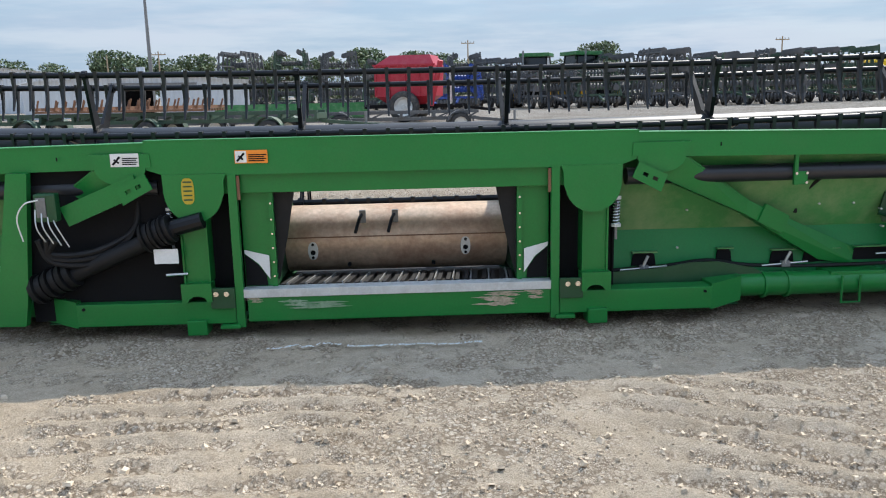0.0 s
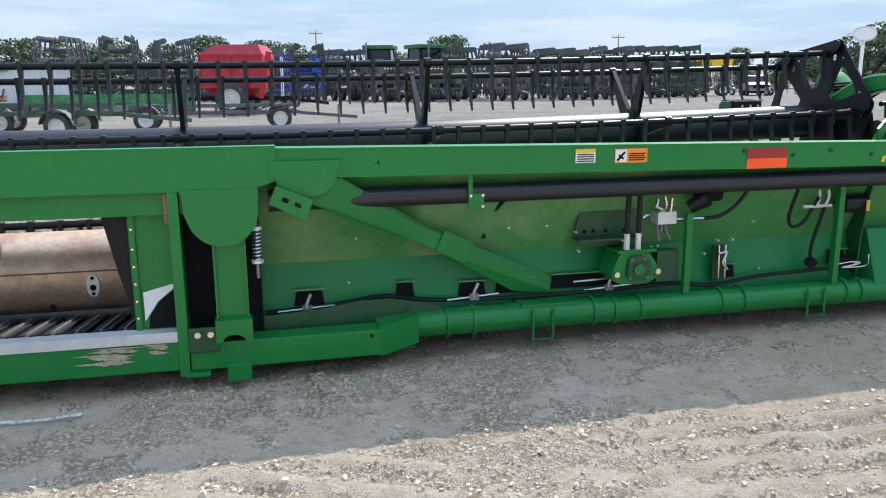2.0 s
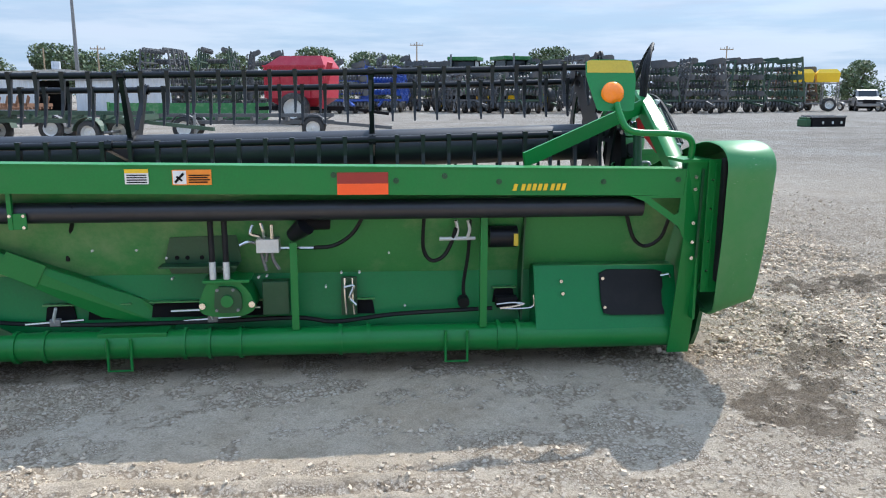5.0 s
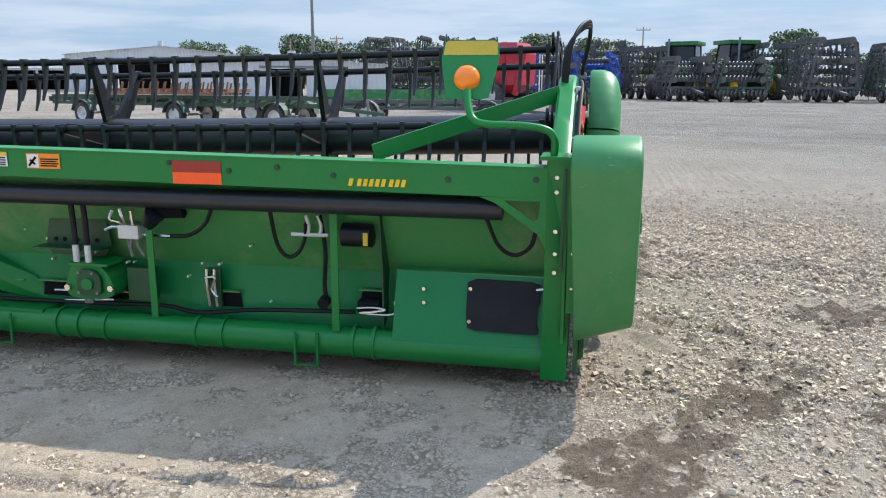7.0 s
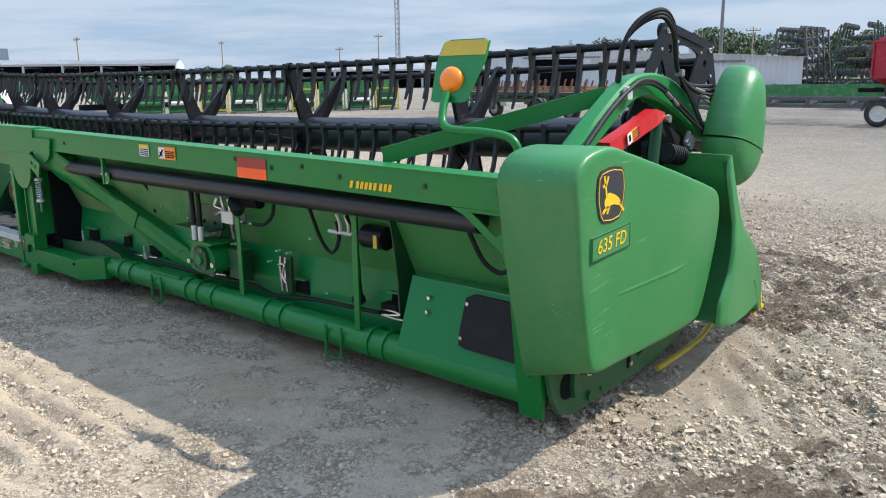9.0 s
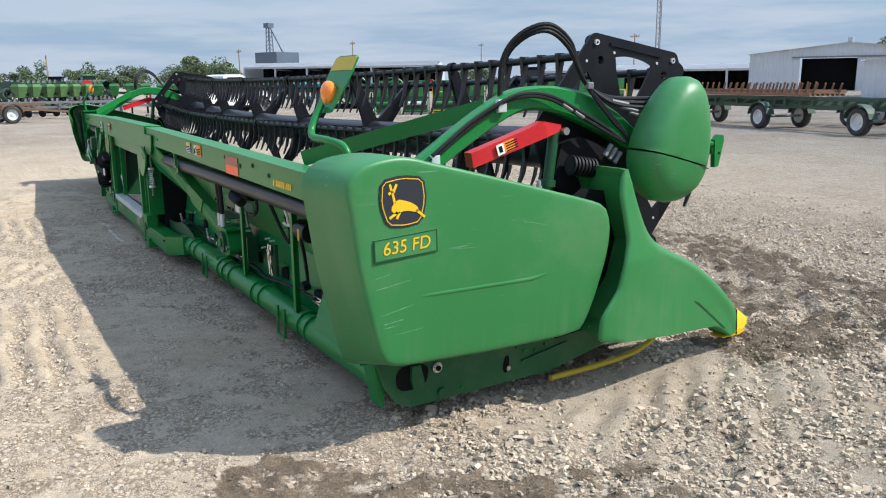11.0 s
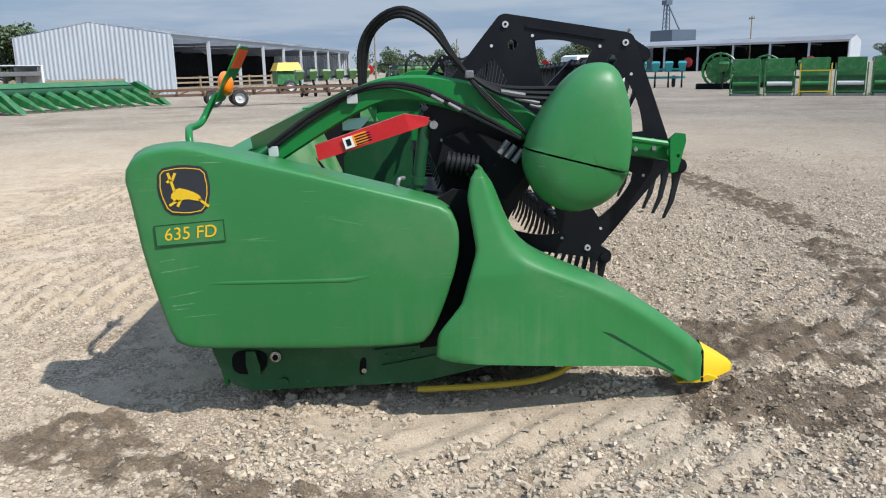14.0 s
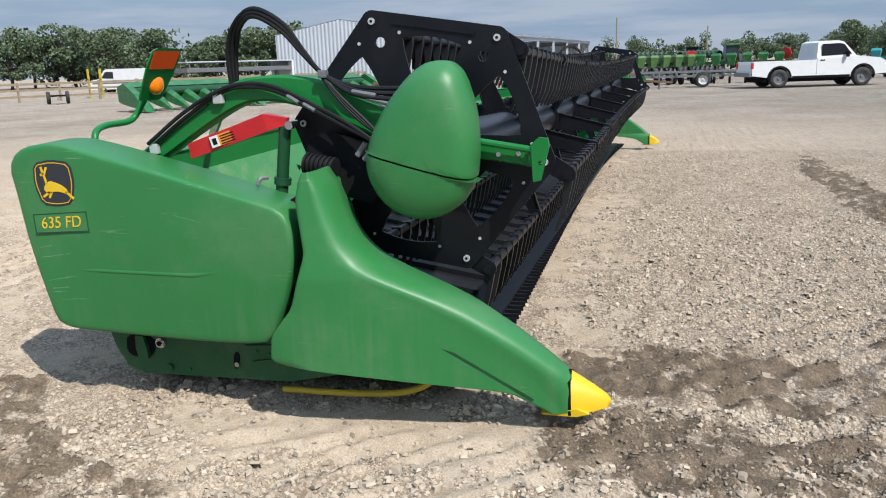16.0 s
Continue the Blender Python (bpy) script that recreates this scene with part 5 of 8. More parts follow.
# left-hand drive: telescopic shaft with guards, hose coupler and drive plate
shaft = part("drive_shaft", tube(B(), (-1.28, -0.03, 0.655), (-2.02, 0.02, 0.345), 0.046, 18), RUBBER, header, "black guarded telescopic drive shaft", smooth=40)
for a, b in (((-1.30, -0.03, 0.66), (-1.46, -0.02, 0.60)), ((-1.86, 0.01, 0.42), (-2.10, 0.03, 0.31))):
    a, b = Vector(a), Vector(b)
    for k in range(6):
        p = a.lerp(b, k / 6)
        part("guard_ring", tube(B(), p, p + (b - a) / 7, 0.078 + 0.012 * (k % 2), 18, 0.074), RUBBER, shaft, smooth=40)
# added near-black sheet for the shaded belts and hoses behind the shaft
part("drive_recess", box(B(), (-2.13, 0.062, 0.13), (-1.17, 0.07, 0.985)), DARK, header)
part("shaft_yoke", tube(B(), (-1.13, -0.035, 0.70), (-1.29, -0.03, 0.66), 0.045, 12), BLACK, shaft)
part("shaft_tag", box(B(), (-1.40, -0.06, 0.47), (-1.27, -0.055, 0.55)), WHITE, header, "pale paper tag")
part("park_bolt", pipe(B(), [(-1.36, 0.0, 0.395), (-1.24, 0.0, 0.40)], 0.010, 6, 0), CHROME, header)
part("drive_plate", prism(B(), [(-2.04, 0.97), (-2.15, 0.97), (-2.30, 0.28), (-2.32, 0.13), (-2.14, 0.13), (-2.11, 0.30)], "y", -0.03, 0.02), GREEN, header)
part("coupler_arm", bar(B(), (-1.46, -0.02, 0.90), (-1.86, -0.03, 0.735), 0.03, 0.11), GREEN, header)
coupler = part("coupler_block", box(B(), (-1.985, -0.11, 0.72), (-1.87, -0.05, 0.87), 0.010), GREEN_DARK, header, "hydraulic coupler block")
part("coupler_face", box(B(), (-1.972, -0.116, 0.745), (-1.92, -0.11, 0.85), 0.003), GREY, coupler)
part("coupler_handle", pipe(B(), [(-2.06, -0.11, 0.62), (-2.07, -0.13, 0.74), (-2.02, -0.14, 0.82), (-1.95, -0.13, 0.84)], 0.004, 6), WHITE, coupler)
for k in range(4):
    part("coupler_hose", pipe(B(), [(-1.97 + 0.03 * k, -0.13, 0.79 - 0.02 * k), (-1.96 + 0.035 * k, -0.16, 0.70), (-1.93 + 0.04 * k, -0.14, 0.62 - 0.01 * k)], 0.0035, 6), GALV, coupler)
for k in range(3):
    part("bundle_hose", pipe(B(), [(-2.0 + 0.05 * k, -0.08, 0.62), (-1.95, -0.06, 0.50 + 0.02 * k), (-1.78, -0.03, 0.47 + 0.03 * k), (-1.62, 0.02, 0.52 + 0.03 * k), (-1.52, 0.05, 0.66), (-1.50, 0.08, 0.80)], 0.017, 8), RUBBER, header, "black hydraulic hose")

from mathutils.bvhtree import BVHTree

# ---- the header's two ends: shields, dividers, reel arms ----
STANCE[0] = True
SHELL = [(-0.212, 1.00), (-0.225, 1.075), (-0.205, 1.128), (-0.145, 1.170), (-0.01, 1.187), (0.13, 1.172), (0.55, 1.055), (1.02, 0.917), (1.105, 0.883), (1.135, 0.79), (1.12, 0.66),
         (1.055, 0.475), (1.00, 0.36), (0.955, 0.318), (0.5, 0.330), (0.0, 0.364), (-0.095, 0.385), (-0.122, 0.44), (-0.186, 0.74)]
EGG = [(1.72, 1.432), (1.775, 1.425), (1.82, 1.38), (1.858, 1.25), (1.866, 1.10), (1.848, 0.965), (1.79, 0.88), (1.72, 0.838), (1.63, 0.822), (1.545, 0.842), (1.47, 0.90), (1.425, 0.985),
       (1.415, 1.06), (1.445, 1.165), (1.52, 1.285), (1.60, 1.375), (1.665, 1.42)]
REEL_Y, REEL_Z, REEL_R = 1.563, 1.103, 0.53
BOLTS = [(REEL_Y + REEL_R * math.cos(radians(a)), REEL_Z + REEL_R * math.sin(radians(a))) for a in (109.6, 49.6, -10.4, -70.4, -130.4, 169.6)]
BATS = [(y + 0.086, z - 0.053) for y, z in BOLTS]


def inset(loop, d):
    """The outline drawn in by d along its corner normals."""
    out, n = [], len(loop)
    area = sum(loop[i][0] * loop[(i + 1) % n][1] - loop[(i + 1) % n][0] * loop[i][1] for i in range(n))
    for i in range(n):
        a, b = Vector(loop[i - 1]), Vector(loop[(i + 1) % n])
        t = (b - a).normalized()
        nrm = Vector((-t.y, t.x)) * (1 if area > 0 else -1)
        out.append((loop[i][0] + nrm.x * d, loop[i][1] + nrm.y * d))
    return out


def shrink(loop, f):
    """The outline drawn towards its middle by the share f."""
    cy, cz = sum(p[0] for p in loop) / len(loop), sum(p[1] for p in loop) / len(loop)
    return [(y + (cy - y) * f, z + (cz - z) * f) for y, z in loop]


def moulded(loop, levels, n=64, round_off=1, draw=None):
    """A moulded cover: rings of an outline at growing depth x, each drawn in a little more."""
    loop = resample(rounded(loop, 0.22, round_off), n)
    return loft(B(), [[(x, y, z) for y, z in ((draw or inset)(loop, d) if d else loop)] for x, d in levels])


def text_mesh(body, size, depth):
    cu = bpy.data.curves.new("lettering", "FONT")
    cu.body, cu.size, cu.extrude, cu.shear = body, size, depth, 0.12
    ob = new("lettering", cu)
    bpy.context.view_layer.update()
    me = bpy.data.meshes.new_from_object(ob.evaluated_get(bpy.context.evaluated_depsgraph_get()))
    bpy.data.objects.remove(ob)
    bm = B()
    bm.from_mesh(me)
    bpy.data.meshes.remove(me)
    return bm


BADGE = material("dark_badge", (0.030, 0.032, 0.040), 0.3, vary=0.05)
XR = 5.68 - XC
for flip in (False, True):
    F = dict(flip=flip)
    OUT[0] = 0.0
    shell = part("rear_shield", moulded(SHELL, [(5.640, 0.030), (5.600, 0.022), (5.460, 0.020), (5.447, 0.018), (5.444, 0.010), (5.450, 0.0), (5.668, 0.0), (5.678, 0.005), (5.684, 0.015), (5.687, 0.038), (5.688, 0.09), (5.689, 0.2), (5.691, 0.4), (5.692, 0.7), (5.693, 0.9)], 84, draw=shrink), GREEN_PLASTIC, header, "moulded green plastic rear shield, scuffed", smooth=50, **F)
    for v in shell.data.vertices:                   # the flank leans in towards the ground and is pinched at its front edge
        s = 1 if not flip else -1
        w = min(1.0, max(0.0, (abs(v.co.x - XC) - 5.52) / 0.15))
        inner_w = min(1.0, max(0.0, (5.66 - abs(v.co.x - XC)) / 0.12))
        ahead = min(1.0, max(0.0, (v.co.y + 0.12) / 0.35))
        v.co.z -= 0.045 * inner_w * min(1.0, max(0.0, (0.52 - v.co.z) / 0.12))
        v.co.x -= s * w * (0.045 * ahead * max(0.0, 0.85 - v.co.z) ** 1.2 + 0.05 * max(0.0, v.co.y - 0.75) ** 1.5)
        v.co.x -= s * 0.03 * inner_w * min(1.0, max(0.0, (v.co.z - 0.4) / 0.65))
        inner_y = min(1.0, max(0.0, (0.20 - v.co.y) / 0.25))            # the rear face turns forward towards the flank
        v.co.y += 0.068 * inner_y * min(1.0, max(0.0, (abs(v.co.x - XC) - XR + 0.215) / 0.20))
    near_shell = shell if not flip else near_shell
    part("shield_flange", box(box(B(), (5.405, -0.034, 0.44), (5.60, -0.026, 1.10), 0.002), (5.436, -0.042, 0.46), (5.442, -0.034, 1.08)), GREEN, header, **F)
    part("shield_gap", box(B(), (5.46, -0.08, 0.50), (5.50, -0.035, 1.11), 0.01), RUBBER, header, "black rubber seal", **F)
    for z in (1.0, 0.86, 0.7, 0.55):
        part("rivet", tube(B(), (5.425, -0.034, z), (5.425, -0.040, z), 0.006, 8), CHROME, header, **F)
    rows = []                                       # soft pressed ridge on the flank
    for k in range(25):
        t = k / 24
        y, z = 0.03 + 0.81 * t, 0.640 - 0.026 * t + 0.075 * max(0.0, t - 0.78) ** 1.4 * 4
        h = 0.007 * min(1.0, t * 6 + 0.1, (1 - t) * 5)
        x0 = 5.6825 - 0.05 * max(0.0, y - 0.75) ** 1.5
        rows.append([(x0 + h * math.cos(math.pi / 2 * j / 4) ** 2 - 0.002 * abs(j) / 4 - 0.001, y, z + (0.028 if j > 0 else 0.018) * j / 4) for j in range(-4, 5)])
    part("swage", loft(B(), rows, cap=False, closed=False), GREEN_PLASTIC, shell, smooth=180, **F)
    OUT[0] = 0.075
    # crop divider: level slices with a soft front ridge and a hollow rear edge
    FZ = (0.040, 0.17, 0.26, 0.36, 0.50, 0.585, 0.645, 0.72, 0.82, 0.985, 1.02, 1.036)
    FY = (2.225, 2.222, 2.12, 2.00, 1.80, 1.62, 1.49, 1.39, 1.335, 1.275, 1.25, 1.222)
    RZ = (0.040, 0.14, 0.19, 0.272, 0.385, 0.505, 0.72, 0.93, 1.02, 1.036)
    RY = (2.12, 1.95, 1.60, 1.012, 1.025, 1.125, 1.193, 1.165, 1.185, 1.205)
    zs = np.linspace(0.040, 1.036, 72)
    fy = np.convolve(np.pad(np.interp(zs, FZ, FY), 3, mode="edge"), np.ones(7) / 7, "valid")
    ry = np.convolve(np.pad(np.interp(zs, RZ, RY), 1, mode="edge"), np.ones(3) / 3, "valid")
    rows = []
    for z, yf, yr in zip(zs, fy, ry):
        side = lambda y: 5.665 - 0.220 * max(0.0, (y - 1.15) / 1.1) ** 1.3 - 0.055 * max(0.0, (z - 0.62) / 0.42)
        inner = lambda y: 5.385 - 0.045 * max(0.0, (y - 1.15) / 1.1)
        rf = min(0.12, 0.45 * (yf - yr))
        rr = min(0.018, 0.2 * (yf - yr))
        hollow = 0.13 * min(1.0, max(0.0, (z - 0.25) / 0.08)) * min(1.0, (yf - yr) / 0.25)
        lip = min(1.0, max(0.0, (z - 0.62) / 0.2))          # the hollow has an inner wall too, towards the top
        off = 0.17 * lip * (1 - 0.9 * min(1.0, max(0.0, (z - 0.94) / 0.096)))
        back = min(yr + hollow, yf - 0.02)
        ring = [(inner(yr) - off, back + (yr + 0.015 - back) * lip, z), (inner(yr) + 0.015 - off, back + (yr + 0.010 - back) * lip, z), (inner(yr) + 0.02 - off, back, z), (side(yr) - 0.05, back, z)]
        for a in (0, 30, 60, 90):
            y = yr + rr * (1 - math.sin(radians(a)))
            ring.append((side(y) - rr * (1 - math.cos(radians(a))) if a < 90 else side(y) - rr, y, z))
        ring[4:] = ring[:3:-1]
        for k in range(1, 10):
            y = yr + rr + (yf - rf - yr - rr) * k / 10
            ring.append((side(y), y, z))
        w = 0.62 * (side(yf) - inner(yf))
        for a in range(0, 91, 15):
            y = yf - rf + rf * math.sin(radians(a))
            ring.append((side(yf - rf) - w * (1 - math.cos(radians(a))), y, z))
        ring.append((inner(yf) + 0.02, yf - 0.004, z))
        ring.append((inner(yf), yf - 0.03, z))
        rows.append(ring)
    part("crop_divider", loft(B(), rows), GREEN_PLASTIC, header, "moulded green plastic crop divider with a pointed nose", smooth=50, **F)
    nose = part("nose", loft(B(), [[(5.335, 2.20, 0.035), (5.335, 2.20, 0.17), (5.39, 2.20, 0.195), (5.452, 2.20, 0.165), (5.458, 2.20, 0.035)], [(5.348, 2.285, 0.042), (5.348, 2.285, 0.122), (5.39, 2.285, 0.140), (5.434, 2.285, 0.118), (5.437, 2.285, 0.042)],
                              [(5.364, 2.335, 0.053), (5.364, 2.335, 0.092), (5.39, 2.335, 0.103), (5.416, 2.335, 0.090), (5.418, 2.335, 0.053)], [(5.379, 2.352, 0.064), (5.379, 2.352, 0.078), (5.39, 2.353, 0.083), (5.402, 2.352, 0.077), (5.403, 2.352, 0.064)]]), YELLOW, header, "yellow plastic nose tip", smooth=60, **F)
    part("nose_edge", loft(B(), [[(5.331, y, 0.030), (5.331, y, 0.174), (5.39, y, 0.200), (5.456, y, 0.169), (5.463, y, 0.030)] for y in (2.188, 2.2)]), DARK, nose, **F)
    part("nose_lip", prism(B(), [(2.08, 0.034), (2.09, 0.028), (2.22, 0.026), (2.27, 0.040), (2.22, 0.060), (2.14, 0.040)], "x", 5.37, 5.462), YELLOW, nose, **F)
    seam = part("nose_seam", prism(B(), [(1.72, 0.33), (1.76, 0.315), (2.06, 0.105), (2.05, 0.095)], "x", 5.50, 5.508), GREEN_DARK, header, **F)
    for v in seam.data.vertices:
        s = -1 if flip else 1
        u = max(0.0, (v.co.y - 1.15) / 1.1)
        v.co.x = XC + s * (5.740 - 0.220 * u ** 1.3 - XC) + s * (0.006 if abs(v.co.x - XC) > 5.669 else -0.004)

    # inner throat between shield and divider: a plate with the gap's shade as its colour
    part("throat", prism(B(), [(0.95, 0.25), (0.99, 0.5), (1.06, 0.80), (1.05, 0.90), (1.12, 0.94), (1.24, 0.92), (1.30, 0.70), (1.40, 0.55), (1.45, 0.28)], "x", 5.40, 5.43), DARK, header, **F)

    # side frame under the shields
    part("side_frame", prism(B(), [(0.03, 0.34), (0.07, 0.20), (0.12, 0.115), (0.20, 0.08), (0.95, 0.075), (1.45, 0.17), (1.62, 0.20), (1.60, 0.30), (1.0, 0.36), (0.2, 0.40)], "x", 5.365, 5.385), GREEN_SHADED, header, **F)
    part("side_rib", bar(bar(B(), (5.39, 0.75, 0.235), (5.39, 1.05, 0.25), 0.012, 0.012), (5.39, 0.78, 0.16), (5.39, 1.05, 0.20), 0.012, 0.012), GREEN_SHADED, header, **F)
    part("side_bulkhead", prism(B(), [(0.10, 0.30), (0.11, 0.68), (0.30, 0.74), (0.60, 0.74), (1.05, 0.72), (1.12, 0.50), (1.60, 0.22), (1.6, 0.18), (0.2, 0.18)], "x", 5.30, 5.316), GREEN, header, "green inner side sheet", **F)
    part("pivot_ring", tube(tube(B(), (5.385, 0.32, 0.238), (5.405, 0.32, 0.238), 0.024, 18), (5.405, 0.32, 0.238), (5.412, 0.32, 0.238), 0.019, 18), CHROME, header, "bright pivot ring", **F)
    part("pivot_pin", tube(B(), (5.405, 0.32, 0.238), (5.416, 0.32, 0.238), 0.012, 14), DARK, header, **F)
    # frame slot and hook hole are dark plates, coloured as shade
    part("frame_slot", prism(B(), rounded([(0.675, 0.125), (0.705, 0.125), (0.715, 0.205), (0.685, 0.205)], 0.25, 2), "x", 5.386, 5.389), DARK, header, **F)
    part("slot_bolt", tube(B(), (5.389, 0.70, 0.148), (5.40, 0.70, 0.148), 0.012, 8), CHROME, header, **F)
    part("hook_hole", prism(B(), rounded([(0.125, 0.16), (0.27, 0.16), (0.29, 0.265), (0.13, 0.275)], 0.22, 2), "x", 5.386, 5.389), DARK, header, **F)
    part("hook", prism(B(), [(0.20, 0.16), (0.25, 0.16), (0.25, 0.20), (0.235, 0.27), (0.195, 0.27), (0.19, 0.21)], "x", 5.385, 5.41), GREEN_SHADED, header, **F)
    part("frame_bolt", tube(B(), (5.385, 0.345, 0.115), (5.40, 0.345, 0.115), 0.020, 10), GREEN_SHADED, header, **F)
    for y, z in ((0.80, 0.21), (0.86, 0.20), (0.92, 0.215), (0.45, 0.11), (0.60, 0.29), (1.10, 0.24)):
        part("rivet", tube(B(), (5.386, y, z), (5.393, y, z), 0.008, 8), GREEN, header, **F)
    part("skid_strip", pipe(B(), [(5.415, 0.93, 0.052), (5.415, 1.2, 0.05), (5.412, 1.42, 0.058), (5.41, 1.55, 0.085), (5.41, 1.62, 0.125)], 0.014, 8), YELLOW_DULL, header, "yellow wear strip", **F)
    for k, (y, z) in enumerate(((1.32, 0.21), (1.42, 0.19), (1.5, 0.2))):
        part("knife_drive", tube(B(), (5.33, y, z), (5.42 - 0.01 * k, y, z), 0.035 - 0.006 * k, 12), (BLACK, CHROME, GREY)[k], header, smooth=40, **F)

    # reel arm: an arched box section
    line = [(0.20, 1.00), (0.40, 1.125), (0.64, 1.265), (0.80, 1.34), (0.92, 1.358), (1.06, 1.345), (1.22, 1.30), (1.40, 1.215), (1.58, 1.11), (1.85, 1.075), (2.08, 1.03)]
    halfs = [0.040, 0.044, 0.048, 0.050, 0.052, 0.060, 0.068, 0.062, 0.05, 0.035, 0.032]
    pts = spline([(0, *p) for p in line], 4)
    hs = [h.x for h in spline([(h, 0, 0) for h in halfs], 4)]
    rings = []
    for i, p in enumerate(pts):
        d = (pts[min(i + 1, len(pts) - 1)] - pts[max(i - 1, 0)]).normalized()
        u = Vector((0, -d.z, d.y))
        rings.append([(x, *(p + u * s * hs[i])[1:]) for x, s in ((5.245, -1), (5.305, -1), (5.318, -0.8), (5.318, 0.8), (5.305, 1), (5.245, 1), (5.232, 0.8), (5.232, -0.8))])
    part("reel_arm", loft(B(), rings), GREEN, header, "arched green reel arm", smooth=35, **F)
    part("arm_rail", pipe(B(), [(5.325, 0.30, 1.085), (5.325, 0.48, 1.205), (5.325, 0.66, 1.31)], 0.012, 8, 0), GREEN_DARK, header, **F)
    part("arm_bracket", box(B(), (5.32, 0.70, 1.305), (5.345, 0.745, 1.36), 0.004), GALV, header, **F)
    part("arm_bracket", box(B(), (5.32, 0.36, 1.10), (5.345, 0.40, 1.145), 0.004), GALV, header, **F)
    for k in range(2):
        part("arm_hose", pipe(B(), [(5.335 + 0.012 * k, 0.36, 1.125 + 0.02 * k), (5.335 + 0.012 * k, 0.55, 1.25 + 0.02 * k), (5.337 + 0.012 * k, 0.73, 1.345 + 0.012 * k), (5.34, 0.86, 1.37 + 0.012 * k), (5.345, 1.0, 1.345 + 0.015 * k), (5.35, 1.15, 1.27 + 0.02 * k), (5.36, 1.30, 1.19 + 0.02 * k), (5.37, 1.42, 1.13)], 0.009, 7), RUBBER, header, "black hydraulic hose", **F)
    for y, z in ((1.05, 1.325), (1.12, 1.29), (1.28, 1.215)):
        part("hose_fitting", tube(B(), (5.352, y, z), (5.356, y + 0.05, z - 0.03), 0.009, 8), GREY, header, **F)
    part("arm_brace", bar(B(), (4.46, 0.13, 1.085), (5.24, 0.70, 1.325), 0.012, 0.075), GREEN, header, **F)
    red = part("safety_stop", loft(B(), [[(5.285, 0.565, 1.075), (5.285, 0.555, 1.14), (5.345, 0.555, 1.14), (5.345, 0.565, 1.075)], [(5.31, 0.955, 1.185), (5.31, 0.935, 1.255), (5.365, 0.935, 1.255), (5.365, 0.955, 1.185)],
                                             [(5.325, 1.03, 1.205), (5.325, 1.04, 1.235), (5.355, 1.04, 1.235), (5.355, 1.03, 1.205)]]), RED, header, "red cylinder safety stop", **F)
    if not flip:
        m = Matrix.Translation((5.356, 0.76, 1.165)) @ Matrix.Rotation(radians(15.5), 4, "X") @ Matrix.Rotation(radians(3), 4, "Z")
        lab = part("stop_label", box(B(), (-0.001, -0.085, -0.024), (0.001, 0.085, 0.024), m=m), ORANGE, red, "orange and white warning label")
        part("label_white", box(B(), (0.0012, -0.085, -0.024), (0.0018, -0.045, 0.024), m=m), WHITE, lab)
        part("label_picture", box(B(), (0.002, -0.075, -0.014), (0.0026, -0.055, 0.014), m=m), DARK, lab)
        for k in range(4):
            part("print", box(B(), (0.002, -0.035, 0.012 - 0.011 * k), (0.0026, 0.075 - 0.01 * (k % 2), 0.017 - 0.011 * k), m=m), DARK, lab)
    part("lift_cylinder", tube(B(), (5.33, 1.02, 1.22), (5.33, 0.97, 0.90), 0.026, 14), GREEN_DARK, header, smooth=40, **F)
    part("cylinder_collar", tube(B(), (5.33, 0.985, 0.985), (5.33, 0.98, 0.955), 0.036, 14), GREEN_DARK, header, smooth=40, **F)
    part("cylinder_fitting", pipe(B(), [(5.34, 0.92, 0.985), (5.37, 0.90, 0.985), (5.38, 0.89, 0.96)], 0.009, 6), GREY, header, **F)
    part("grease_bolt", tube(B(), (5.30, 1.055, 1.205), (5.375, 1.055, 1.205), 0.018, 10), CHROME, header, **F)
    # big hose loop over the arm
    for k in range(3):
        o = 0.015 * k
        part("loop_hose", pipe(B(), [(5.27 - o * 0.6, 0.755 + o * 0.5, 1.35), (5.285 - o * 0.6, 0.765 + o, 1.53), (5.32, 0.835 + o * 0.8, 1.635 - o * 0.5), (5.37, 0.95, 1.675 - o), (5.37, 1.07 - o * 0.3, 1.61 - o), (5.35, 1.14, 1.50 - o * 0.6), (5.335, 1.215, 1.40), (5.33 + o, 1.36, 1.345 - o), (5.335 + o, 1.62, 1.33 - 1.6 * o)], 0.0098, 8), RUBBER, header, "black hose loop", **F)
    part("hose_clamp", box(B(), (5.322, 1.195, 1.388), (5.36, 1.23, 1.42), 0.006), GREY, header, **F)
    for k in range(3):
        part("lead_hose", pipe(B(), [(5.34, 1.20, 1.40), (5.36, 1.28 + 0.01 * k, 1.30), (5.365, 1.38 + 0.02 * k, 1.20 - 0.01 * k), (5.36, 1.50, 1.12 - 0.03 * k)], 0.007, 6), RUBBER, header, **F)
        part("hose_fitting", tube(B(), (5.36, 1.34 + 0.06 * k, 1.33 - 0.03 * k), (5.365, 1.44 + 0.06 * k, 1.31 - 0.035 * k), 0.009, 8), GREY, header, **F)
    # egg-shaped reel drive cover, in two halves with an open seam
    cut = lambda y: 1.095 + (y - 1.445) * (0.984 - 1.095) / (1.834 - 1.445)
    loop = resample(rounded(EGG, 0.22, 1), 120)
    levels = [(5.375, 0.03), (5.385, 0.0), (5.455, 0.0), (5.495, 0.04), (5.525, 0.12), (5.545, 0.24), (5.557, 0.42), (5.562, 0.65), (5.563, 0.9)]
    cover = None
    for sign in (1, -1):
        rings = []
        for x, d in levels:
            q = shrink(loop, d) if d else loop
            rings.append([(x, y, (max(z, cut(y) + 0.004) if sign > 0 else min(z, cut(y) - 0.004))) for y, z in q])
        bm = loft(B(), rings)
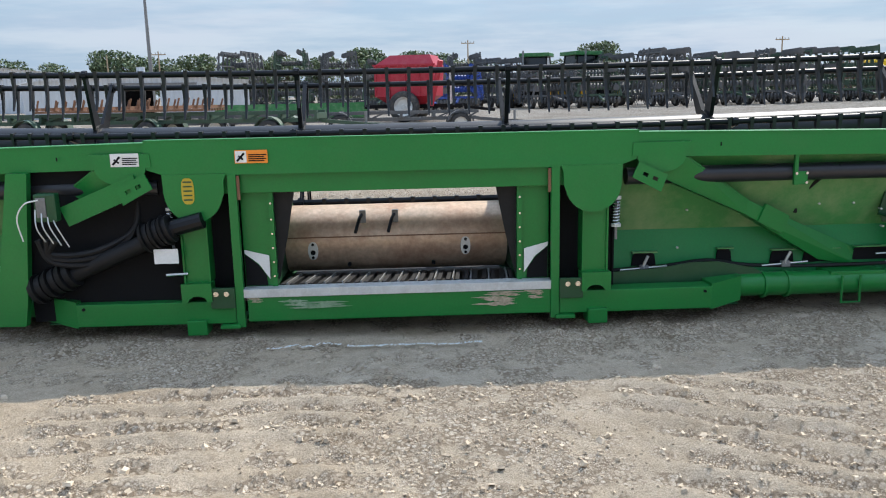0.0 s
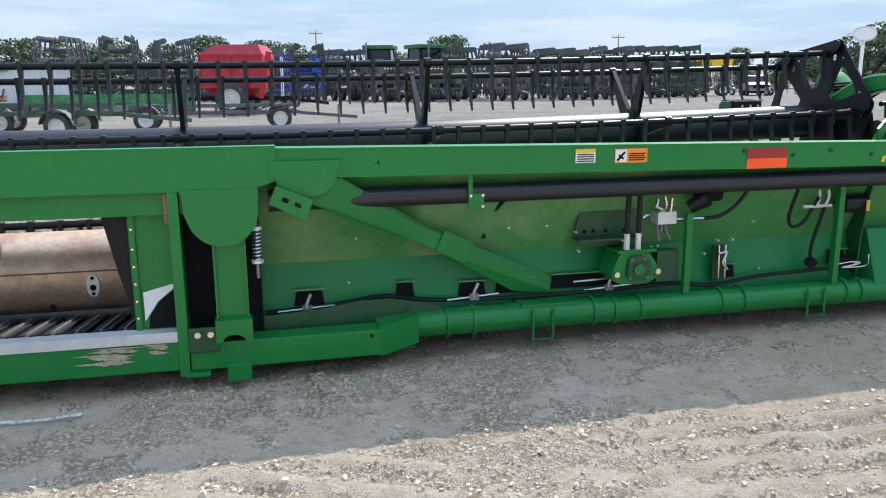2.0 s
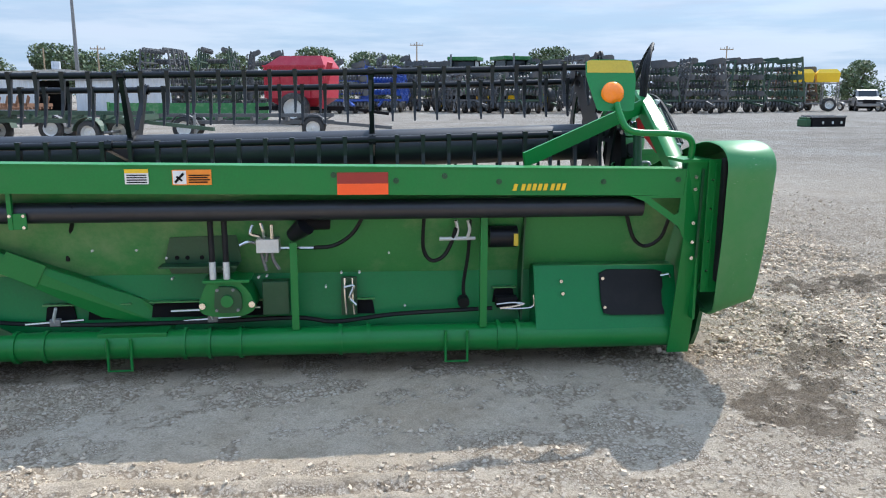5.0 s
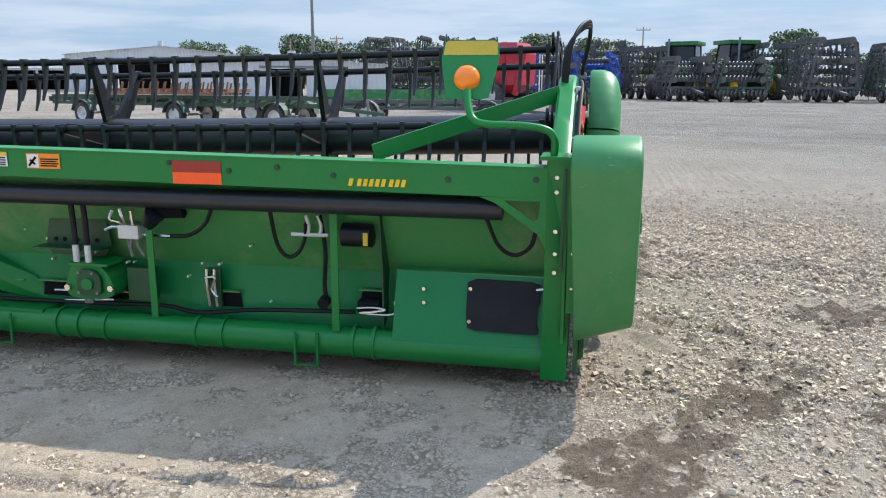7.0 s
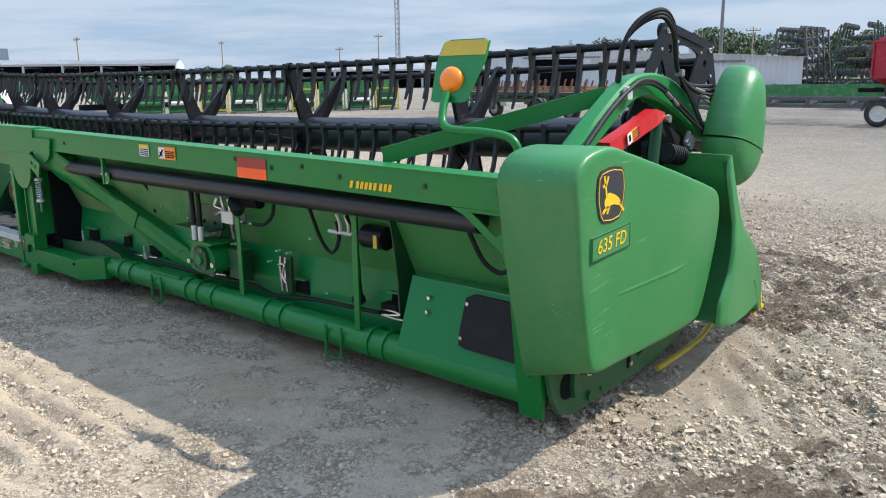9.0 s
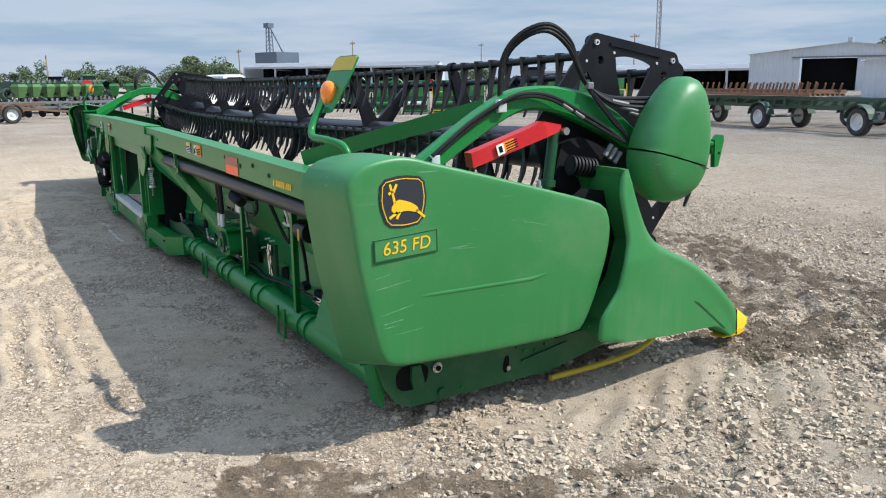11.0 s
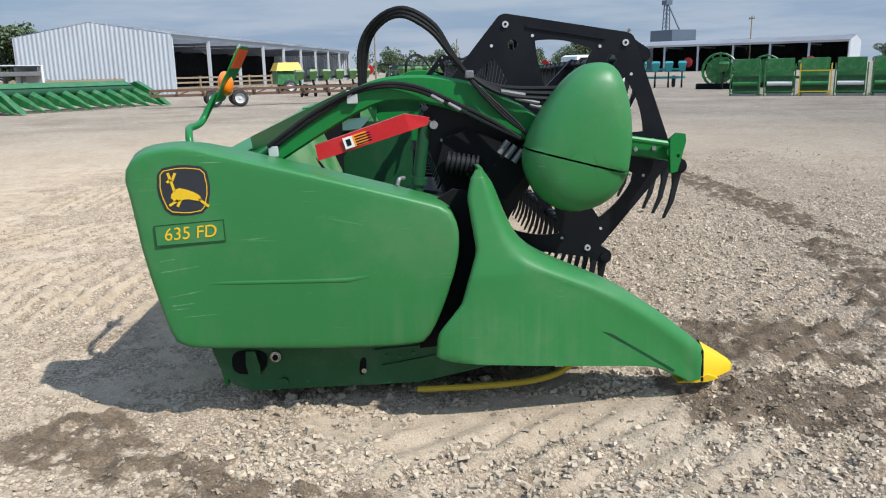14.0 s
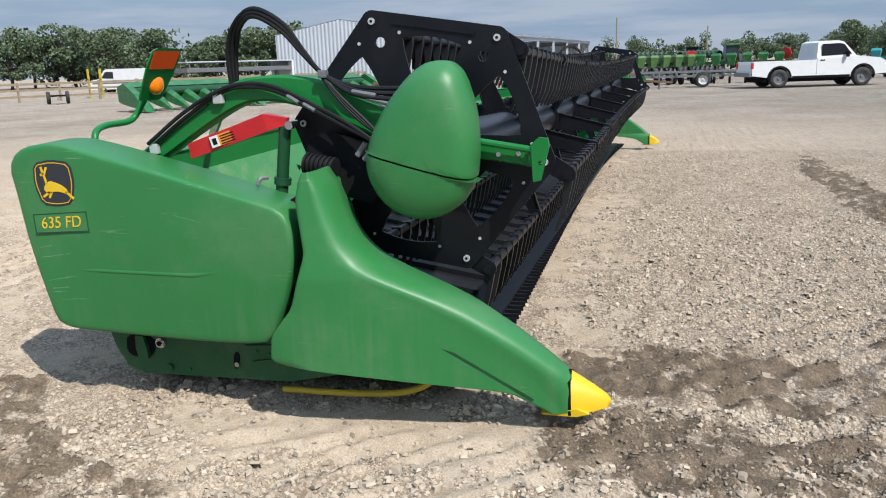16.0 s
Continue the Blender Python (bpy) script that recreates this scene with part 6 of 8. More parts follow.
        bmesh.ops.dissolve_degenerate(bm, dist=1e-5, edges=bm.edges[:])
        ob = part("drive_cover" if sign > 0 else "lower_half", bm, GREEN_PLASTIC, header if sign > 0 else cover, "egg-shaped green plastic drive cover" if sign > 0 else "", smooth=50, **F)
        cover = cover or ob
    part("front_bracket", prism(B(), [(2.06, 0.955), (2.055, 1.10), (2.085, 1.125), (2.12, 1.12), (2.125, 1.09), (2.09, 0.96)], "x", 5.345, 5.372, holes=([(2.083, 1.02), (2.097, 1.02), (2.097, 1.035), (2.083, 1.035)],)), GREEN, header, **F)
    part("front_tube", tube(B(), (5.30, 2.07, 1.045), (5.365, 2.07, 1.045), 0.026, 14), GREEN, header, smooth=40, **F)
    part("adjuster_rod", tube(B(), (5.355, 1.85, 1.115), (5.355, 2.07, 1.075), 0.014, 10), GREEN, header, **F)
    for y in (1.92, 2.0):
        part("bolt", tube(B(), (5.318, y, 1.06), (5.33, y, 1.06), 0.010, 8), CHROME, header, **F)
    part("drive_case", prism(B(), [(1.10, 1.14), (1.20, 1.17), (1.40, 1.10), (1.46, 0.98), (1.36, 0.86), (1.22, 0.90), (1.12, 0.88), (1.06, 1.0)], "x", 5.255, 5.285), DARK, header, "black reel drive case", **F)
    bellows = part("drive_bellows", tube(B(), (5.34, 1.10, 1.045), (5.35, 1.235, 1.02), 0.036, 14), RUBBER, header, smooth=40, **F)
    for k in range(7):
        y = 1.105 + 0.02 * k
        part("bellows_fold", tube(B(), (5.34 + 0.0015 * k, y, 1.044 - 0.0037 * k), (5.341 + 0.0015 * k, y + 0.010, 1.042 - 0.0037 * k), 0.047, 14), RUBBER, bellows, smooth=40, **F)
    for k in range(3):
        part("motor_port", tube(B(), (5.33, 1.33 + 0.03 * k, 1.07 - 0.02 * k), (5.33, 1.37 + 0.03 * k, 1.12 - 0.02 * k), 0.013, 8), GREY, header, **F)

    # rear marker: leaning plate with an amber lamp on a bent stalk
    lean = lambda z: 0.07 + (z - 1.33) * 0.56
    bm = prism(B(), rounded([(4.875, 1.325), (5.05, 1.325), (5.06, 1.36), (5.085, 1.49), (5.075, 1.572), (4.845, 1.572), (4.835, 1.49), (4.865, 1.36)], 0.14, 1), "y", 0.0, 0.008)
    OUT[0] = 0.0
    marker = part("marker_plate", bm, GREEN, header, "green marker plate with a yellow band", **F)
    bm = prism(B(), [(4.843, 1.508), (5.077, 1.508), (5.072, 1.560), (5.06, 1.568), (4.858, 1.568), (4.848, 1.560)], "y", -0.002, 0.0)
    band_ob = part("yellow_band", bm, YELLOW_DULL, marker, **F)
    bm = prism(B(), [(4.862, 1.475), (5.06, 1.475), (5.068, 1.558), (4.854, 1.558)], "y", 0.0085, 0.011)
    red_ob = part("red_reflector", bm, ORANGE_RED, marker, "bright red reflective face", **F)
    for ob in (marker, band_ob, red_ob):
        for v in ob.data.vertices:
            v.co.y += lean(v.co.z)
    lamp = B()
    bmesh.ops.create_uvsphere(lamp, u_segments=20, v_segments=12, radius=0.057, matrix=pose(4.955, 0.112, 1.405) @ Matrix.Diagonal((1, 0.62, 1, 1)))
    part("amber_lamp", lamp, AMBER, marker, "round amber lamp", smooth=180, **F)
    part("stalk", pipe(B(), [(5.335, 0.03, 1.10), (5.335, 0.02, 1.165), (5.30, 0.01, 1.205), (5.20, -0.01, 1.222), (5.06, -0.01, 1.226), (5.0, 0.0, 1.245), (4.975, 0.03, 1.30), (4.965, 0.07, 1.36)], 0.016, 10), GREEN, marker, "bent green tube stalk", smooth=50, **F)

# long pale scratches near the rear edge of the near shield
def scratch(y0, z0, y1, z1, w):
    """A thin ragged scrape that lies on the flank."""
    r = random.Random(int(z0 * 1000))
    bm, rows = B(), []
    for k in range(13):
        u = k / 12
        y, z = y0 + (y1 - y0) * u, z0 + (z1 - z0) * u + 0.0012 * (r.random() - 0.5)
        h = w * (0.25 + 0.75 * r.random()) * min(1.0, 5 * u + 0.15, 5 * (1 - u) + 0.15) / 2
        row = []
        for e in (-h, h):
            hit = flank.ray_cast(Vector((6.2, y, z + e)), Vector((-1, 0, 0)))[0]
            row.append(bm.verts.new((hit.x + 0.0007, y, z + e)))
        rows.append(row)
    for a, b in zip(rows, rows[1:]):
        bm.faces.new((a[0], b[0], b[1], a[1]))
    ob = new("scratch", link_mesh("scratch", bm, SCRATCH))
    ob.parent = near_shell


flank = BVHTree.FromPolygons([v.co.copy() for v in near_shell.data.vertices], [p.vertices[:] for p in near_shell.data.polygons])
for y0, z0, y1, z1, w in ((-0.055, 0.742, 0.020, 0.756, 0.004), (-0.050, 0.700, 0.105, 0.722, 0.006), (-0.030, 0.596, 0.115, 0.622, 0.005), (-0.026, 0.560, 0.075, 0.570, 0.006), (-0.018, 0.545, 0.05, 0.549, 0.004), (0.02, 0.512, 0.16, 0.520, 0.003),
                          (0.30, 0.820, 0.42, 0.815, 0.003), (-0.06, 0.880, -0.03, 0.884, 0.003), (0.62, 0.900, 0.76, 0.868, 0.003)):
    scratch(y0, z0, y1, z1, w)

# badge and model number on the near shield
badge_loop = rounded([(-0.012, 1.105), (0.075, 1.118), (0.165, 1.105), (0.175, 1.02), (0.150, 0.935), (0.082, 0.925), (0.005, 0.935), (-0.022, 1.02)], 0.2, 1)
badge = part("badge", prism(B(), badge_loop, "x", 5.645, 5.6705), BADGE, header, "dark rounded badge with a yellow emblem, drawn as plain shapes")
part("badge_rim", prism(B(), inset(badge_loop, -0.004), "x", 5.645, 5.6695, holes=(badge_loop,)), BADGE, badge)
part("badge_rim", prism(B(), inset(badge_loop, 0.006), "x", 5.6706, 5.6715, holes=(inset(badge_loop, 0.0095),)), YELLOW, badge)
part("emblem", prism(B(), rounded([(0.02, 1.00), (0.05, 1.035), (0.10, 1.02), (0.135, 1.0), (0.14, 0.975), (0.08, 0.99), (0.04, 0.975)], 0.22, 1), "x", 5.6706, 5.6725), YELLOW, badge)
for a, b in (((0.04, 1.02), (0.03, 1.065)), ((0.03, 1.065), (0.015, 1.055)), ((0.035, 1.06), (0.05, 1.09)), ((0.03, 1.06), (0.022, 1.092)), ((0.05, 0.985), (0.015, 0.965)), ((0.13, 0.985), (0.165, 0.955)), ((0.06, 0.985), (0.045, 0.960))):
    part("emblem_bar", bar(B(), (5.6715, *a), (5.6715, *b), 0.002, 0.010, (0, 0.7, 0.7)), YELLOW, badge)
plate = part("model_frame", prism(B(), [(-0.045, 0.805), (0.225, 0.815), (0.225, 0.902), (-0.045, 0.890)], "x", 5.64, 5.6655), GREEN_PLASTIC, header, "model number plate")
part("frame_line", prism(B(), [(-0.045, 0.805), (0.225, 0.815), (0.225, 0.902), (-0.045, 0.890)], "x", 5.6656, 5.6664, holes=([(-0.041, 0.810), (0.221, 0.819), (0.221, 0.898), (-0.041, 0.886)],)), GREEN_DARK, plate)
whole = text_mesh("635 FD", 0.070, 0.0006)
end_x = max(v.co.x for v in whole.verts)
whole.free()
for word in ("635", "FD"):
    bm = text_mesh(word, 0.070, 0.0006)
    shift = 0.0 if word == "635" else end_x - max(v.co.x for v in bm.verts)
    for v in bm.verts:
        x, y, z = v.co
        x += shift
        v.co = (5.6668 + z, -0.012 + x * 0.98, 0.828 + y + 0.037 * x)
    part("lettering", bm, YELLOW, plate, "yellow lettering " + word)
badge.location = (0.0225, -0.004, -0.006)
plate.location = (0.0300, -0.013, -0.006)

# ---- the pickup reel ----
X0, X1 = 2 * XC - 5.265, 5.265
HUB_Y, HUB_Z = REEL_Y + 0.086, REEL_Z - 0.053       # the bats turn about this line, off the end plates' middle
SAG[0] = 0.078
BAYS = [X0 + (X1 - X0) * k / 16 for k in range(17)]
part("reel_tube", pipe(B(), [(x, HUB_Y, HUB_Z) for x in BAYS], 0.122, 32, 0), BLACK_TUBE, header, "glossy black reel tube", smooth=40)


def sector_hole(a0, a1, r0, r1):
    p = arc(REEL_Y, REEL_Z, r1, a0, a1, 10) + arc(REEL_Y, REEL_Z, r0, a1 - 6, a0 + 6, 5)
    return rounded(p, 0.25, 1)


angles = [109.6, 49.6, -10.4, -70.4, -130.4, 169.6]
outline = []
for a in (169.6, 109.6, 49.6, -10.4, -70.4, -130.4):
    outline += arc(REEL_Y + (REEL_R - 0.0) * math.cos(radians(a)), REEL_Z + REEL_R * math.sin(radians(a)), 0.045, a + 30, a - 30, 4)
holes = [sector_hole(a + 12, a + 48, 0.20, 0.43) for a in angles]
holes += [arc(REEL_Y + 0.44 * math.cos(radians(a)), REEL_Z + 0.44 * math.sin(radians(a)), 0.022, 0, 330, 9) for a in angles[:2]]
for x in (X1 - 0.006, X0 - 0.006):
    disc = part("reel_end_plate", prism(B(), outline, "x", x, x + 0.012, holes=holes), BLACK, header, "black cut-out reel end plate")
    for k, a in enumerate(angles):
        y, z = BOLTS[k]
        part("pivot_bolt", tube(B(), (x - 0.012, y, z), (x + 0.022, y, z), 0.014, 14), GALV, disc, "bright pivot bolt")
        part("bolt_socket", tube(B(), (x + 0.0222, y, z), (x + 0.0236, y, z), 0.006, 10), DARK, disc)
        part("crank", prism(B(), arc(y, z, 0.04, 60, 240, 8) + arc(BATS[k][0], BATS[k][1], 0.035, 240, 420, 8), "x", x - 0.028, x - 0.016), BLACK, disc)
        b1, b2 = BOLTS[k], BOLTS[(k + 1) % 6]
        for u in (0.22, 0.8):
            part("plate_rivet", tube(B(), (x - 0.002, b1[0] + (b2[0] - b1[0]) * u * 0.97 + 0.03 * (REEL_Y - b1[0]), b1[1] + (b2[1] - b1[1]) * u + 0.06 * (REEL_Z - b1[1])), (x + 0.016, b1[0] + (b2[0] - b1[0]) * u * 0.97 + 0.03 * (REEL_Y - b1[0]), b1[1] + (b2[1] - b1[1]) * u + 0.06 * (REEL_Z - b1[1])), 0.007, 8), GALV, disc)
    part("edge_channel", bar(B(), (x + 0.014, BOLTS[0][0] + 0.09, BOLTS[0][1] - 0.01), (x + 0.014, BOLTS[1][0] - 0.09, BOLTS[1][1] + 0.022), 0.012, 0.012), BLACK, disc)

for x in (-3.78, -2.27, -0.77, 0.73, 2.26, 3.80):
    hub = part("spider_hub", tube(B(), (x - 0.02, HUB_Y, HUB_Z), (x + 0.02, HUB_Y, HUB_Z), 0.150, 24), BLACK, header, "black reel spider", smooth=40)
    for k in range(6):
        y, z = BATS[k]
        d = Vector((0, y - HUB_Y, z - HUB_Z)).normalized()
        s = Vector((0, -d.z, d.y))
        c = Vector((x, HUB_Y, HUB_Z))
        q = [c + d * 0.13 + s * 0.065, c + d * 0.13 - s * 0.065, c + d * 0.555 - s * 0.028, c + d * 0.555 + s * 0.028]
        part("spider_arm", prism(B(), [(p.y, p.z) for p in q], "x", x - 0.005, x + 0.005), BLACK, hub)
        rim = [c + d * 0.14 + s * 0.062, c + d * 0.54 + s * 0.027]
        part("arm_flange", bar(B(), rim[0], rim[1], 0.03, 0.006, (0, s.y, s.z)), BLACK, hub)
        part("spider_clip", tube(B(), (x - 0.02, y, z), (x + 0.02, y, z), 0.034, 10), BLACK, hub)
    for k in (0, 3):
        part("hub_bolt", tube(B(), (x - 0.03, HUB_Y + 0.09, HUB_Z + 0.1 - 0.05 * k), (x + 0.03, HUB_Y + 0.09, HUB_Z + 0.1 - 0.05 * k), 0.01, 8), CHROME, hub)


def tine_bm(at=(0, 0, 0)):
    """A curved plastic tine, wide at its clamp."""
    bm = B()
    rows = []
    for y, z, w, t in ((0.0, 0.026, 0.014, 0.024), (0.0, -0.03, 0.012, 0.020), (-0.004, -0.09, 0.010, 0.012), (-0.020, -0.17, 0.010, 0.010), (-0.052, -0.245, 0.006, 0.006)):
        rows.append([(at[0] + a * w, at[1] + y + b * t, at[2] + z) for a, b in ((-1, -1), (1, -1), (1, 1), (-1, 1))])
    return loft(bm, rows)


tine_proto = link_mesh("tine", tine_bm(), TINE)
for k, (y, z) in enumerate(BATS):
    bat = part("reel_bat", pipe(B(), [(min(max(x, X0 + 0.03), X1 - 0.01), y, z) for x in BAYS], 0.021, 12, 0), BLACK, header, "black reel bat", smooth=40)
    far = B()
    count = 66
    for i in range(count):
        x = X1 - 0.06 - 0.157 * i
        if i < 50:
            t = new("tine", tine_proto)
            t.location = settle((x, y, z - SAG[0] * (1 - ((x - XC) / 5.3) ** 2)))
            t.parent = bat
        else:
            for q in (tine_bm((x, y, z)),):
                m2 = bpy.data.meshes.new("tmp")
                q.to_mesh(m2)
                q.free()
                far.from_mesh(m2)
                bpy.data.meshes.remove(m2)
    tagged(part("tine_comb", far, TINE, bat, "far run of black tines"), kind="stuff")
STANCE[0], SAG[0] = False, 0.0


def far_wing(x):
    """The wing beyond the middle is shorter than the near one, and stands swung forward a little."""
    return min(max((x + 2.2) / 3.0, -1.0), 0.0) * -0.8, 0.0045 * max(0.0, 1.8 - x) ** 2


for ob in header.children_recursive:
    if ob.type == "MESH" and ob.data.users > 1:
        dx, dy = far_wing(ob.location.x)
        ob.location.x, ob.location.y = ob.location.x + dx, ob.location.y + dy
    elif ob.type == "MESH":
        for v in ob.data.vertices:
            dx, dy = far_wing(v.co.x)
            v.co.x, v.co.y = v.co.x + dx, v.co.y + dy

# ---- the yard round it: machines, sheds, vehicles ----
SHANKS = {}


def shank(kind, mat):
    """One spring shank; alike ones share a mesh."""
    if (kind, mat.name) not in SHANKS:
        pts = [(0, 0, 0), (0, 0.3, -0.05), (0, 0.4, -0.45), (0, 0.1, -0.8)] if kind == 0 else [(0, 0, 0), (kind * 0.3, 0.06, 0.1), (kind * 0.45, 0.05, -0.25), (kind * 0.25, 0, -0.5)]
        SHANKS[kind, mat.name] = link_mesh("shank", pipe(B(), pts, 0.037, 5, 2), mat)
    return SHANKS[kind, mat.name]


GANGS = {}


def gang(wide, r, mat):
    """A row of discs on one axle; alike rows share a mesh."""
    key = (round(wide, 1), r, mat.name)
    if key not in GANGS:
        bm = bar(B(), (-wide / 2, 0, 0), (wide / 2, 0, 0), 0.07, 0.07)
        for k in range(int(wide / 0.27) + 1):
            x = -wide / 2 + 0.27 * k
            tube(bm, (x - 0.012, 0.02, 0), (x + 0.05, -0.02, 0), r, 9, r * 0.8)
        GANGS[key] = link_mesh("disc_gang", bm, mat)
    return GANGS[key]


def folded_cultivator(at, rz, mat, high=4.4, label="", seed=0, wide=3.4):
    """A tillage machine with its wings folded upright: rows of discs and spring shanks on a tube frame."""
    r = random.Random(seed)
    c = thing("folded_cultivator", label, "cultivator", "folded machines along the yard", at, rz)
    for x in (-1.5, -0.5, 0.5, 1.5):
        part("frame_rail", bar(B(), (x, -2.0, 0.95), (x, 2.0, 0.95), 0.15, 0.15), mat, c)
    for y in (-1.9, -0.6, 0.7, 1.9):
        part("frame_bar", bar(B(), (-wide / 2, y, 1.0), (wide / 2, y, 1.0), 0.14, 0.14), mat, c)
        ob = new("disc_gang", gang(wide, 0.27, FAR_GREY))
        ob.parent, ob.location = c, (0, y, 0.62)
    part("drawbar", bar(B(), (0, -2.0, 0.9), (0, -4.4, 0.6), 0.16, 0.16), mat, c)
    shade = FAR_GREY if seed % 2 else mat
    levels = [1.45 + (high - 1.9) * k / 4 for k in range(5)]
    for s in (-1, 1):
        for k in range(5):
            y = -2.0 + k
            part("wing_post", bar(B(), (s * wide / 2, y, 0.9), (s * (wide / 2 - 0.5), y, high - 0.5 * r.random()), 0.13, 0.13, (0, 1, 0)), mat, c)
        for z in levels:
            part("wing_bar", bar(B(), (s * (wide / 2 - 0.12 * z), -2.1, z), (s * (wide / 2 - 0.12 * z), 2.1, z), 0.12, 0.12), mat, c)
        for z in levels[::2]:
            ob = new("disc_gang", gang(4.2, 0.24, shade))
            ob.parent = c
            ob.matrix_local = pose(s * (wide / 2 - 0.12 * z - 0.2), 0, z + 0.1, 0, 0, 90)
        for k in range(22):
            y, z = -2.0 + 4.0 * r.random(), 1.2 + (high - 1.6) * r.random()
            ob = new("shank", shank(s, shade))
            ob.parent, ob.location = c, (s * (wide / 2 - 0.12 * z), y, z)
    for k, z in enumerate(levels[:4]):                 # inner wing sections folded over the middle
        y = (-1.5, 0.9, -0.4, 1.4)[k]
        part("section_bar", bar(B(), (-wide / 2 + 0.3, y, z), (wide / 2 - 0.3, y, z + 0.1 * r.uniform(-1, 1)), 0.12, 0.12), mat, c)
        ob = new("disc_gang", gang(wide - 0.7, 0.25, FAR_GREY if k % 2 else shade))
        ob.parent, ob.location = c, (0, y, z + 0.18)
    for k in range(10):
        ob = new("shank", shank(0, FAR_GREY))
        ob.parent, ob.location = c, (-wide / 2 + wide * r.random(), -1.9 + 3.8 * r.random(), 0.95)
    for x in (-1.4, -0.6, 0.6, 1.4):
        wheel(c, (x, -1.2, 0.46), 0.46, 0.30, rim=FAR_RIM, axis="x", seg=16)
    return c


MIX = [(FAR_DARK, "dark green"), (FAR_GREY, "dark grey"), (BLUE, "blue"), (BROWN, "rusty brown")]
for i, (x, y, h, m, rz) in enumerate(((11.7, 59.5, 3.4, 1, 12), (15.6, 58.0, 3.3, 0, -6), (21.2, 58.7, 4.6, 1, 8), (26.1, 58.0, 4.1, 0, 2), (30.5, 58.5, 4.4, 1, -9), (35.0, 62.0, 4.6, 0, 5), (39.5, 63.5, 4.7, 0, -4),
                                      (2.0, 58.5, 4.0, 2, 10), (5.2, 62.5, 3.8, 2, -8), (9.0, 66.5, 4.4, 1, 20), (-5.4, 70.6, 5.4, 1, 15), (-9.6, 70.2, 5.6, 0, 0), (-14.1, 69.5, 5.5, 1, -10), (44.0, 69.5, 4.2, 3, 6), (6.2, 70, 5, 1, 3),
                                      (19.0, 66.0, 4.6, 0, 7), (24.0, 66.5, 4.7, 1, -5), (28.6, 66.5, 4.6, 1, 4), (33.0, 67.5, 4.5, 0, 12), (-1.2, 68.0, 4.6, 0, -6), (2.4, 67.0, 4.5, 1, 6))):
    folded_cultivator((x, y, 0), rz, MIX[m][0], h, "folded %s field cultivator with wings upright, on gravel" % MIX[m][1], i)


def header_trailer(at, rz, length, mat, label, wheels, height=0.75):
    t = thing("header_trailer", label, "trailer", "header trailers", at, rz)
    bm = B()
    for z in (height, height - 0.22):
        bar(bm, (-length / 2, -0.35, z), (length / 2, -0.35, z), 0.10, 0.10)
        bar(bm, (-length / 2, 0.35, z), (length / 2, 0.35, z), 0.10, 0.10)
    for k in range(int(length / 1.1) + 1):
        x = -length / 2 + 1.1 * k
        bar(bm, (x, -0.5, height - 0.1), (x, 0.5, height - 0.1), 0.08, 0.16)
        bar(bm, (x, -0.35, height - 0.22), (min(x + 0.55, length / 2), -0.35, height), 0.05, 0.05, (0, 1, 0))
    part("rail_frame", bm, mat, t)
    bm = bar(B(), (length / 2, 0, height - 0.25), (length / 2 + 1.9, 0, height - 0.42), 0.10, 0.10)
    part("drawbar", bm, mat, t)
    part("jack", tube(B(), (length / 2 + 1.3, 0.1, 0.02), (length / 2 + 1.3, 0.1, height), 0.04, 8), GREY, t)
    for x in wheels:
        for s in (-1, 1):
            wheel(t, (x, s * 0.75, 0.36), 0.36, 0.22, axis="y", seg=20)
            f = B()
            loft(f, [[(x + 0.45 * math.cos(radians(a)), s * 0.75 + o, 0.36 + 0.45 * math.sin(radians(a))) for o in (-0.14, 0.14)] for a in range(10, 171, 20)], cap=False, closed=False)
            bmesh.ops.solidify(f, geom=f.faces[:], thickness=0.02)
            part("fender", f, mat, t)
        part("axle", tube(B(), (x, -0.75, 0.36), (x, 0.75, 0.36), 0.04, 8), GREY, t)
    return t


header_trailer((-3.6, 22.6, 0), 1, 12.5, FAR_GREY, "long dark grey header trailer on fendered wheels", (-2.4, 1.6, 5.6))
header_trailer((-7.6, 20.2, 0), -14, 11, FAR_DARK, "long green header trailer carrying rusty implement frames", (-3.6, 0.4, 4.2), 0.9)
header_trailer((-28.0, -4.2, 0), 107, 12, BROWN, "long dark flatbed header trailer with tandem wheels", (-3.4, -2.3, 4.5))
header_trailer((-33.0, 3.2, 0), 92, 8, GREY, "dark header trailer parked behind the pickup", (1.6,))


def rusty_frame(at, rz):
    c = thing("harrow", "rusty brown harrow frame lying on a trailer", "harrow", at=at, rz=rz)
    bm = B()
    for k in range(8):
        bar(bm, (-2.8, -0.6 + 0.17 * k, 0.06), (2.8, -0.6 + 0.17 * k, 0.06), 0.06, 0.06)
    for k in range(19):
        bar(bm, (-2.8 + 0.31 * k, -0.65, 0.15), (-2.8 + 0.31 * k, 0.65, 0.15), 0.05, 0.09)
        tube(bm, (-2.8 + 0.31 * k, -0.5, 0.1), (-2.7 + 0.31 * k, -0.5, 0.42), 0.03, 5)
        tube(bm, (-2.8 + 0.31 * k, 0.4, 0.1), (-2.7 + 0.31 * k, 0.4, 0.38), 0.03, 5)
    part("frame", bm, RUST, c)
    return c


rusty_frame((-8.2, 20.4, 0.955), -14)


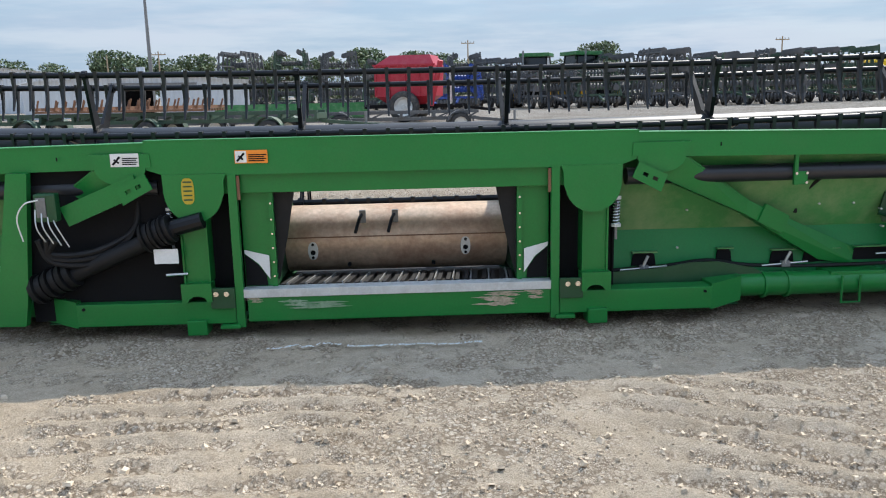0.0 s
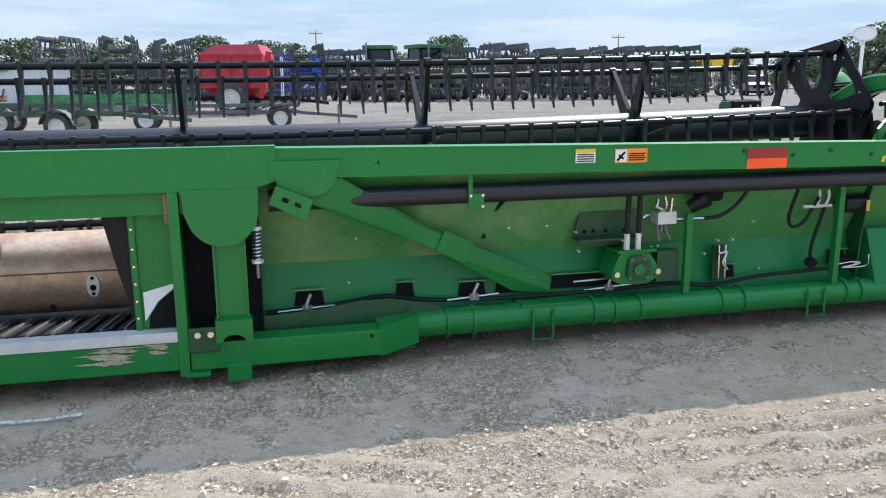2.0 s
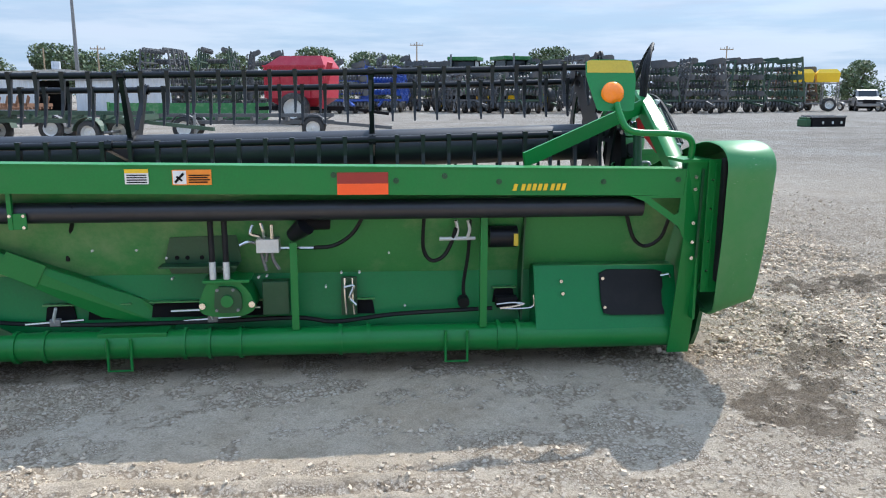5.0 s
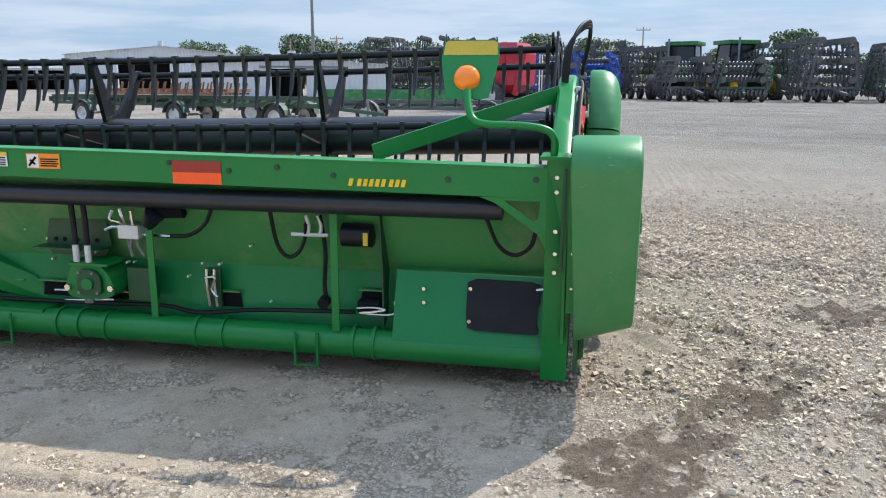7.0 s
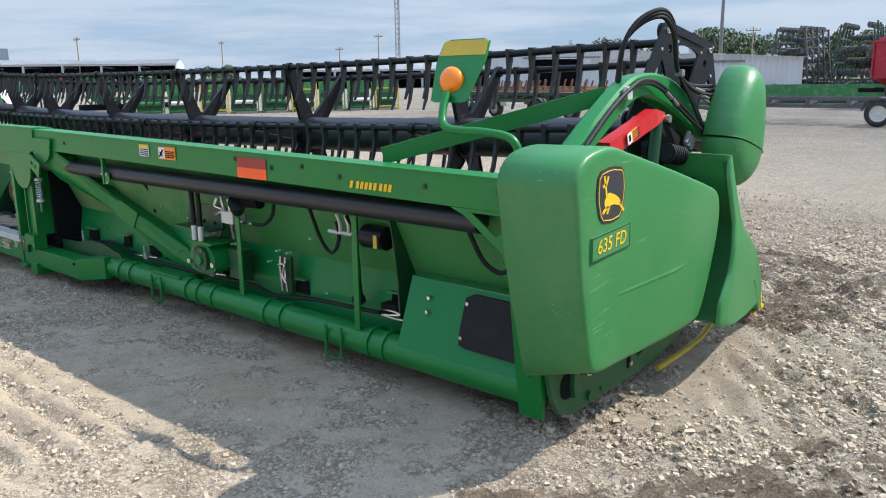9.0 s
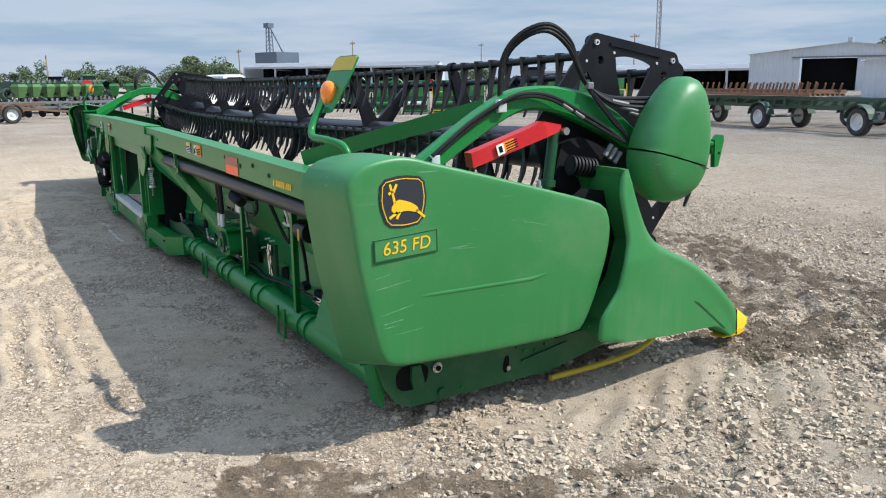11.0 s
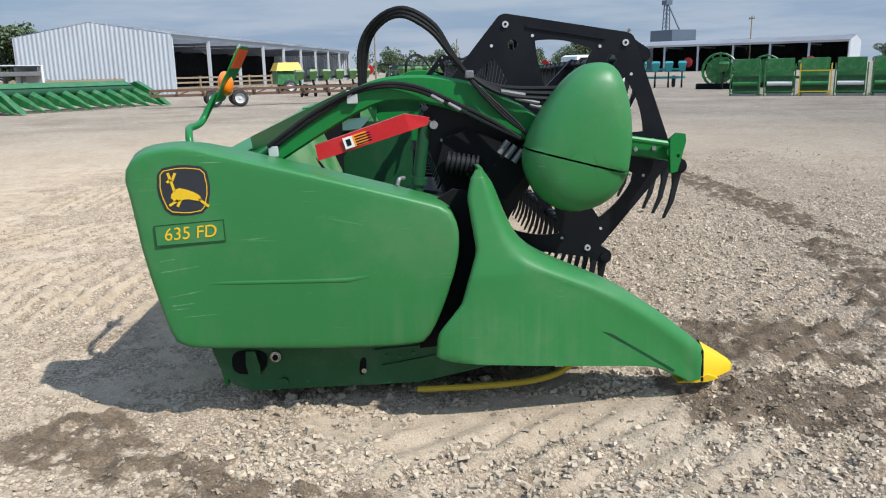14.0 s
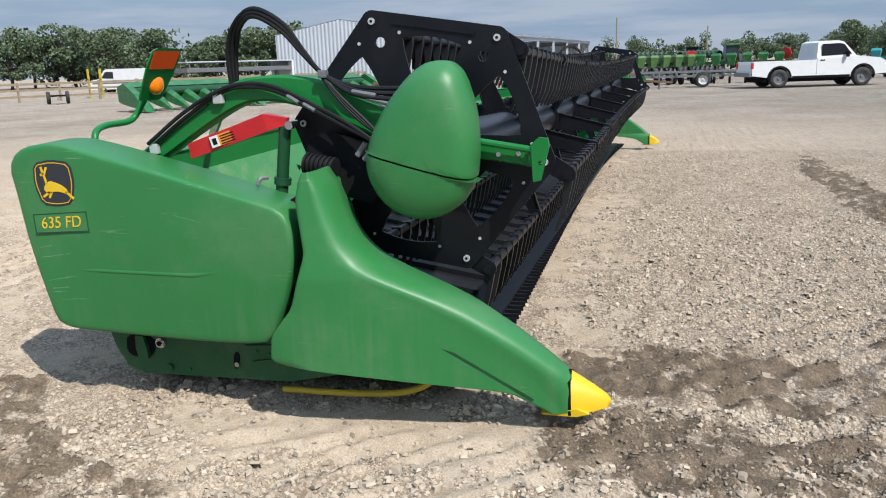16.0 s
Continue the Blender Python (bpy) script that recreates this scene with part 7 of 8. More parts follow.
def grain_cart(at, rz):
    c = thing("grain_cart", "red grain cart with sloping hopper and auger", "grain cart", at=at, rz=rz)
    body = [[(-1.45, -1.2, 1.25), (1.45, -1.2, 1.25), (1.45, 1.2, 1.25), (-1.45, 1.2, 1.25)], [(-1.5, -1.25, 2.72), (1.5, -1.25, 2.72), (1.5, 1.25, 2.72), (-1.5, 1.25, 2.72)], [(-0.75, -0.95, 3.22), (1.25, -0.95, 3.22), (1.25, 0.95, 3.22), (-0.75, 0.95, 3.22)]]
    part("hopper", loft(B(), body), CRIMSON, c)
    part("hopper_cone", loft(B(), [[(-0.8, -0.6, 0.75), (0.8, -0.6, 0.75), (0.8, 0.6, 0.75), (-0.8, 0.6, 0.75)], [(-1.45, -1.2, 1.248), (1.45, -1.2, 1.248), (1.45, 1.2, 1.248), (-1.45, 1.2, 1.248)]]), CRIMSON, c)
    for x in (-1.45, -0.75, 0.0, 0.75, 1.45):
        part("rib", box(B(), (x - 0.035, -1.30, 1.25), (x + 0.035, -1.25, 2.72)), CRIMSON, c)
    part("top_rail", box(B(), (-1.55, -1.31, 2.70), (1.55, -1.24, 2.78)), CRIMSON, c)
    part("undercarriage", bar(bar(bar(B(), (-2.2, -0.7, 0.75), (2.8, -0.7, 0.75), 0.14, 0.18), (-2.2, 0.7, 0.75), (2.8, 0.7, 0.75), 0.14, 0.18), (2.8, 0, 0.7), (4.3, 0, 0.5), 0.14, 0.14), DARK, c)
    part("auger", tube(B(), (1.3, -1.2, 0.8), (1.9, -1.6, 2.9), 0.14, 12), CRIMSON, c)
    part("ladder", bar(bar(B(), (2.0, 0.3, 0.8), (2.0, 0.3, 2.7), 0.04, 0.04, (1, 0, 0)), (2.0, 0.7, 0.8), (2.0, 0.7, 2.7), 0.04, 0.04, (1, 0, 0)), WHITE, c)
    for y in (-1.35, 1.35):
        wheel(c, (0, y, 0.75), 0.75, 0.5, axis="y")
    return c


grain_cart((0.6, 36.0, 0), -14)


def low_header(at, rz, n, label):
    """A green header on the ground: back sheet, auger trough, side sheets."""
    c = thing("grain_header", label, "harvester header", "spare headers", at, rz)
    part("back_sheet", loft(B(), [[(-n, 0.0, 0.15), (-n, 0.1, 0.95), (-n, 0.16, 0.95), (-n, 0.9, 0.12)], [(n, 0.0, 0.15), (n, 0.1, 0.95), (n, 0.16, 0.95), (n, 0.9, 0.12)]]), GREEN_FAR, c)
    part("auger", tube(B(), (-n, 0.45, 0.6), (n, 0.45, 0.6), 0.2, 12), GREY, c)
    for s in (-1, 1):
        part("side_sheet", prism(B(), [(-0.1, 0.1), (1.3, 0.08), (1.0, 0.5), (0.3, 1.0), (-0.1, 1.0)], "x", s * n - 0.04, s * n + 0.04), GREEN_FAR, c)
    part("foot", box(B(), (-n, -0.05, 0.0), (n, 0.3, 0.14)), GREEN_DARK, c)
    return c


low_header((-6.0, 41.0, 0), 4, 4.2, "long green grain header lying on gravel")


def corn_head(at, rz, rows):
    c = thing("corn_head", "green corn head with a row of drooping snouts, on gravel", "corn head", "corn heads", at, rz)
    n = rows * 0.76 / 2
    part("beam", box(B(), (-n, -0.2, 0.5), (n, 0.15, 1.0), 0.03), GREEN_FAR, c)
    part("hood", prism(B(), [(-0.45, 1.0), (0.12, 1.2), (0.18, 1.0), (-0.35, 0.85)], "x", -n, n), GREEN_FAR, c)
    part("auger", tube(B(), (-n, -0.5, 0.78), (n, -0.5, 0.78), 0.17, 12), GREEN_DARK, c)
    for k in range(rows + 1):
        x = -n + 0.76 * k
        s = part("snout", loft(B(), [[(x - 0.24, -0.5, 0.42), (x - 0.20, -0.5, 0.80), (x, -0.5, 0.92), (x + 0.20, -0.5, 0.80), (x + 0.24, -0.5, 0.42)], [(x - 0.18, -1.4, 0.2), (x - 0.14, -1.4, 0.48), (x, -1.4, 0.58), (x + 0.14, -1.4, 0.48), (x + 0.18, -1.4, 0.2)],
                                [(x - 0.03, -2.3, 0.03), (x - 0.03, -2.3, 0.08), (x, -2.3, 0.1), (x + 0.03, -2.3, 0.08), (x + 0.03, -2.3, 0.03)]]), GREEN_FAR, c, smooth=40)
    for s in (-1, 1):
        part("end_divider", prism(B(), [(-2.5, 0.04), (-0.4, 0.3), (0.1, 0.4), (0.15, 1.0), (-0.5, 1.15), (-1.4, 0.75)], "x", s * (n + 0.28) - 0.14, s * (n + 0.28) + 0.14), GREEN_FAR, c)
    for x in (-n + 0.6, n - 0.6):
        part("stand", box(B(), (x - 0.1, -0.1, 0.0), (x + 0.1, 0.1, 0.5)), GREY, c)
    return c


corn_head((-22.1, -17.3, 0), 149, 6)
corn_head((-27.5, -14.1, 0), 149, 9)


def crate_head(at, rz, k):
    """A green feeder section stood up against a frame."""
    c = thing("stacked_header_section", "upright green header section strapped to a pale frame", "header section", "stacked header sections", at, rz)
    part("panel", box(B(), (-0.55, 0.0, 0.1), (0.55, 0.1, 1.58), 0.02), GREEN_FAR, c)
    part("panel_ribs", box(box(B(), (-0.52, -0.06, 0.75), (0.52, 0.0, 0.85)), (-0.52, -0.06, 0.3), (0.52, 0.0, 0.42)), GREEN_DARK, c)
    f = B()
    for x in (-0.6, 0.6):
        bar(f, (x, -0.25, 0), (x, -0.2, 1.35), 0.05, 0.05, (0, 1, 0))
        bar(f, (x, -0.25, 0.05), (x, 0.7, 0.05), 0.05, 0.05)
    bar(f, (-0.6, -0.2, 1.05), (0.6, -0.2, 1.05), 0.05, 0.05)
    bar(f, (-0.6, -0.22, 0.18), (0.6, -0.22, 0.18), 0.05, 0.05)
    part("stand_frame", f, YELLOW_DULL if k % 3 == 2 else GREEN_FAR, c)
    part("roller", tube(B(), (-0.5, -0.16, 0.52), (0.5, -0.16, 0.52), 0.09, 10), GALV if k % 2 else GREEN_FAR, c)
    part("skid", box(B(), (-0.5, -0.3, 0.0), (0.5, 0.6, 0.1)), GREY, c)
    return c


for k in range(9):
    crate_head((-25.6 + 0.62 * k, 16.0 + 1.22 * k, 0), 60 + 4 * ((k * 7) % 3), k)


def tractor(at, rz, mat, scale, label):
    t = thing("tractor", label, "tractor", "tractors", at, rz)
    S = lambda *p: tuple(scale * q for q in p)
    part("hood", loft(B(), [[S(-0.45, 1.9, 0.9), S(0.45, 1.9, 0.9), S(0.45, 1.9, 1.5), S(-0.45, 1.9, 1.5)], [S(-0.55, -0.1, 0.9), S(0.55, -0.1, 0.9), S(0.55, -0.1, 1.75), S(-0.55, -0.1, 1.75)]]), mat, t)
    part("chassis", box(B(), S(-0.4, -1.4, 0.6), S(0.4, 1.7, 0.95)), DARK, t)
    cab = part("cab_glass", loft(B(), [[S(-0.7, -1.5, 1.3), S(0.7, -1.5, 1.3), S(0.7, -0.1, 1.3), S(-0.7, -0.1, 1.3)], [S(-0.62, -1.35, 2.6), S(0.62, -1.35, 2.6), S(0.62, -0.25, 2.6), S(-0.62, -0.25, 2.6)]]), GLASS_DARK, t)
    part("cab_roof", box(B(), S(-0.8, -1.6, 2.6), S(0.8, 0.0, 2.8), 0.05), mat, cab)
    for x in (-0.68, 0.68):
        for y in (-1.45, -0.15):
            part("cab_post", bar(B(), S(x, y, 1.3), S(x * 0.92, y * 0.93, 2.6), 0.06 * scale, 0.06 * scale, (0, 1, 0)), DARK, cab)
    part("exhaust", tube(B(), S(0.5, 0.4, 1.7), S(0.5, 0.4, 2.9), 0.05 * scale, 8), GREY, t)
    for x in (-0.95, 0.95):
        wheel(t, S(x, -0.8, 0.85), 0.85 * scale, 0.5 * scale, rim=YELLOW)
        wheel(t, S(x, 1.3, 0.6), 0.6 * scale, 0.38 * scale, rim=YELLOW)
    return t


tractor((11.9, 65.0, 0), 160, GREEN_FAR, 1.66, "tall dark green tractor among folded machines")
tractor((16.9, 65.5, 0), 200, GREEN_FAR, 1.70, "tall green tractor with wide tyres among folded machines")
tractor((-92, 11, 0), 100, GREEN_FAR, 1.0, "green tractor with a dark cab in the yard")
tractor((-72, 5.9, 0), 250, DARK, 0.85, "dark tractor beside folded planters")
tractor((-45, 40, 0), 30, DARK, 0.95, "dark tractor with a tall cab")


def planter(at, rz, mat, high, label, hopper=None):
    """A row planter with its seed boxes and folded bars."""
    c = thing("row_planter", label, "planter", "row planters", at, rz)
    bm = B()
    for z in (0.6, 1.1):
        bar(bm, (-2.2, 0, z), (2.2, 0, z), 0.14, 0.14)
    part("tool_bar", bm, mat, c)
    for k in range(6):
        x = -2.0 + 0.8 * k
        part("seed_box", loft(B(), [[(x - 0.15, -0.35, 0.95), (x + 0.15, -0.35, 0.95), (x + 0.15, 0.0, 0.95), (x - 0.15, 0.0, 0.95)], [(x - 0.26, -0.5, high - 0.12), (x + 0.26, -0.5, high - 0.12), (x + 0.26, 0.1, high - 0.12), (x - 0.26, 0.1, high - 0.12)], [(x - 0.20, -0.44, high), (x + 0.20, -0.44, high), (x + 0.20, 0.04, high), (x - 0.20, 0.04, high)]]), hopper or mat, c)
        unit = B()
        bar(unit, (x, -0.2, 0.9), (x, -0.7, 0.35), 0.09, 0.12)
        tube(unit, (x - 0.05, -0.65, 0.22), (x + 0.05, -0.65, 0.22), 0.22, 12)
        part("row_unit", unit, DARK, c)
    for x in (-1.5, 1.5):
        wheel(c, (x, 0.5, 0.36), 0.36, 0.22, seg=18)
    part("marker_disc", tube(B(), (2.3, 0, high - 0.1), (2.33, 0.05, high - 0.1), 0.3, 14), RED, c)
    return c


planter((-37.0, 2.6, 0), 125, FAR_DARK, 1.60, "dark row planter with bright green seed boxes", LIME)
planter((-38.0, 7.0, 0), 80, GREEN_FAR, 1.6, "green row planter with folded bars")
folded_cultivator((-43.0, 2.0, 0), 100, FAR_DARK, 1.7, "folded green planter with upright bars behind a trailer", 32, 3.0)
folded_cultivator((-48.0, 5.5, 0), 85, FAR_DARK, 1.9, "folded green planter with upright bars beyond the pickup", 34, 3.2)
planter((-34.0, 20.6, 0), 60, GREEN_FAR, 1.5, "green row planter with folded bars")
planter((-39.0, -3.2, 0), 110, FAR_DARK, 1.55, "dark row planter with bright green seed boxes", LIME)
planter((-41.0, 16.5, 0), 70, TEAL, 1.6, "teal row planter parked before the shed")


def rotary_hay(at, rz, mat, r, label):
    """Round bale wheel: hoops on spokes over a carriage."""
    c = thing("round_cutter", label, "mower", "round machines", at, rz)
    for s in (-0.35, 0.35):
        hoop = [(r * math.cos(math.tau * k / 20), s, r + 0.1 + r * math.sin(math.tau * k / 20)) for k in range(21)]
        part("hoop", pipe(B(), hoop, 0.05, 6, 0), mat, c)
        sp = B()
        for k in range(6):
            a = math.pi * k / 6
            bar(sp, (-r * math.cos(a), s, r + 0.1 - r * math.sin(a)), (r * math.cos(a), s, r + 0.1 + r * math.sin(a)), 0.04, 0.05, (0, 1, 0))
        part("spokes", sp, mat, c)
    part("drum", tube(B(), (0, -0.33, r + 0.1), (0, 0.33, r + 0.1), r * 0.8, 18), mat, c)
    part("carriage", box(B(), (-r - 0.3, -0.5, 0.0), (r + 0.3, 0.5, 0.3), 0.03), DARK, c)
    return c


rotary_hay((-35.7, 18.9, 0), 65, GREEN_FAR, 0.93, "round green machine with hoops beside the shed")
rotary_hay((-36.6, 22.0, 0), 65, GREEN_FAR, 0.85, "round green machine with hoops beside the shed")


def pickup(at, rz, mat, label):
    p = thing("pickup_truck", label, "pickup", at=at, rz=rz)
    side = [(-2.95, 0.55), (-2.95, 1.02), (-2.9, 1.16), (-0.22, 1.16), (-0.18, 1.2), (-0.10, 1.88), (0.08, 1.955), (0.80, 1.955), (1.02, 1.89), (1.52, 1.32), (1.7, 1.27), (2.58, 1.18), (2.80, 1.05), (2.88, 0.80), (2.88, 0.52), (2.35, 0.48)]
    side += [(1.86 + 0.47 * math.cos(radians(a)), 0.42 + 0.47 * math.sin(radians(a))) for a in range(8, 180, 20)] + [(1.35, 0.42), (-1.28, 0.42)]
    side += [(-1.76 + 0.47 * math.cos(radians(a)), 0.42 + 0.47 * math.sin(radians(a))) for a in range(8, 180, 20)] + [(-2.25, 0.45)]
    body = prism(B(), side, "x", -0.98, 0.98)
    for v in body.verts:
        if v.co.z > 1.25:
            v.co.x *= 1 - 0.22 * (v.co.z - 1.25)
    part("body", body, mat, p)
    part("bed_floor", box(B(), (-0.85, -2.8, 1.163), (0.85, -0.3, 1.17)), DARK, p)
    part("underbody", box(B(), (-0.7, -2.6, 0.25), (0.7, 2.4, 0.6)), DARK, p)
    for s in (-1, 1):
        x = s * 0.935
        part("side_window", prism(B(), [(0.02, 1.31), (0.05, 1.82), (0.78, 1.84), (0.98, 1.79), (1.34, 1.36)], "x", x - 0.03, x + 0.03), GLASS_DARK, p)
        part("door_line", box(B(), (s * 0.981 - 0.004, -0.17, 0.55), (s * 0.981 + 0.004, -0.155, 1.25)), GREY, p)
        part("door_handle", box(B(), (s * 0.985 - 0.012, -0.02, 1.12), (s * 0.985 + 0.012, 0.17, 1.16)), DARK, p)
        part("mirror", box(B(), (s * 1.0, 1.05, 1.25), (s * 1.2, 1.14, 1.5), 0.03), DARK, p)
        part("fender_flare", prism(B(), arc(1.86, 0.42, 0.53, 0, 180, 14) + arc(1.86, 0.42, 0.46, 180, 0, 14), "x", s * 0.985 - 0.02, s * 0.985 + 0.02), DARK, p)
        part("fender_flare", prism(B(), arc(-1.76, 0.42, 0.53, 0, 180, 14) + arc(-1.76, 0.42, 0.46, 180, 0, 14), "x", s * 0.985 - 0.02, s * 0.985 + 0.02), DARK, p)
        part("sill", box(B(), (s * 0.97 - 0.02, -1.2, 0.40), (s * 0.97 + 0.02, 1.3, 0.50)), DARK, p)
        part("tail_lamp", box(B(), (s * 0.9 - 0.08, -2.97, 0.85), (s * 0.9 + 0.085, -2.90, 1.1)), RED, p)
        part("headlight", box(B(), (s * 0.75 - 0.2, 2.80, 0.85), (s * 0.75 + 0.2, 2.90, 1.05), 0.02), GLASS_DARK, p)
        for y in (1.86, -1.76):
            wheel(p, (s * 0.86, y, 0.40), 0.40, 0.27, rim=GREY)
    part("windscreen", prism(B(), [(1.07, 1.85), (1.50, 1.36), (1.53, 1.37), (1.10, 1.87)], "x", -0.74, 0.74), GLASS_DARK, p)
    part("bumper", box(B(), (-0.95, 2.85, 0.45), (0.95, 3.0, 0.68), 0.03), GREY, p)
    part("rear_bumper", box(B(), (-0.95, -3.08, 0.5), (0.95, -2.95, 0.68), 0.03), GREY, p)
    part("grille", box(B(), (-0.55, 2.86, 0.72), (0.55, 2.91, 1.08), 0.02), DARK, p)
    return p


pickup((-30.6, 9.3, 0), 14, WHITE, "white single-cab pickup truck parked on gravel")
pickup((50.0, 66.7, 0), 155, GREY, "dark grey pickup truck parked at the yard's edge")


def van(at, rz):
    p = thing("van", "white cargo van parked by a fence", "van", at=at, rz=rz)
    body = prism(B(), [(-2.7, 0.4), (-2.75, 1.9), (-2.55, 2.02), (1.2, 2.02), (1.45, 1.95), (1.95, 1.25), (2.7, 1.1), (2.8, 0.75), (2.75, 0.4)], "x", -0.98, 0.98)
    part("body", body, WHITE, p)
    for s in (-1, 1):
        part("side_window", prism(B(), [(0.75, 1.25), (0.75, 1.8), (1.38, 1.8), (1.75, 1.3)], "x", s * 0.985 - 0.01, s * 0.985 + 0.01), GLASS_DARK, p)
        part("trim_strip", box(B(), (s * 0.985 - 0.01, -2.6, 0.85), (s * 0.985 + 0.01, 2.5, 0.95)), GREY, p)
        for y in (1.75, -1.6):
            wheel(p, (s * 0.88, y, 0.36), 0.36, 0.24, rim=GREY)
    part("windscreen", prism(B(), [(1.47, 1.92), (1.93, 1.27), (1.97, 1.29), (1.51, 1.94)], "x", -0.85, 0.85), GLASS_DARK, p)
    return p


van((-49.2, -39.8, 0), 196)
for x, y, rz, lab in ((50, 66, 100, "grey flatbed truck parked beyond the yard"), (56, 64, 95, "grey flatbed trailer parked beyond the yard")):
    header_trailer((x, y, 0), rz, 7, GREY, lab, (-2, -1, 2.6), 0.95)
crate = thing("tool_crate", "low black steel crate lying on open gravel", "crate", at=(24.9, 31.4, 0), rz=12)
part("crate_body", box(B(), (-0.95, -0.35, 0.0), (0.95, 0.35, 0.42), 0.03), DARK, crate)
for y in (-0.37, 0.37):
    part("rail", bar(B(), (-0.95, y, 0.46), (0.95, y, 0.46), 0.06, 0.08), GREY, crate)
for x in (-0.62, -0.1, 0.45):
    part("lid", box(B(), (x - 0.2, -0.33, 0.42), (x + 0.2, 0.33, 0.47), 0.015), BLACK, crate)
for x in (-0.35, 0.2, 0.7):
    part("latch", box(B(), (x - 0.05, -0.375, 0.12), (x + 0.05, -0.35, 0.24), 0.008), GALV, crate)
part("end_weight", box(box(B(), (-1.25, -0.3, 0.0), (-0.97, 0.3, 0.34), 0.05), (-1.2, -0.25, 0.34), (-1.0, 0.25, 0.44), 0.03), GREEN_DARK, crate)
small = thing("utility_cart", "small two-wheeled utility cart on gravel", "cart", at=(-30.1, -30.5, 0), rz=40)
part("deck", box(B(), (-0.6, -0.4, 0.42), (0.6, 0.4, 0.5)), DARK, small)
part("drawbar", bar(B(), (0.5, 0, 0.42), (1.9, 0, 0.3), 0.07, 0.07), GREY, small)
for y in (-0.5, 0.5):
    wheel(small, (0, y, 0.36), 0.36, 0.2, axis="y", seg=18)


def tank_cart(at, rz, label):
    c = thing("tank_cart", label, "tank cart", "tank carts", at, rz)
    for x in (-1.05, 1.05):
        part("tank", loft(B(), [[(x - 0.9, -0.8, 2.6), (x + 0.9, -0.8, 2.6), (x + 0.9, 0.8, 2.6), (x - 0.9, 0.8, 2.6)], [(x - 0.98, -0.9, 3.4), (x + 0.98, -0.9, 3.4), (x + 0.98, 0.9, 3.4), (x - 0.98, 0.9, 3.4)], [(x - 0.7, -0.6, 3.75), (x + 0.7, -0.6, 3.75), (x + 0.7, 0.6, 3.75), (x - 0.7, 0.6, 3.75)]]), YELLOW, c)
    bm = B()
    for x in (-2, -0.7, 0.7, 2):
        bar(bm, (x, -0.8, 0.6), (x, -0.8, 2.6), 0.1, 0.1, (1, 0, 0))
        bar(bm, (x, 0.8, 0.6), (x, 0.8, 2.6), 0.1, 0.1, (1, 0, 0))
    bar(bm, (-2.2, -0.8, 0.7), (2.2, -0.8, 0.7), 0.14, 0.16)
    bar(bm, (-2.2, 0.8, 0.7), (2.2, 0.8, 0.7), 0.14, 0.16)
    bar(bm, (-2.2, -0.8, 2.5), (2.2, -0.8, 2.5), 0.1, 0.1)
    part("frame", bm, GREY, c)
    for x in (-1.3, 1.3):
        for y in (-0.9, 0.9):
            wheel(c, (x, y, 0.6), 0.6, 0.4, axis="y", seg=20)
    return c


tank_cart((44.5, 66.0, 0), -25, "air cart with two yellow tanks among folded machines")
cabin = thing("yellow_baler", "bright yellow baler parked before the open shed", "baler", at=(-47.0, -7.0, 0), rz=20)
part("baler_body", loft(B(), [[(-1.0, -0.8, 0.6), (1.0, -0.8, 0.6), (1.0, 0.8, 0.6), (-1.0, 0.8, 0.6)], [(-0.9, -0.8, 1.5), (0.9, -0.8, 1.5), (0.9, 0.8, 1.5), (-0.9, 0.8, 1.5)]]), GREEN_FAR, cabin)
part("baler_top", loft(B(), [[(-1.1, -0.9, 1.5), (1.1, -0.9, 1.5), (1.1, 0.9, 1.5), (-1.1, 0.9, 1.5)], [(-0.7, -0.7, 2.05), (0.9, -0.7, 2.05), (0.9, 0.7, 2.05), (-0.7, 0.7, 2.05)]]), YELLOW, cabin)
for s in (-1.1, 1.1):
    wheel(cabin, (s, 0, 0.45), 0.45, 0.3, seg=18)


# ---- sheds, silo, masts ----
def ribbed(bm, p0, p1, z0, z1, pitch=0.3, depth=0.05, top=None):
    """A ribbed sheet wall from p0 to p1; top gives its height along the way."""
    a, b = Vector((*p0, 0)), Vector((*p1, 0))
    d = (b - a)
    n = max(2, int(d.length / pitch))
    nrm = Vector((-d.y, d.x, 0)).normalized()
    last = None
    for i in range(4 * n + 1):
        q = a + d * i / (4 * n) + nrm * (depth if i % 4 in (1, 2) else 0.0)
        h = top(i / (4 * n)) if top else z1
        cur = (bm.verts.new((q.x, q.y, z0)), bm.verts.new((q.x, q.y, h)))
        if last:
            bm.faces.new((last[0], cur[0], cur[1], last[1]))
        last = cur
    return bm


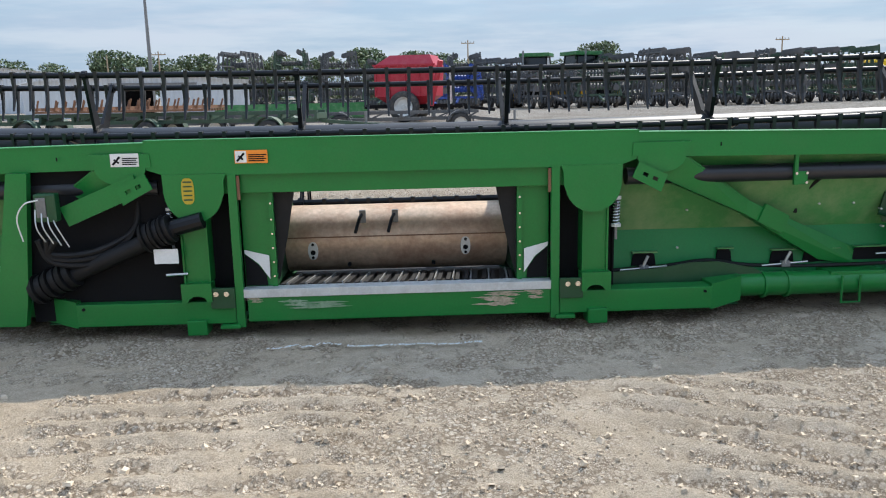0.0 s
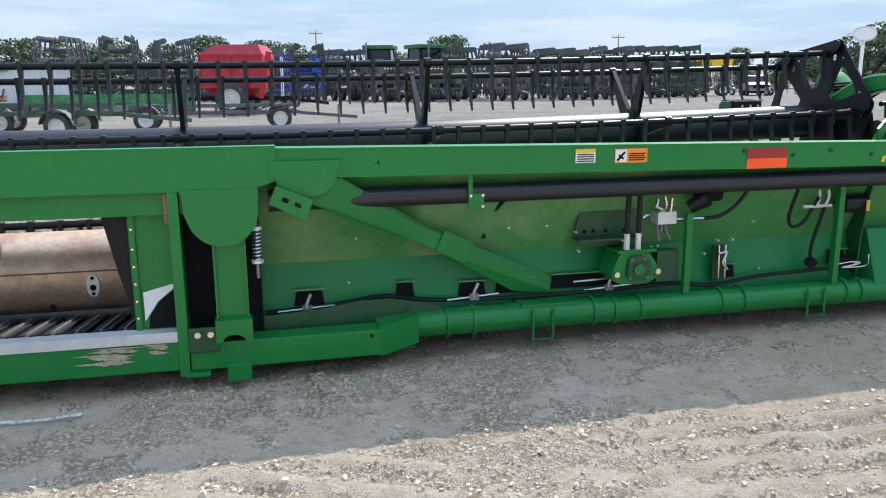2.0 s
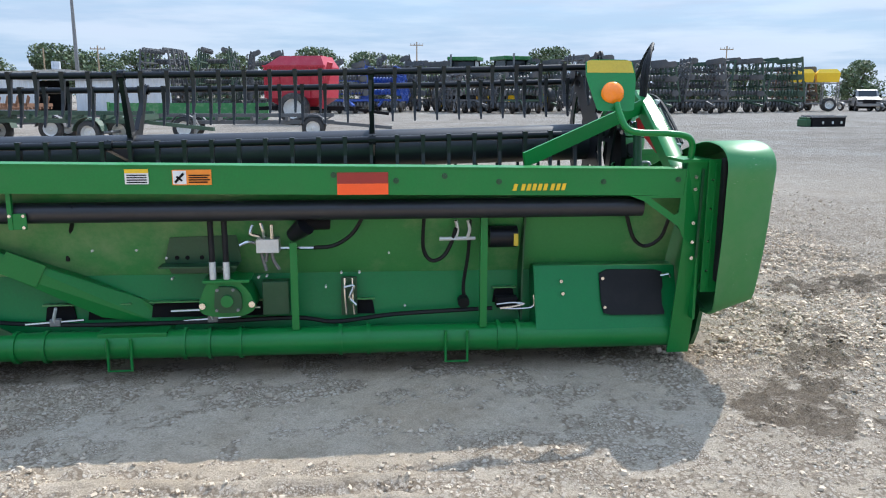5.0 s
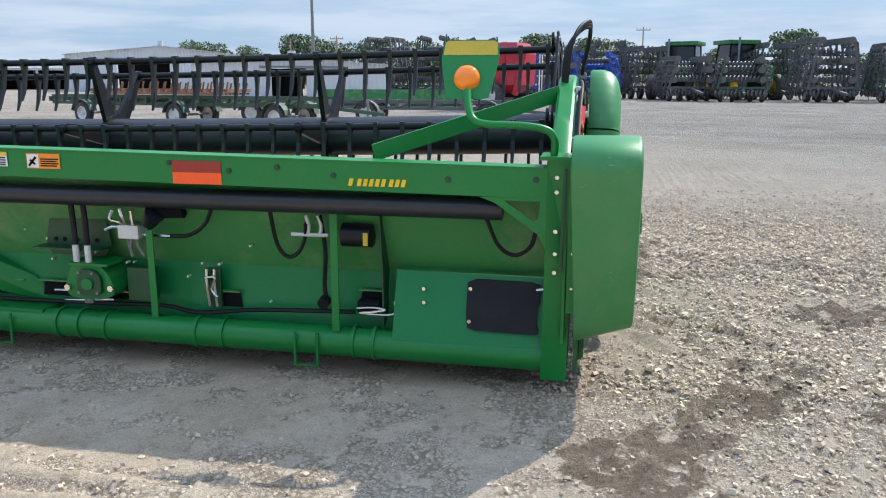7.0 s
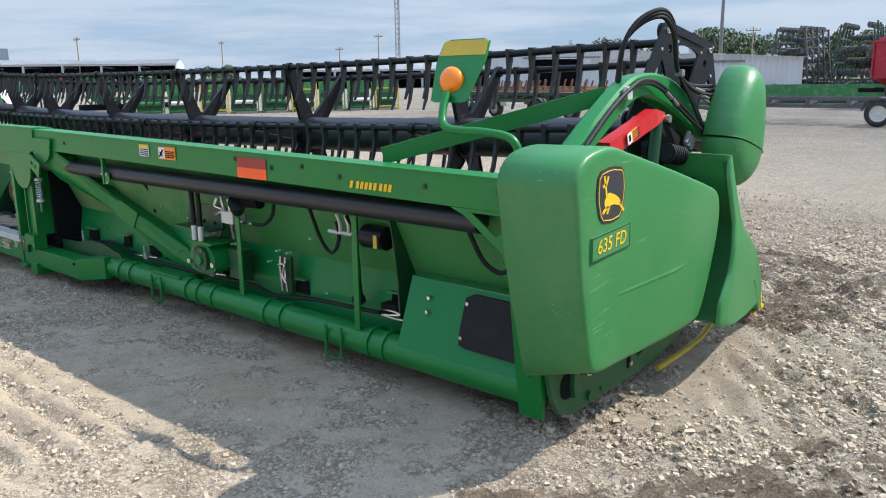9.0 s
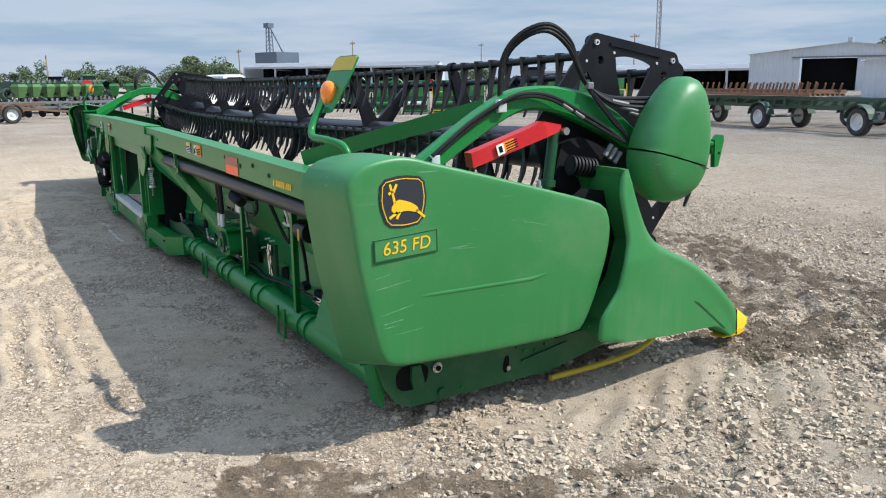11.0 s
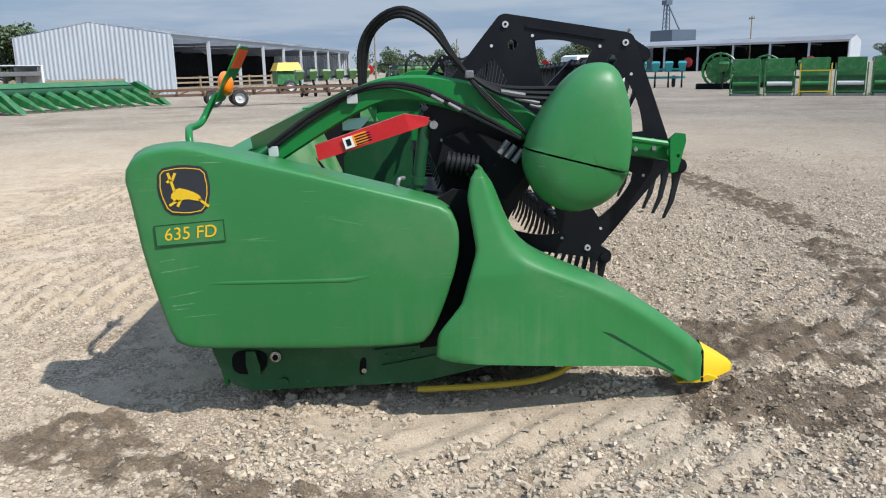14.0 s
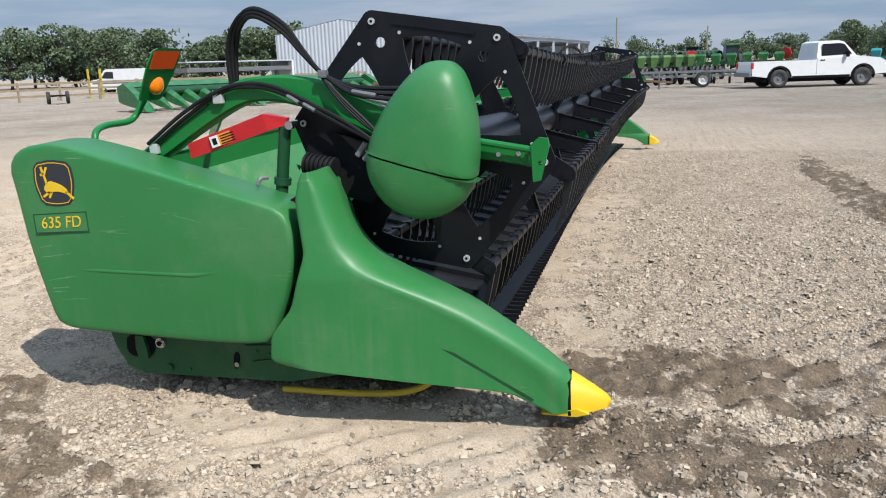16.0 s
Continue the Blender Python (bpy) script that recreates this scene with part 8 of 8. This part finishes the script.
def open_shed(name, corner, far, depth, h, bays, label, gable=True):
    """A long open-front shed: posts along the front, ribbed ends and back, a low-pitched roof."""
    c = thing(name, label, "shed", kind="structure")
    a, b = Vector((*corner, 0)), Vector((*far, 0))
    along = (b - a).normalized()
    back = Vector((along.y, -along.x, 0))
    if back.dot(Vector((*depth, 0))) < 0:
        back = -back
    dep = Vector((*depth, 0)).length
    pk = h + 0.16 * dep / 2
    rise = lambda t: h + (pk - h) * (1 - abs(2 * t - 1))
    for e, nm in ((a, "end_wall"), (b, "far_end_wall")):
        q = e + back * dep
        part(nm, ribbed(B(), (e.x, e.y), (q.x, q.y), 0, h, 0.35, 0.05, rise), GREY_WALL, c)
    p, q = a + back * dep, b + back * dep
    # near-black wall: the shed's shade and dark contents put into its colour
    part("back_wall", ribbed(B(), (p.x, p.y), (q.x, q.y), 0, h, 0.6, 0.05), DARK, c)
    roof = B()
    m0, m1 = a + back * dep / 2, b + back * dep / 2
    for u, v in (((a - back * 0.3), (b - back * 0.3)), ((a + back * (dep + 0.3)), (b + back * (dep + 0.3)))):
        vs = [roof.verts.new((w.x, w.y, z)) for w, z in ((u, h + 0.02), (v, h + 0.02), (m1, pk + 0.06), (m0, pk + 0.06))]
        roof.faces.new(vs)
    bmesh.ops.solidify(roof, geom=roof.faces[:], thickness=0.12)
    part("roof", roof, ROOF, c)
    part("fascia", bar(B(), (a.x, a.y, h - 0.12), (b.x, b.y, h - 0.12), 0.16, 0.34), GREY_WALL, c)
    L = (b - a).length
    for k in range(bays + 1):
        w = a + along * min(L - 0.1, max(0.1, L * k / bays))
        part("post", box(B(), (w.x - 0.13, w.y - 0.13, 0), (w.x + 0.13, w.y + 0.13, h - 0.2)), GREY_WALL, c)
        if 0 < k < bays:
            w2 = w + back * dep * 0.96
            part("truss", bar(bar(B(), (w.x, w.y, h - 0.5), (w2.x, w2.y, h - 0.5), 0.1, 0.2), (w.x, w.y, h - 1.4), (w.x + back.x * 1.4, w.y + back.y * 1.4, h - 0.5), 0.09, 0.09), GREY, c)
    return c


open_shed("shed_open", (-51.0, -15.8), (-118.0, -7.2), (0.2, -12), 4.25, 9, "white ribbed metal machinery shed with an open front")
open_shed("shed_low", (-134.0, 42.5), (-112.0, 70.0), (-10, 0), 4.5, 6, "low open-front implement shed with a grey roof")
open_shed("shed_lower", (-100.0, 84.0), (-72.0, 108.0), (-8, 8), 3.2, 5, "low grey shed beyond the yard")


def barn(at, rz, w, d, h, door, label, pitch=0.13):
    c = thing("barn", label, "barn", at=at, rz=rz, kind="structure")
    pk = h + pitch * w
    rise = lambda t: h + (pk - h) * (1 - abs(2 * t - 1))
    x0, x1 = door
    front = B()
    ribbed(front, (-w / 2, 0), (x0, 0), 0, h, 0.4, 0.04, lambda t: rise(t * (x0 + w / 2) / w))
    ribbed(front, (x1, 0), (w / 2, 0), 0, h, 0.4, 0.04, lambda t: rise((x1 + w / 2) / w + t * (w / 2 - x1) / w))
    ribbed(front, (x0, 0), (x1, 0), h * 0.86, h, 0.4, 0.04, lambda t: rise((x0 + w / 2) / w + t * (x1 - x0) / w))
    part("front_wall", front, GREY_WALL, c)
    # black sheet set inside; its colour is the shade behind the doorway
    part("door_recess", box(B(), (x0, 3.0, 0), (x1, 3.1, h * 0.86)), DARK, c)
    part("door_track", box(B(), (x0 - 1, -0.12, h * 0.86), (x1 + 3, -0.06, h * 0.86 + 0.2)), GREY, c)
    for s in (-1, 1):
        part("side_wall", ribbed(B(), (s * w / 2, 0), (s * w / 2, d), 0, h, 0.5, 0.04), GREY_WALL, c)
        roof = B()
        vs = [roof.verts.new(p) for p in ((s * (w / 2 + 0.4), -0.4, h - 0.05), (s * (w / 2 + 0.4), d + 0.4, h - 0.05), (0, d + 0.4, pk + 0.03), (0, -0.4, pk + 0.03))]
        roof.faces.new(vs)
        bmesh.ops.solidify(roof, geom=roof.faces[:], thickness=0.12)
        part("roof", roof, ROOF, c)
    part("vent", tube(B(), (0, 2, pk), (0, 2, pk + 0.7), 0.35, 12), ROOF, c)
    return c


barn((-51.0, 93.0, 0), 30, 23, 18, 4.7, (-5.5, 1.0), "large white metal barn with a dark open door", 0.05)
barn((-20.5, 62.5, 0), 28, 17, 10, 2.9, (-2, 1), "long low white metal building behind the machines", 0.025)
silo = thing("grain_elevator", "grey-blue grain elevator with a leg tower", "grain elevator", at=(-208, 75, 0), rz=20, kind="structure")
part("bin_house", box(B(), (-4.6, -4, 0), (4.6, 4, 10.2), 0.1), BLUE_GREY, silo)
part("low_annex", box(B(), (-6, -3, 0), (16, 5, 4.6), 0.1), BLUE_GREY, silo)
leg = B()
for sx in (-1, 1):
    for sy in (-1, 1):
        bar(leg, (-3 + sx * 0.7, sy * 0.7, 10.2), (-3 + sx * 0.5, sy * 0.5, 17), 0.2, 0.2, (0, 1, 0))
for k in range(6):
    z = 10.8 + 1.1 * k
    bar(leg, (-3.6, -0.6, z), (-2.4, -0.6, z + 0.9), 0.12, 0.12, (0, 1, 0))
    bar(leg, (-2.4, 0.6, z), (-3.6, 0.6, z + 0.9), 0.12, 0.12, (0, 1, 0))
box(leg, (-4.0, -1, 17), (-2.0, 1, 18.2))
bar(leg, (-2.4, 0, 17.2), (2.5, 0, 10.4), 0.35, 0.35)
part("leg_tower", leg, BLUE_GREY, silo)


def pole(at, h, arm, label, r=0.14):
    c = thing("utility_pole", label, "pole", "poles", at)
    part("shaft", tube(B(), (0, 0, 0), (0, 0, h), r, 8, r * 0.7), WOOD, c)
    if arm:
        part("crossarm", bar(B(), (-1.1, 0, h - 0.5), (1.1, 0, h - 0.5), 0.12, 0.14), WOOD, c)
        for x in (-1.0, -0.4, 0.4, 1.0):
            part("insulator", tube(B(), (x, 0, h - 0.42), (x, 0, h - 0.2), 0.05, 6), GREY, c)
    return c


for x, y, h, arm in ((12, 130, 10, True), (-36, 120, 8.5, True), (-43, 118, 8, False), (-128, 40, 7.5, True), (-140, 98, 10, True), (-95, 100, 9.5, True), (-113, 107, 8, True), (-115, -3, 7.5, False), (-150, 12, 7, True), (60, 118, 9, True), (-125, 60, 9, True)):
    pole((x, y, 0), h, arm, "wooden utility pole with a crossarm" if arm else "plain weathered wooden pole without crossarm")
mast = thing("light_mast", "tall grey steel yard light mast", "mast", at=(-25.8, 81.6, 0))
part("shaft", tube(B(), (0, 0, 0), (0, 0, 12.6), 0.24, 10, 0.13), GREY, mast)
part("lamp_head", box(B(), (-0.5, -0.2, 12.2), (0.5, 0.2, 12.55), 0.04), GREY, mast)
tower = thing("lattice_mast", "thin grey lattice radio mast", "mast", at=(-131, 143, 0))
bm = B()
for k in range(3):
    a = math.tau * k / 3
    bar(bm, (0.6 * math.cos(a), 0.6 * math.sin(a), 0), (0.6 * math.cos(a), 0.6 * math.sin(a), 46), 0.14, 0.14, (0, 1, 0))
    b = a + math.tau / 3
    for j in range(38):
        z = 1.2 * j
        bar(bm, (0.6 * math.cos(a), 0.6 * math.sin(a), z), (0.6 * math.cos(b), 0.6 * math.sin(b), z + 1.2), 0.07, 0.07)
part("lattice", bm, GREY, tower)
fence = thing("fence", "weathered wooden rail fence along the yard's edge", "fence", at=(-35.0, -34.5, 0), rz=138, kind="structure")
for k in range(-9, 16):
    part("fence_post", box(B(), (2.4 * k - 0.07, -0.07, 0), (2.4 * k + 0.07, 0.07, 1.25)), WOOD, fence)
    for z in (0.35, 0.75, 1.12):
        part("fence_rail", box(B(), (2.4 * k, -0.1, z - 0.07), (2.4 * k + 2.38, -0.07, z + 0.07)), WOOD, fence)
rack = thing("pallet_rack", "yellow steel rack beside the fence", "rack", at=(-41, -36.5, 0), rz=40)
for x in (-1.4, 0, 1.4):
    part("rack_post", bar(bar(B(), (x, -0.4, 0), (x, -0.4, 2.0), 0.08, 0.08, (1, 0, 0)), (x, 0.4, 0), (x, 0.4, 2.0), 0.08, 0.08, (1, 0, 0)), YELLOW_DULL, rack)
for z in (0.6, 1.3):
    part("rack_beam", bar(bar(B(), (-1.4, -0.4, z), (1.4, -0.4, z), 0.06, 0.1), (-1.4, 0.4, z), (1.4, 0.4, z), 0.06, 0.1), YELLOW_DULL, rack)
flat = thing("flatbed_trailer", "long white flatbed trailer with machine parts", "trailer", at=(-36.0, -22.6, 0), rz=150)
part("deck", box(B(), (-3.6, -1.2, 1.5), (3.6, 1.2, 1.75), 0.03), GREY, flat)
part("headboard", box(B(), (3.6, -1.2, 1.0), (3.75, 1.2, 2.1), 0.02), WHITE, flat)
part("roof_sheet", box(B(), (-3.6, -1.25, 2.05), (3.6, 1.25, 2.12), 0.02), GREY_WALL, flat)
for x in (-3.4, -1.1, 1.1, 3.4):
    for y in (-1.15, 1.15):
        part("stake", bar(B(), (x, y, 1.75), (x, y, 2.05), 0.06, 0.06, (1, 0, 0)), GREY, flat)
for x in (-2.6, -1.5):
    for y in (-1.0, 1.0):
        wheel(flat, (x, y, 0.5), 0.5, 0.3, axis="y", seg=18)
for y in (-0.9, 0.7):
    part("leg", box(B(), (2.6, y, 0), (2.8, y + 0.2, 1.5)), GREY, flat)

def oval_sign(at, rz):
    """An oval board on a tall post, with a second post beside it."""
    c = thing("road_sign", "pale oval sign board on a tall white post", "sign", at=at, rz=rz)
    part("post", tube(B(), (0, 0, 0), (0, 0, 5.9), 0.19, 10), WHITE, c)
    board = part("board", prism(B(), arc(0.1, 6.1, 1.15, 0, 350, 36, 0.78), "y", -0.42, -0.26), GREY_WALL, c)
    part("board_rim", prism(B(), arc(0.1, 6.1, 0.98, 0, 350, 36, 0.62), "y", -0.445, -0.42), WHITE, board)
    for z in (5.7, 6.5):
        part("bracket", bar(B(), (-0.5, -0.25, z), (0.7, -0.25, z), 0.08, 0.08), GREY, c)
    part("side_post", tube(B(), (-1.9, 0.2, 0), (-1.9, 0.2, 5.6), 0.13, 10), WHITE, c)
    return c


oval_sign((63.5, 68.0, 0), -43)
for x, y, rz in ((59.0, 64.5, -48), (66.5, 58.0, -44)):
    header_trailer((x, y, 0), rz, 9, GREY_WALL, "low white trailer parked by the road", (-2.2, 1.8), 1.15)

# ---- trees ----
def tree(h, seed, label, spread=0.42):
    """A tapered trunk with limbs, and a crown of many small leaf clumps round the limb ends."""
    r = random.Random(seed)
    t = thing("tree", label, "tree", "trees round the yard")
    bm = B()
    pipe(bm, [(0, 0, 0), (0.03 * h * r.uniform(-1, 1), 0.02 * h, 0.25 * h), (0.04 * h * r.uniform(-1, 1), 0, 0.55 * h)], 0.028 * h, 7, 3)
    tips = []
    for k in range(14):
        a, z0 = math.tau * (k * 0.618 + 0.1 * r.random()), h * (0.14 + 0.03 * k)
        tip = Vector((math.cos(a) * spread * h * r.uniform(0.45, 1.0), math.sin(a) * spread * h * r.uniform(0.45, 1.0), h * r.uniform(0.24, 0.86)))
        pipe(bm, [(0, 0, z0), (tip.x * 0.5, tip.y * 0.5, (z0 + tip.z) / 2 + 0.02 * h), tip], 0.009 * h, 5, 2)
        tips.append((tip, r.uniform(0.11, 0.2) * h))
    tips.append((Vector((0, 0, 0.82 * h)), 0.2 * h))
    tips.append((Vector((0.05 * h, -0.05 * h, 0.6 * h)), 0.24 * h))
    part("trunk", bm, BARK, t)
    rs = np.random.RandomState(seed)
    pts = []
    for c, rad in tips:
        n = 300
        d = rs.normal(size=(n, 3))
        d /= np.linalg.norm(d, axis=1)[:, None]
        q = np.array(c) + d * (rad * rs.uniform(0.45, 1.08, n) ** 0.6)[:, None] * np.array([1.15, 1.15, 0.85])
        pts.append(q)
    P = np.concatenate(pts)
    P = P[P[:, 2] > 0.07 * h]
    m = len(P)
    s = 0.026 * h * rs.uniform(0.6, 1.4, m)
    u = rs.normal(size=(m, 3))
    u /= np.linalg.norm(u, axis=1)[:, None]
    w = np.cross(u, rs.normal(size=(m, 3)))
    w /= np.linalg.norm(w, axis=1)[:, None]
    quad = np.stack([P - u * s[:, None], P + w * (0.6 * s)[:, None], P + u * s[:, None], P - w * (0.6 * s)[:, None]], 1).reshape(-1, 3)
    me = bpy.data.meshes.new("crown")
    me.from_pydata(quad.tolist(), [], np.arange(4 * m).reshape(m, 4).tolist())
    me.materials.append(LEAF)
    crown = new("crown", me)
    crown.parent = t
    return t


protos = [tree(8.8, 1, "round green broadleaf tree beyond the yard"), tree(8.4, 2, "broad green tree beyond the yard", 0.5), tree(9.4, 3, "tall green tree beyond the yard", 0.34)]
spots = [(-57, 134), (-43, 139), (-36, 142), (-26, 144), (-22, 147), (4, 147), (47, 138), (52, 138), (58, 134), (66, 131), (76, 128), (85, 122), (92, 118), (100, 116), (-5, 147), (10, 147), (16, 150), (-120, 30), (-150, 26), (-158, 18), (-164, 40),
         (-137, 39), (-142, 33), (-150, 45), (-156, 62), (-85, -85), (-80, -90), (-92, -80), (-88, -72), (-97, -70), (-101, -62), (-104, -57), (-108, -52), (-112, -60), (-95, -90), (-76, -95), (-70, -92), (-118, -48), (-100, -78), (-170, 10), (-175, 25), (-180, -2), (-138, 98), (-127, 86), (-50, 141), (-30, 146), (28, 148), (38, 146), (62, 136), (71, 133), (80, 128), (96, 119), (106, 112), (112, 106), (118, 98), (-64, 130), (-14, 148), (75, 79), (83, 72), (90, 62)]
for i, (x, y) in enumerate(spots):
    big = 0.92 if y < -40 else (0.58 if x < -110 else (0.86 if x > 70 and y < 80 else (0.74 if x > 40 else 1.0)))
    k = big * (0.88 + 0.26 * ((i * 37) % 10) / 10)
    ob = protos[i % 3] if i < 3 else copy_thing(protos[i % 3], pose(x, y, -0.05))
    ob.matrix_world = pose(x, y, -0.05, 0, 0, 47 * i) @ Matrix.Diagonal((k, k, k, 1))


def tree_belt(line, height, seed, label):
    """A far belt of trees standing close together, of many leaf clumps with an uneven top."""
    rs = np.random.RandomState(seed)
    pts = []
    for (x0, y0), (x1, y1) in zip(line, line[1:]):
        run = math.hypot(x1 - x0, y1 - y0)
        for k in range(max(1, int(run / (0.30 * height)))):
            t = (k + rs.rand()) / max(1, int(run / (0.30 * height)))
            x, y = x0 + (x1 - x0) * t + rs.normal(0, 1.2), y0 + (y1 - y0) * t + rs.normal(0, 1.2)
            top = height * rs.uniform(0.62, 1.1)
            for j in range(5):
                rad = top * rs.uniform(0.15, 0.26)
                c = np.array([x + rs.normal(0, 0.16 * top), y + rs.normal(0, 0.16 * top), rs.uniform(0.15 * top, top - rad)])
                d = rs.normal(size=(120, 3))
                d /= np.linalg.norm(d, axis=1)[:, None]
                pts.append(c + d * (rad * rs.uniform(0.5, 1.1, 120) ** 0.6)[:, None])
    P = np.concatenate(pts)
    P = P[P[:, 2] > 0]
    m = len(P)
    s = 0.032 * height * rs.uniform(0.6, 1.4, m)
    u, w = rs.normal(size=(2, m, 3))
    u /= np.linalg.norm(u, axis=1)[:, None]
    w = np.cross(u, w)
    w /= np.linalg.norm(w, axis=1)[:, None]
    quad = np.stack([P - u * s[:, None], P + w * (0.6 * s)[:, None], P + u * s[:, None], P - w * (0.6 * s)[:, None]], 1).reshape(-1, 3)
    me = bpy.data.meshes.new("tree_belt")
    me.from_pydata(quad.tolist(), [], np.arange(4 * m).reshape(m, 4).tolist())
    me.materials.append(LEAF)
    tagged(new("tree_belt", me), label, "trees", kind="stuff")


tree_belt([(-66, -96), (-92, -84), (-106, -60), (-116, -46)], 9.5, 5, "dense belt of green trees behind the fence")
tree_belt([(-190, -10), (-178, 22), (-160, 44), (-140, 40)], 7.0, 6, "dark green belt of trees beyond the sheds")
tree_belt([(-70, 152), (-20, 158), (40, 158), (80, 142), (112, 116), (132, 84)], 5.2, 7, "low far belt of trees along the yard")
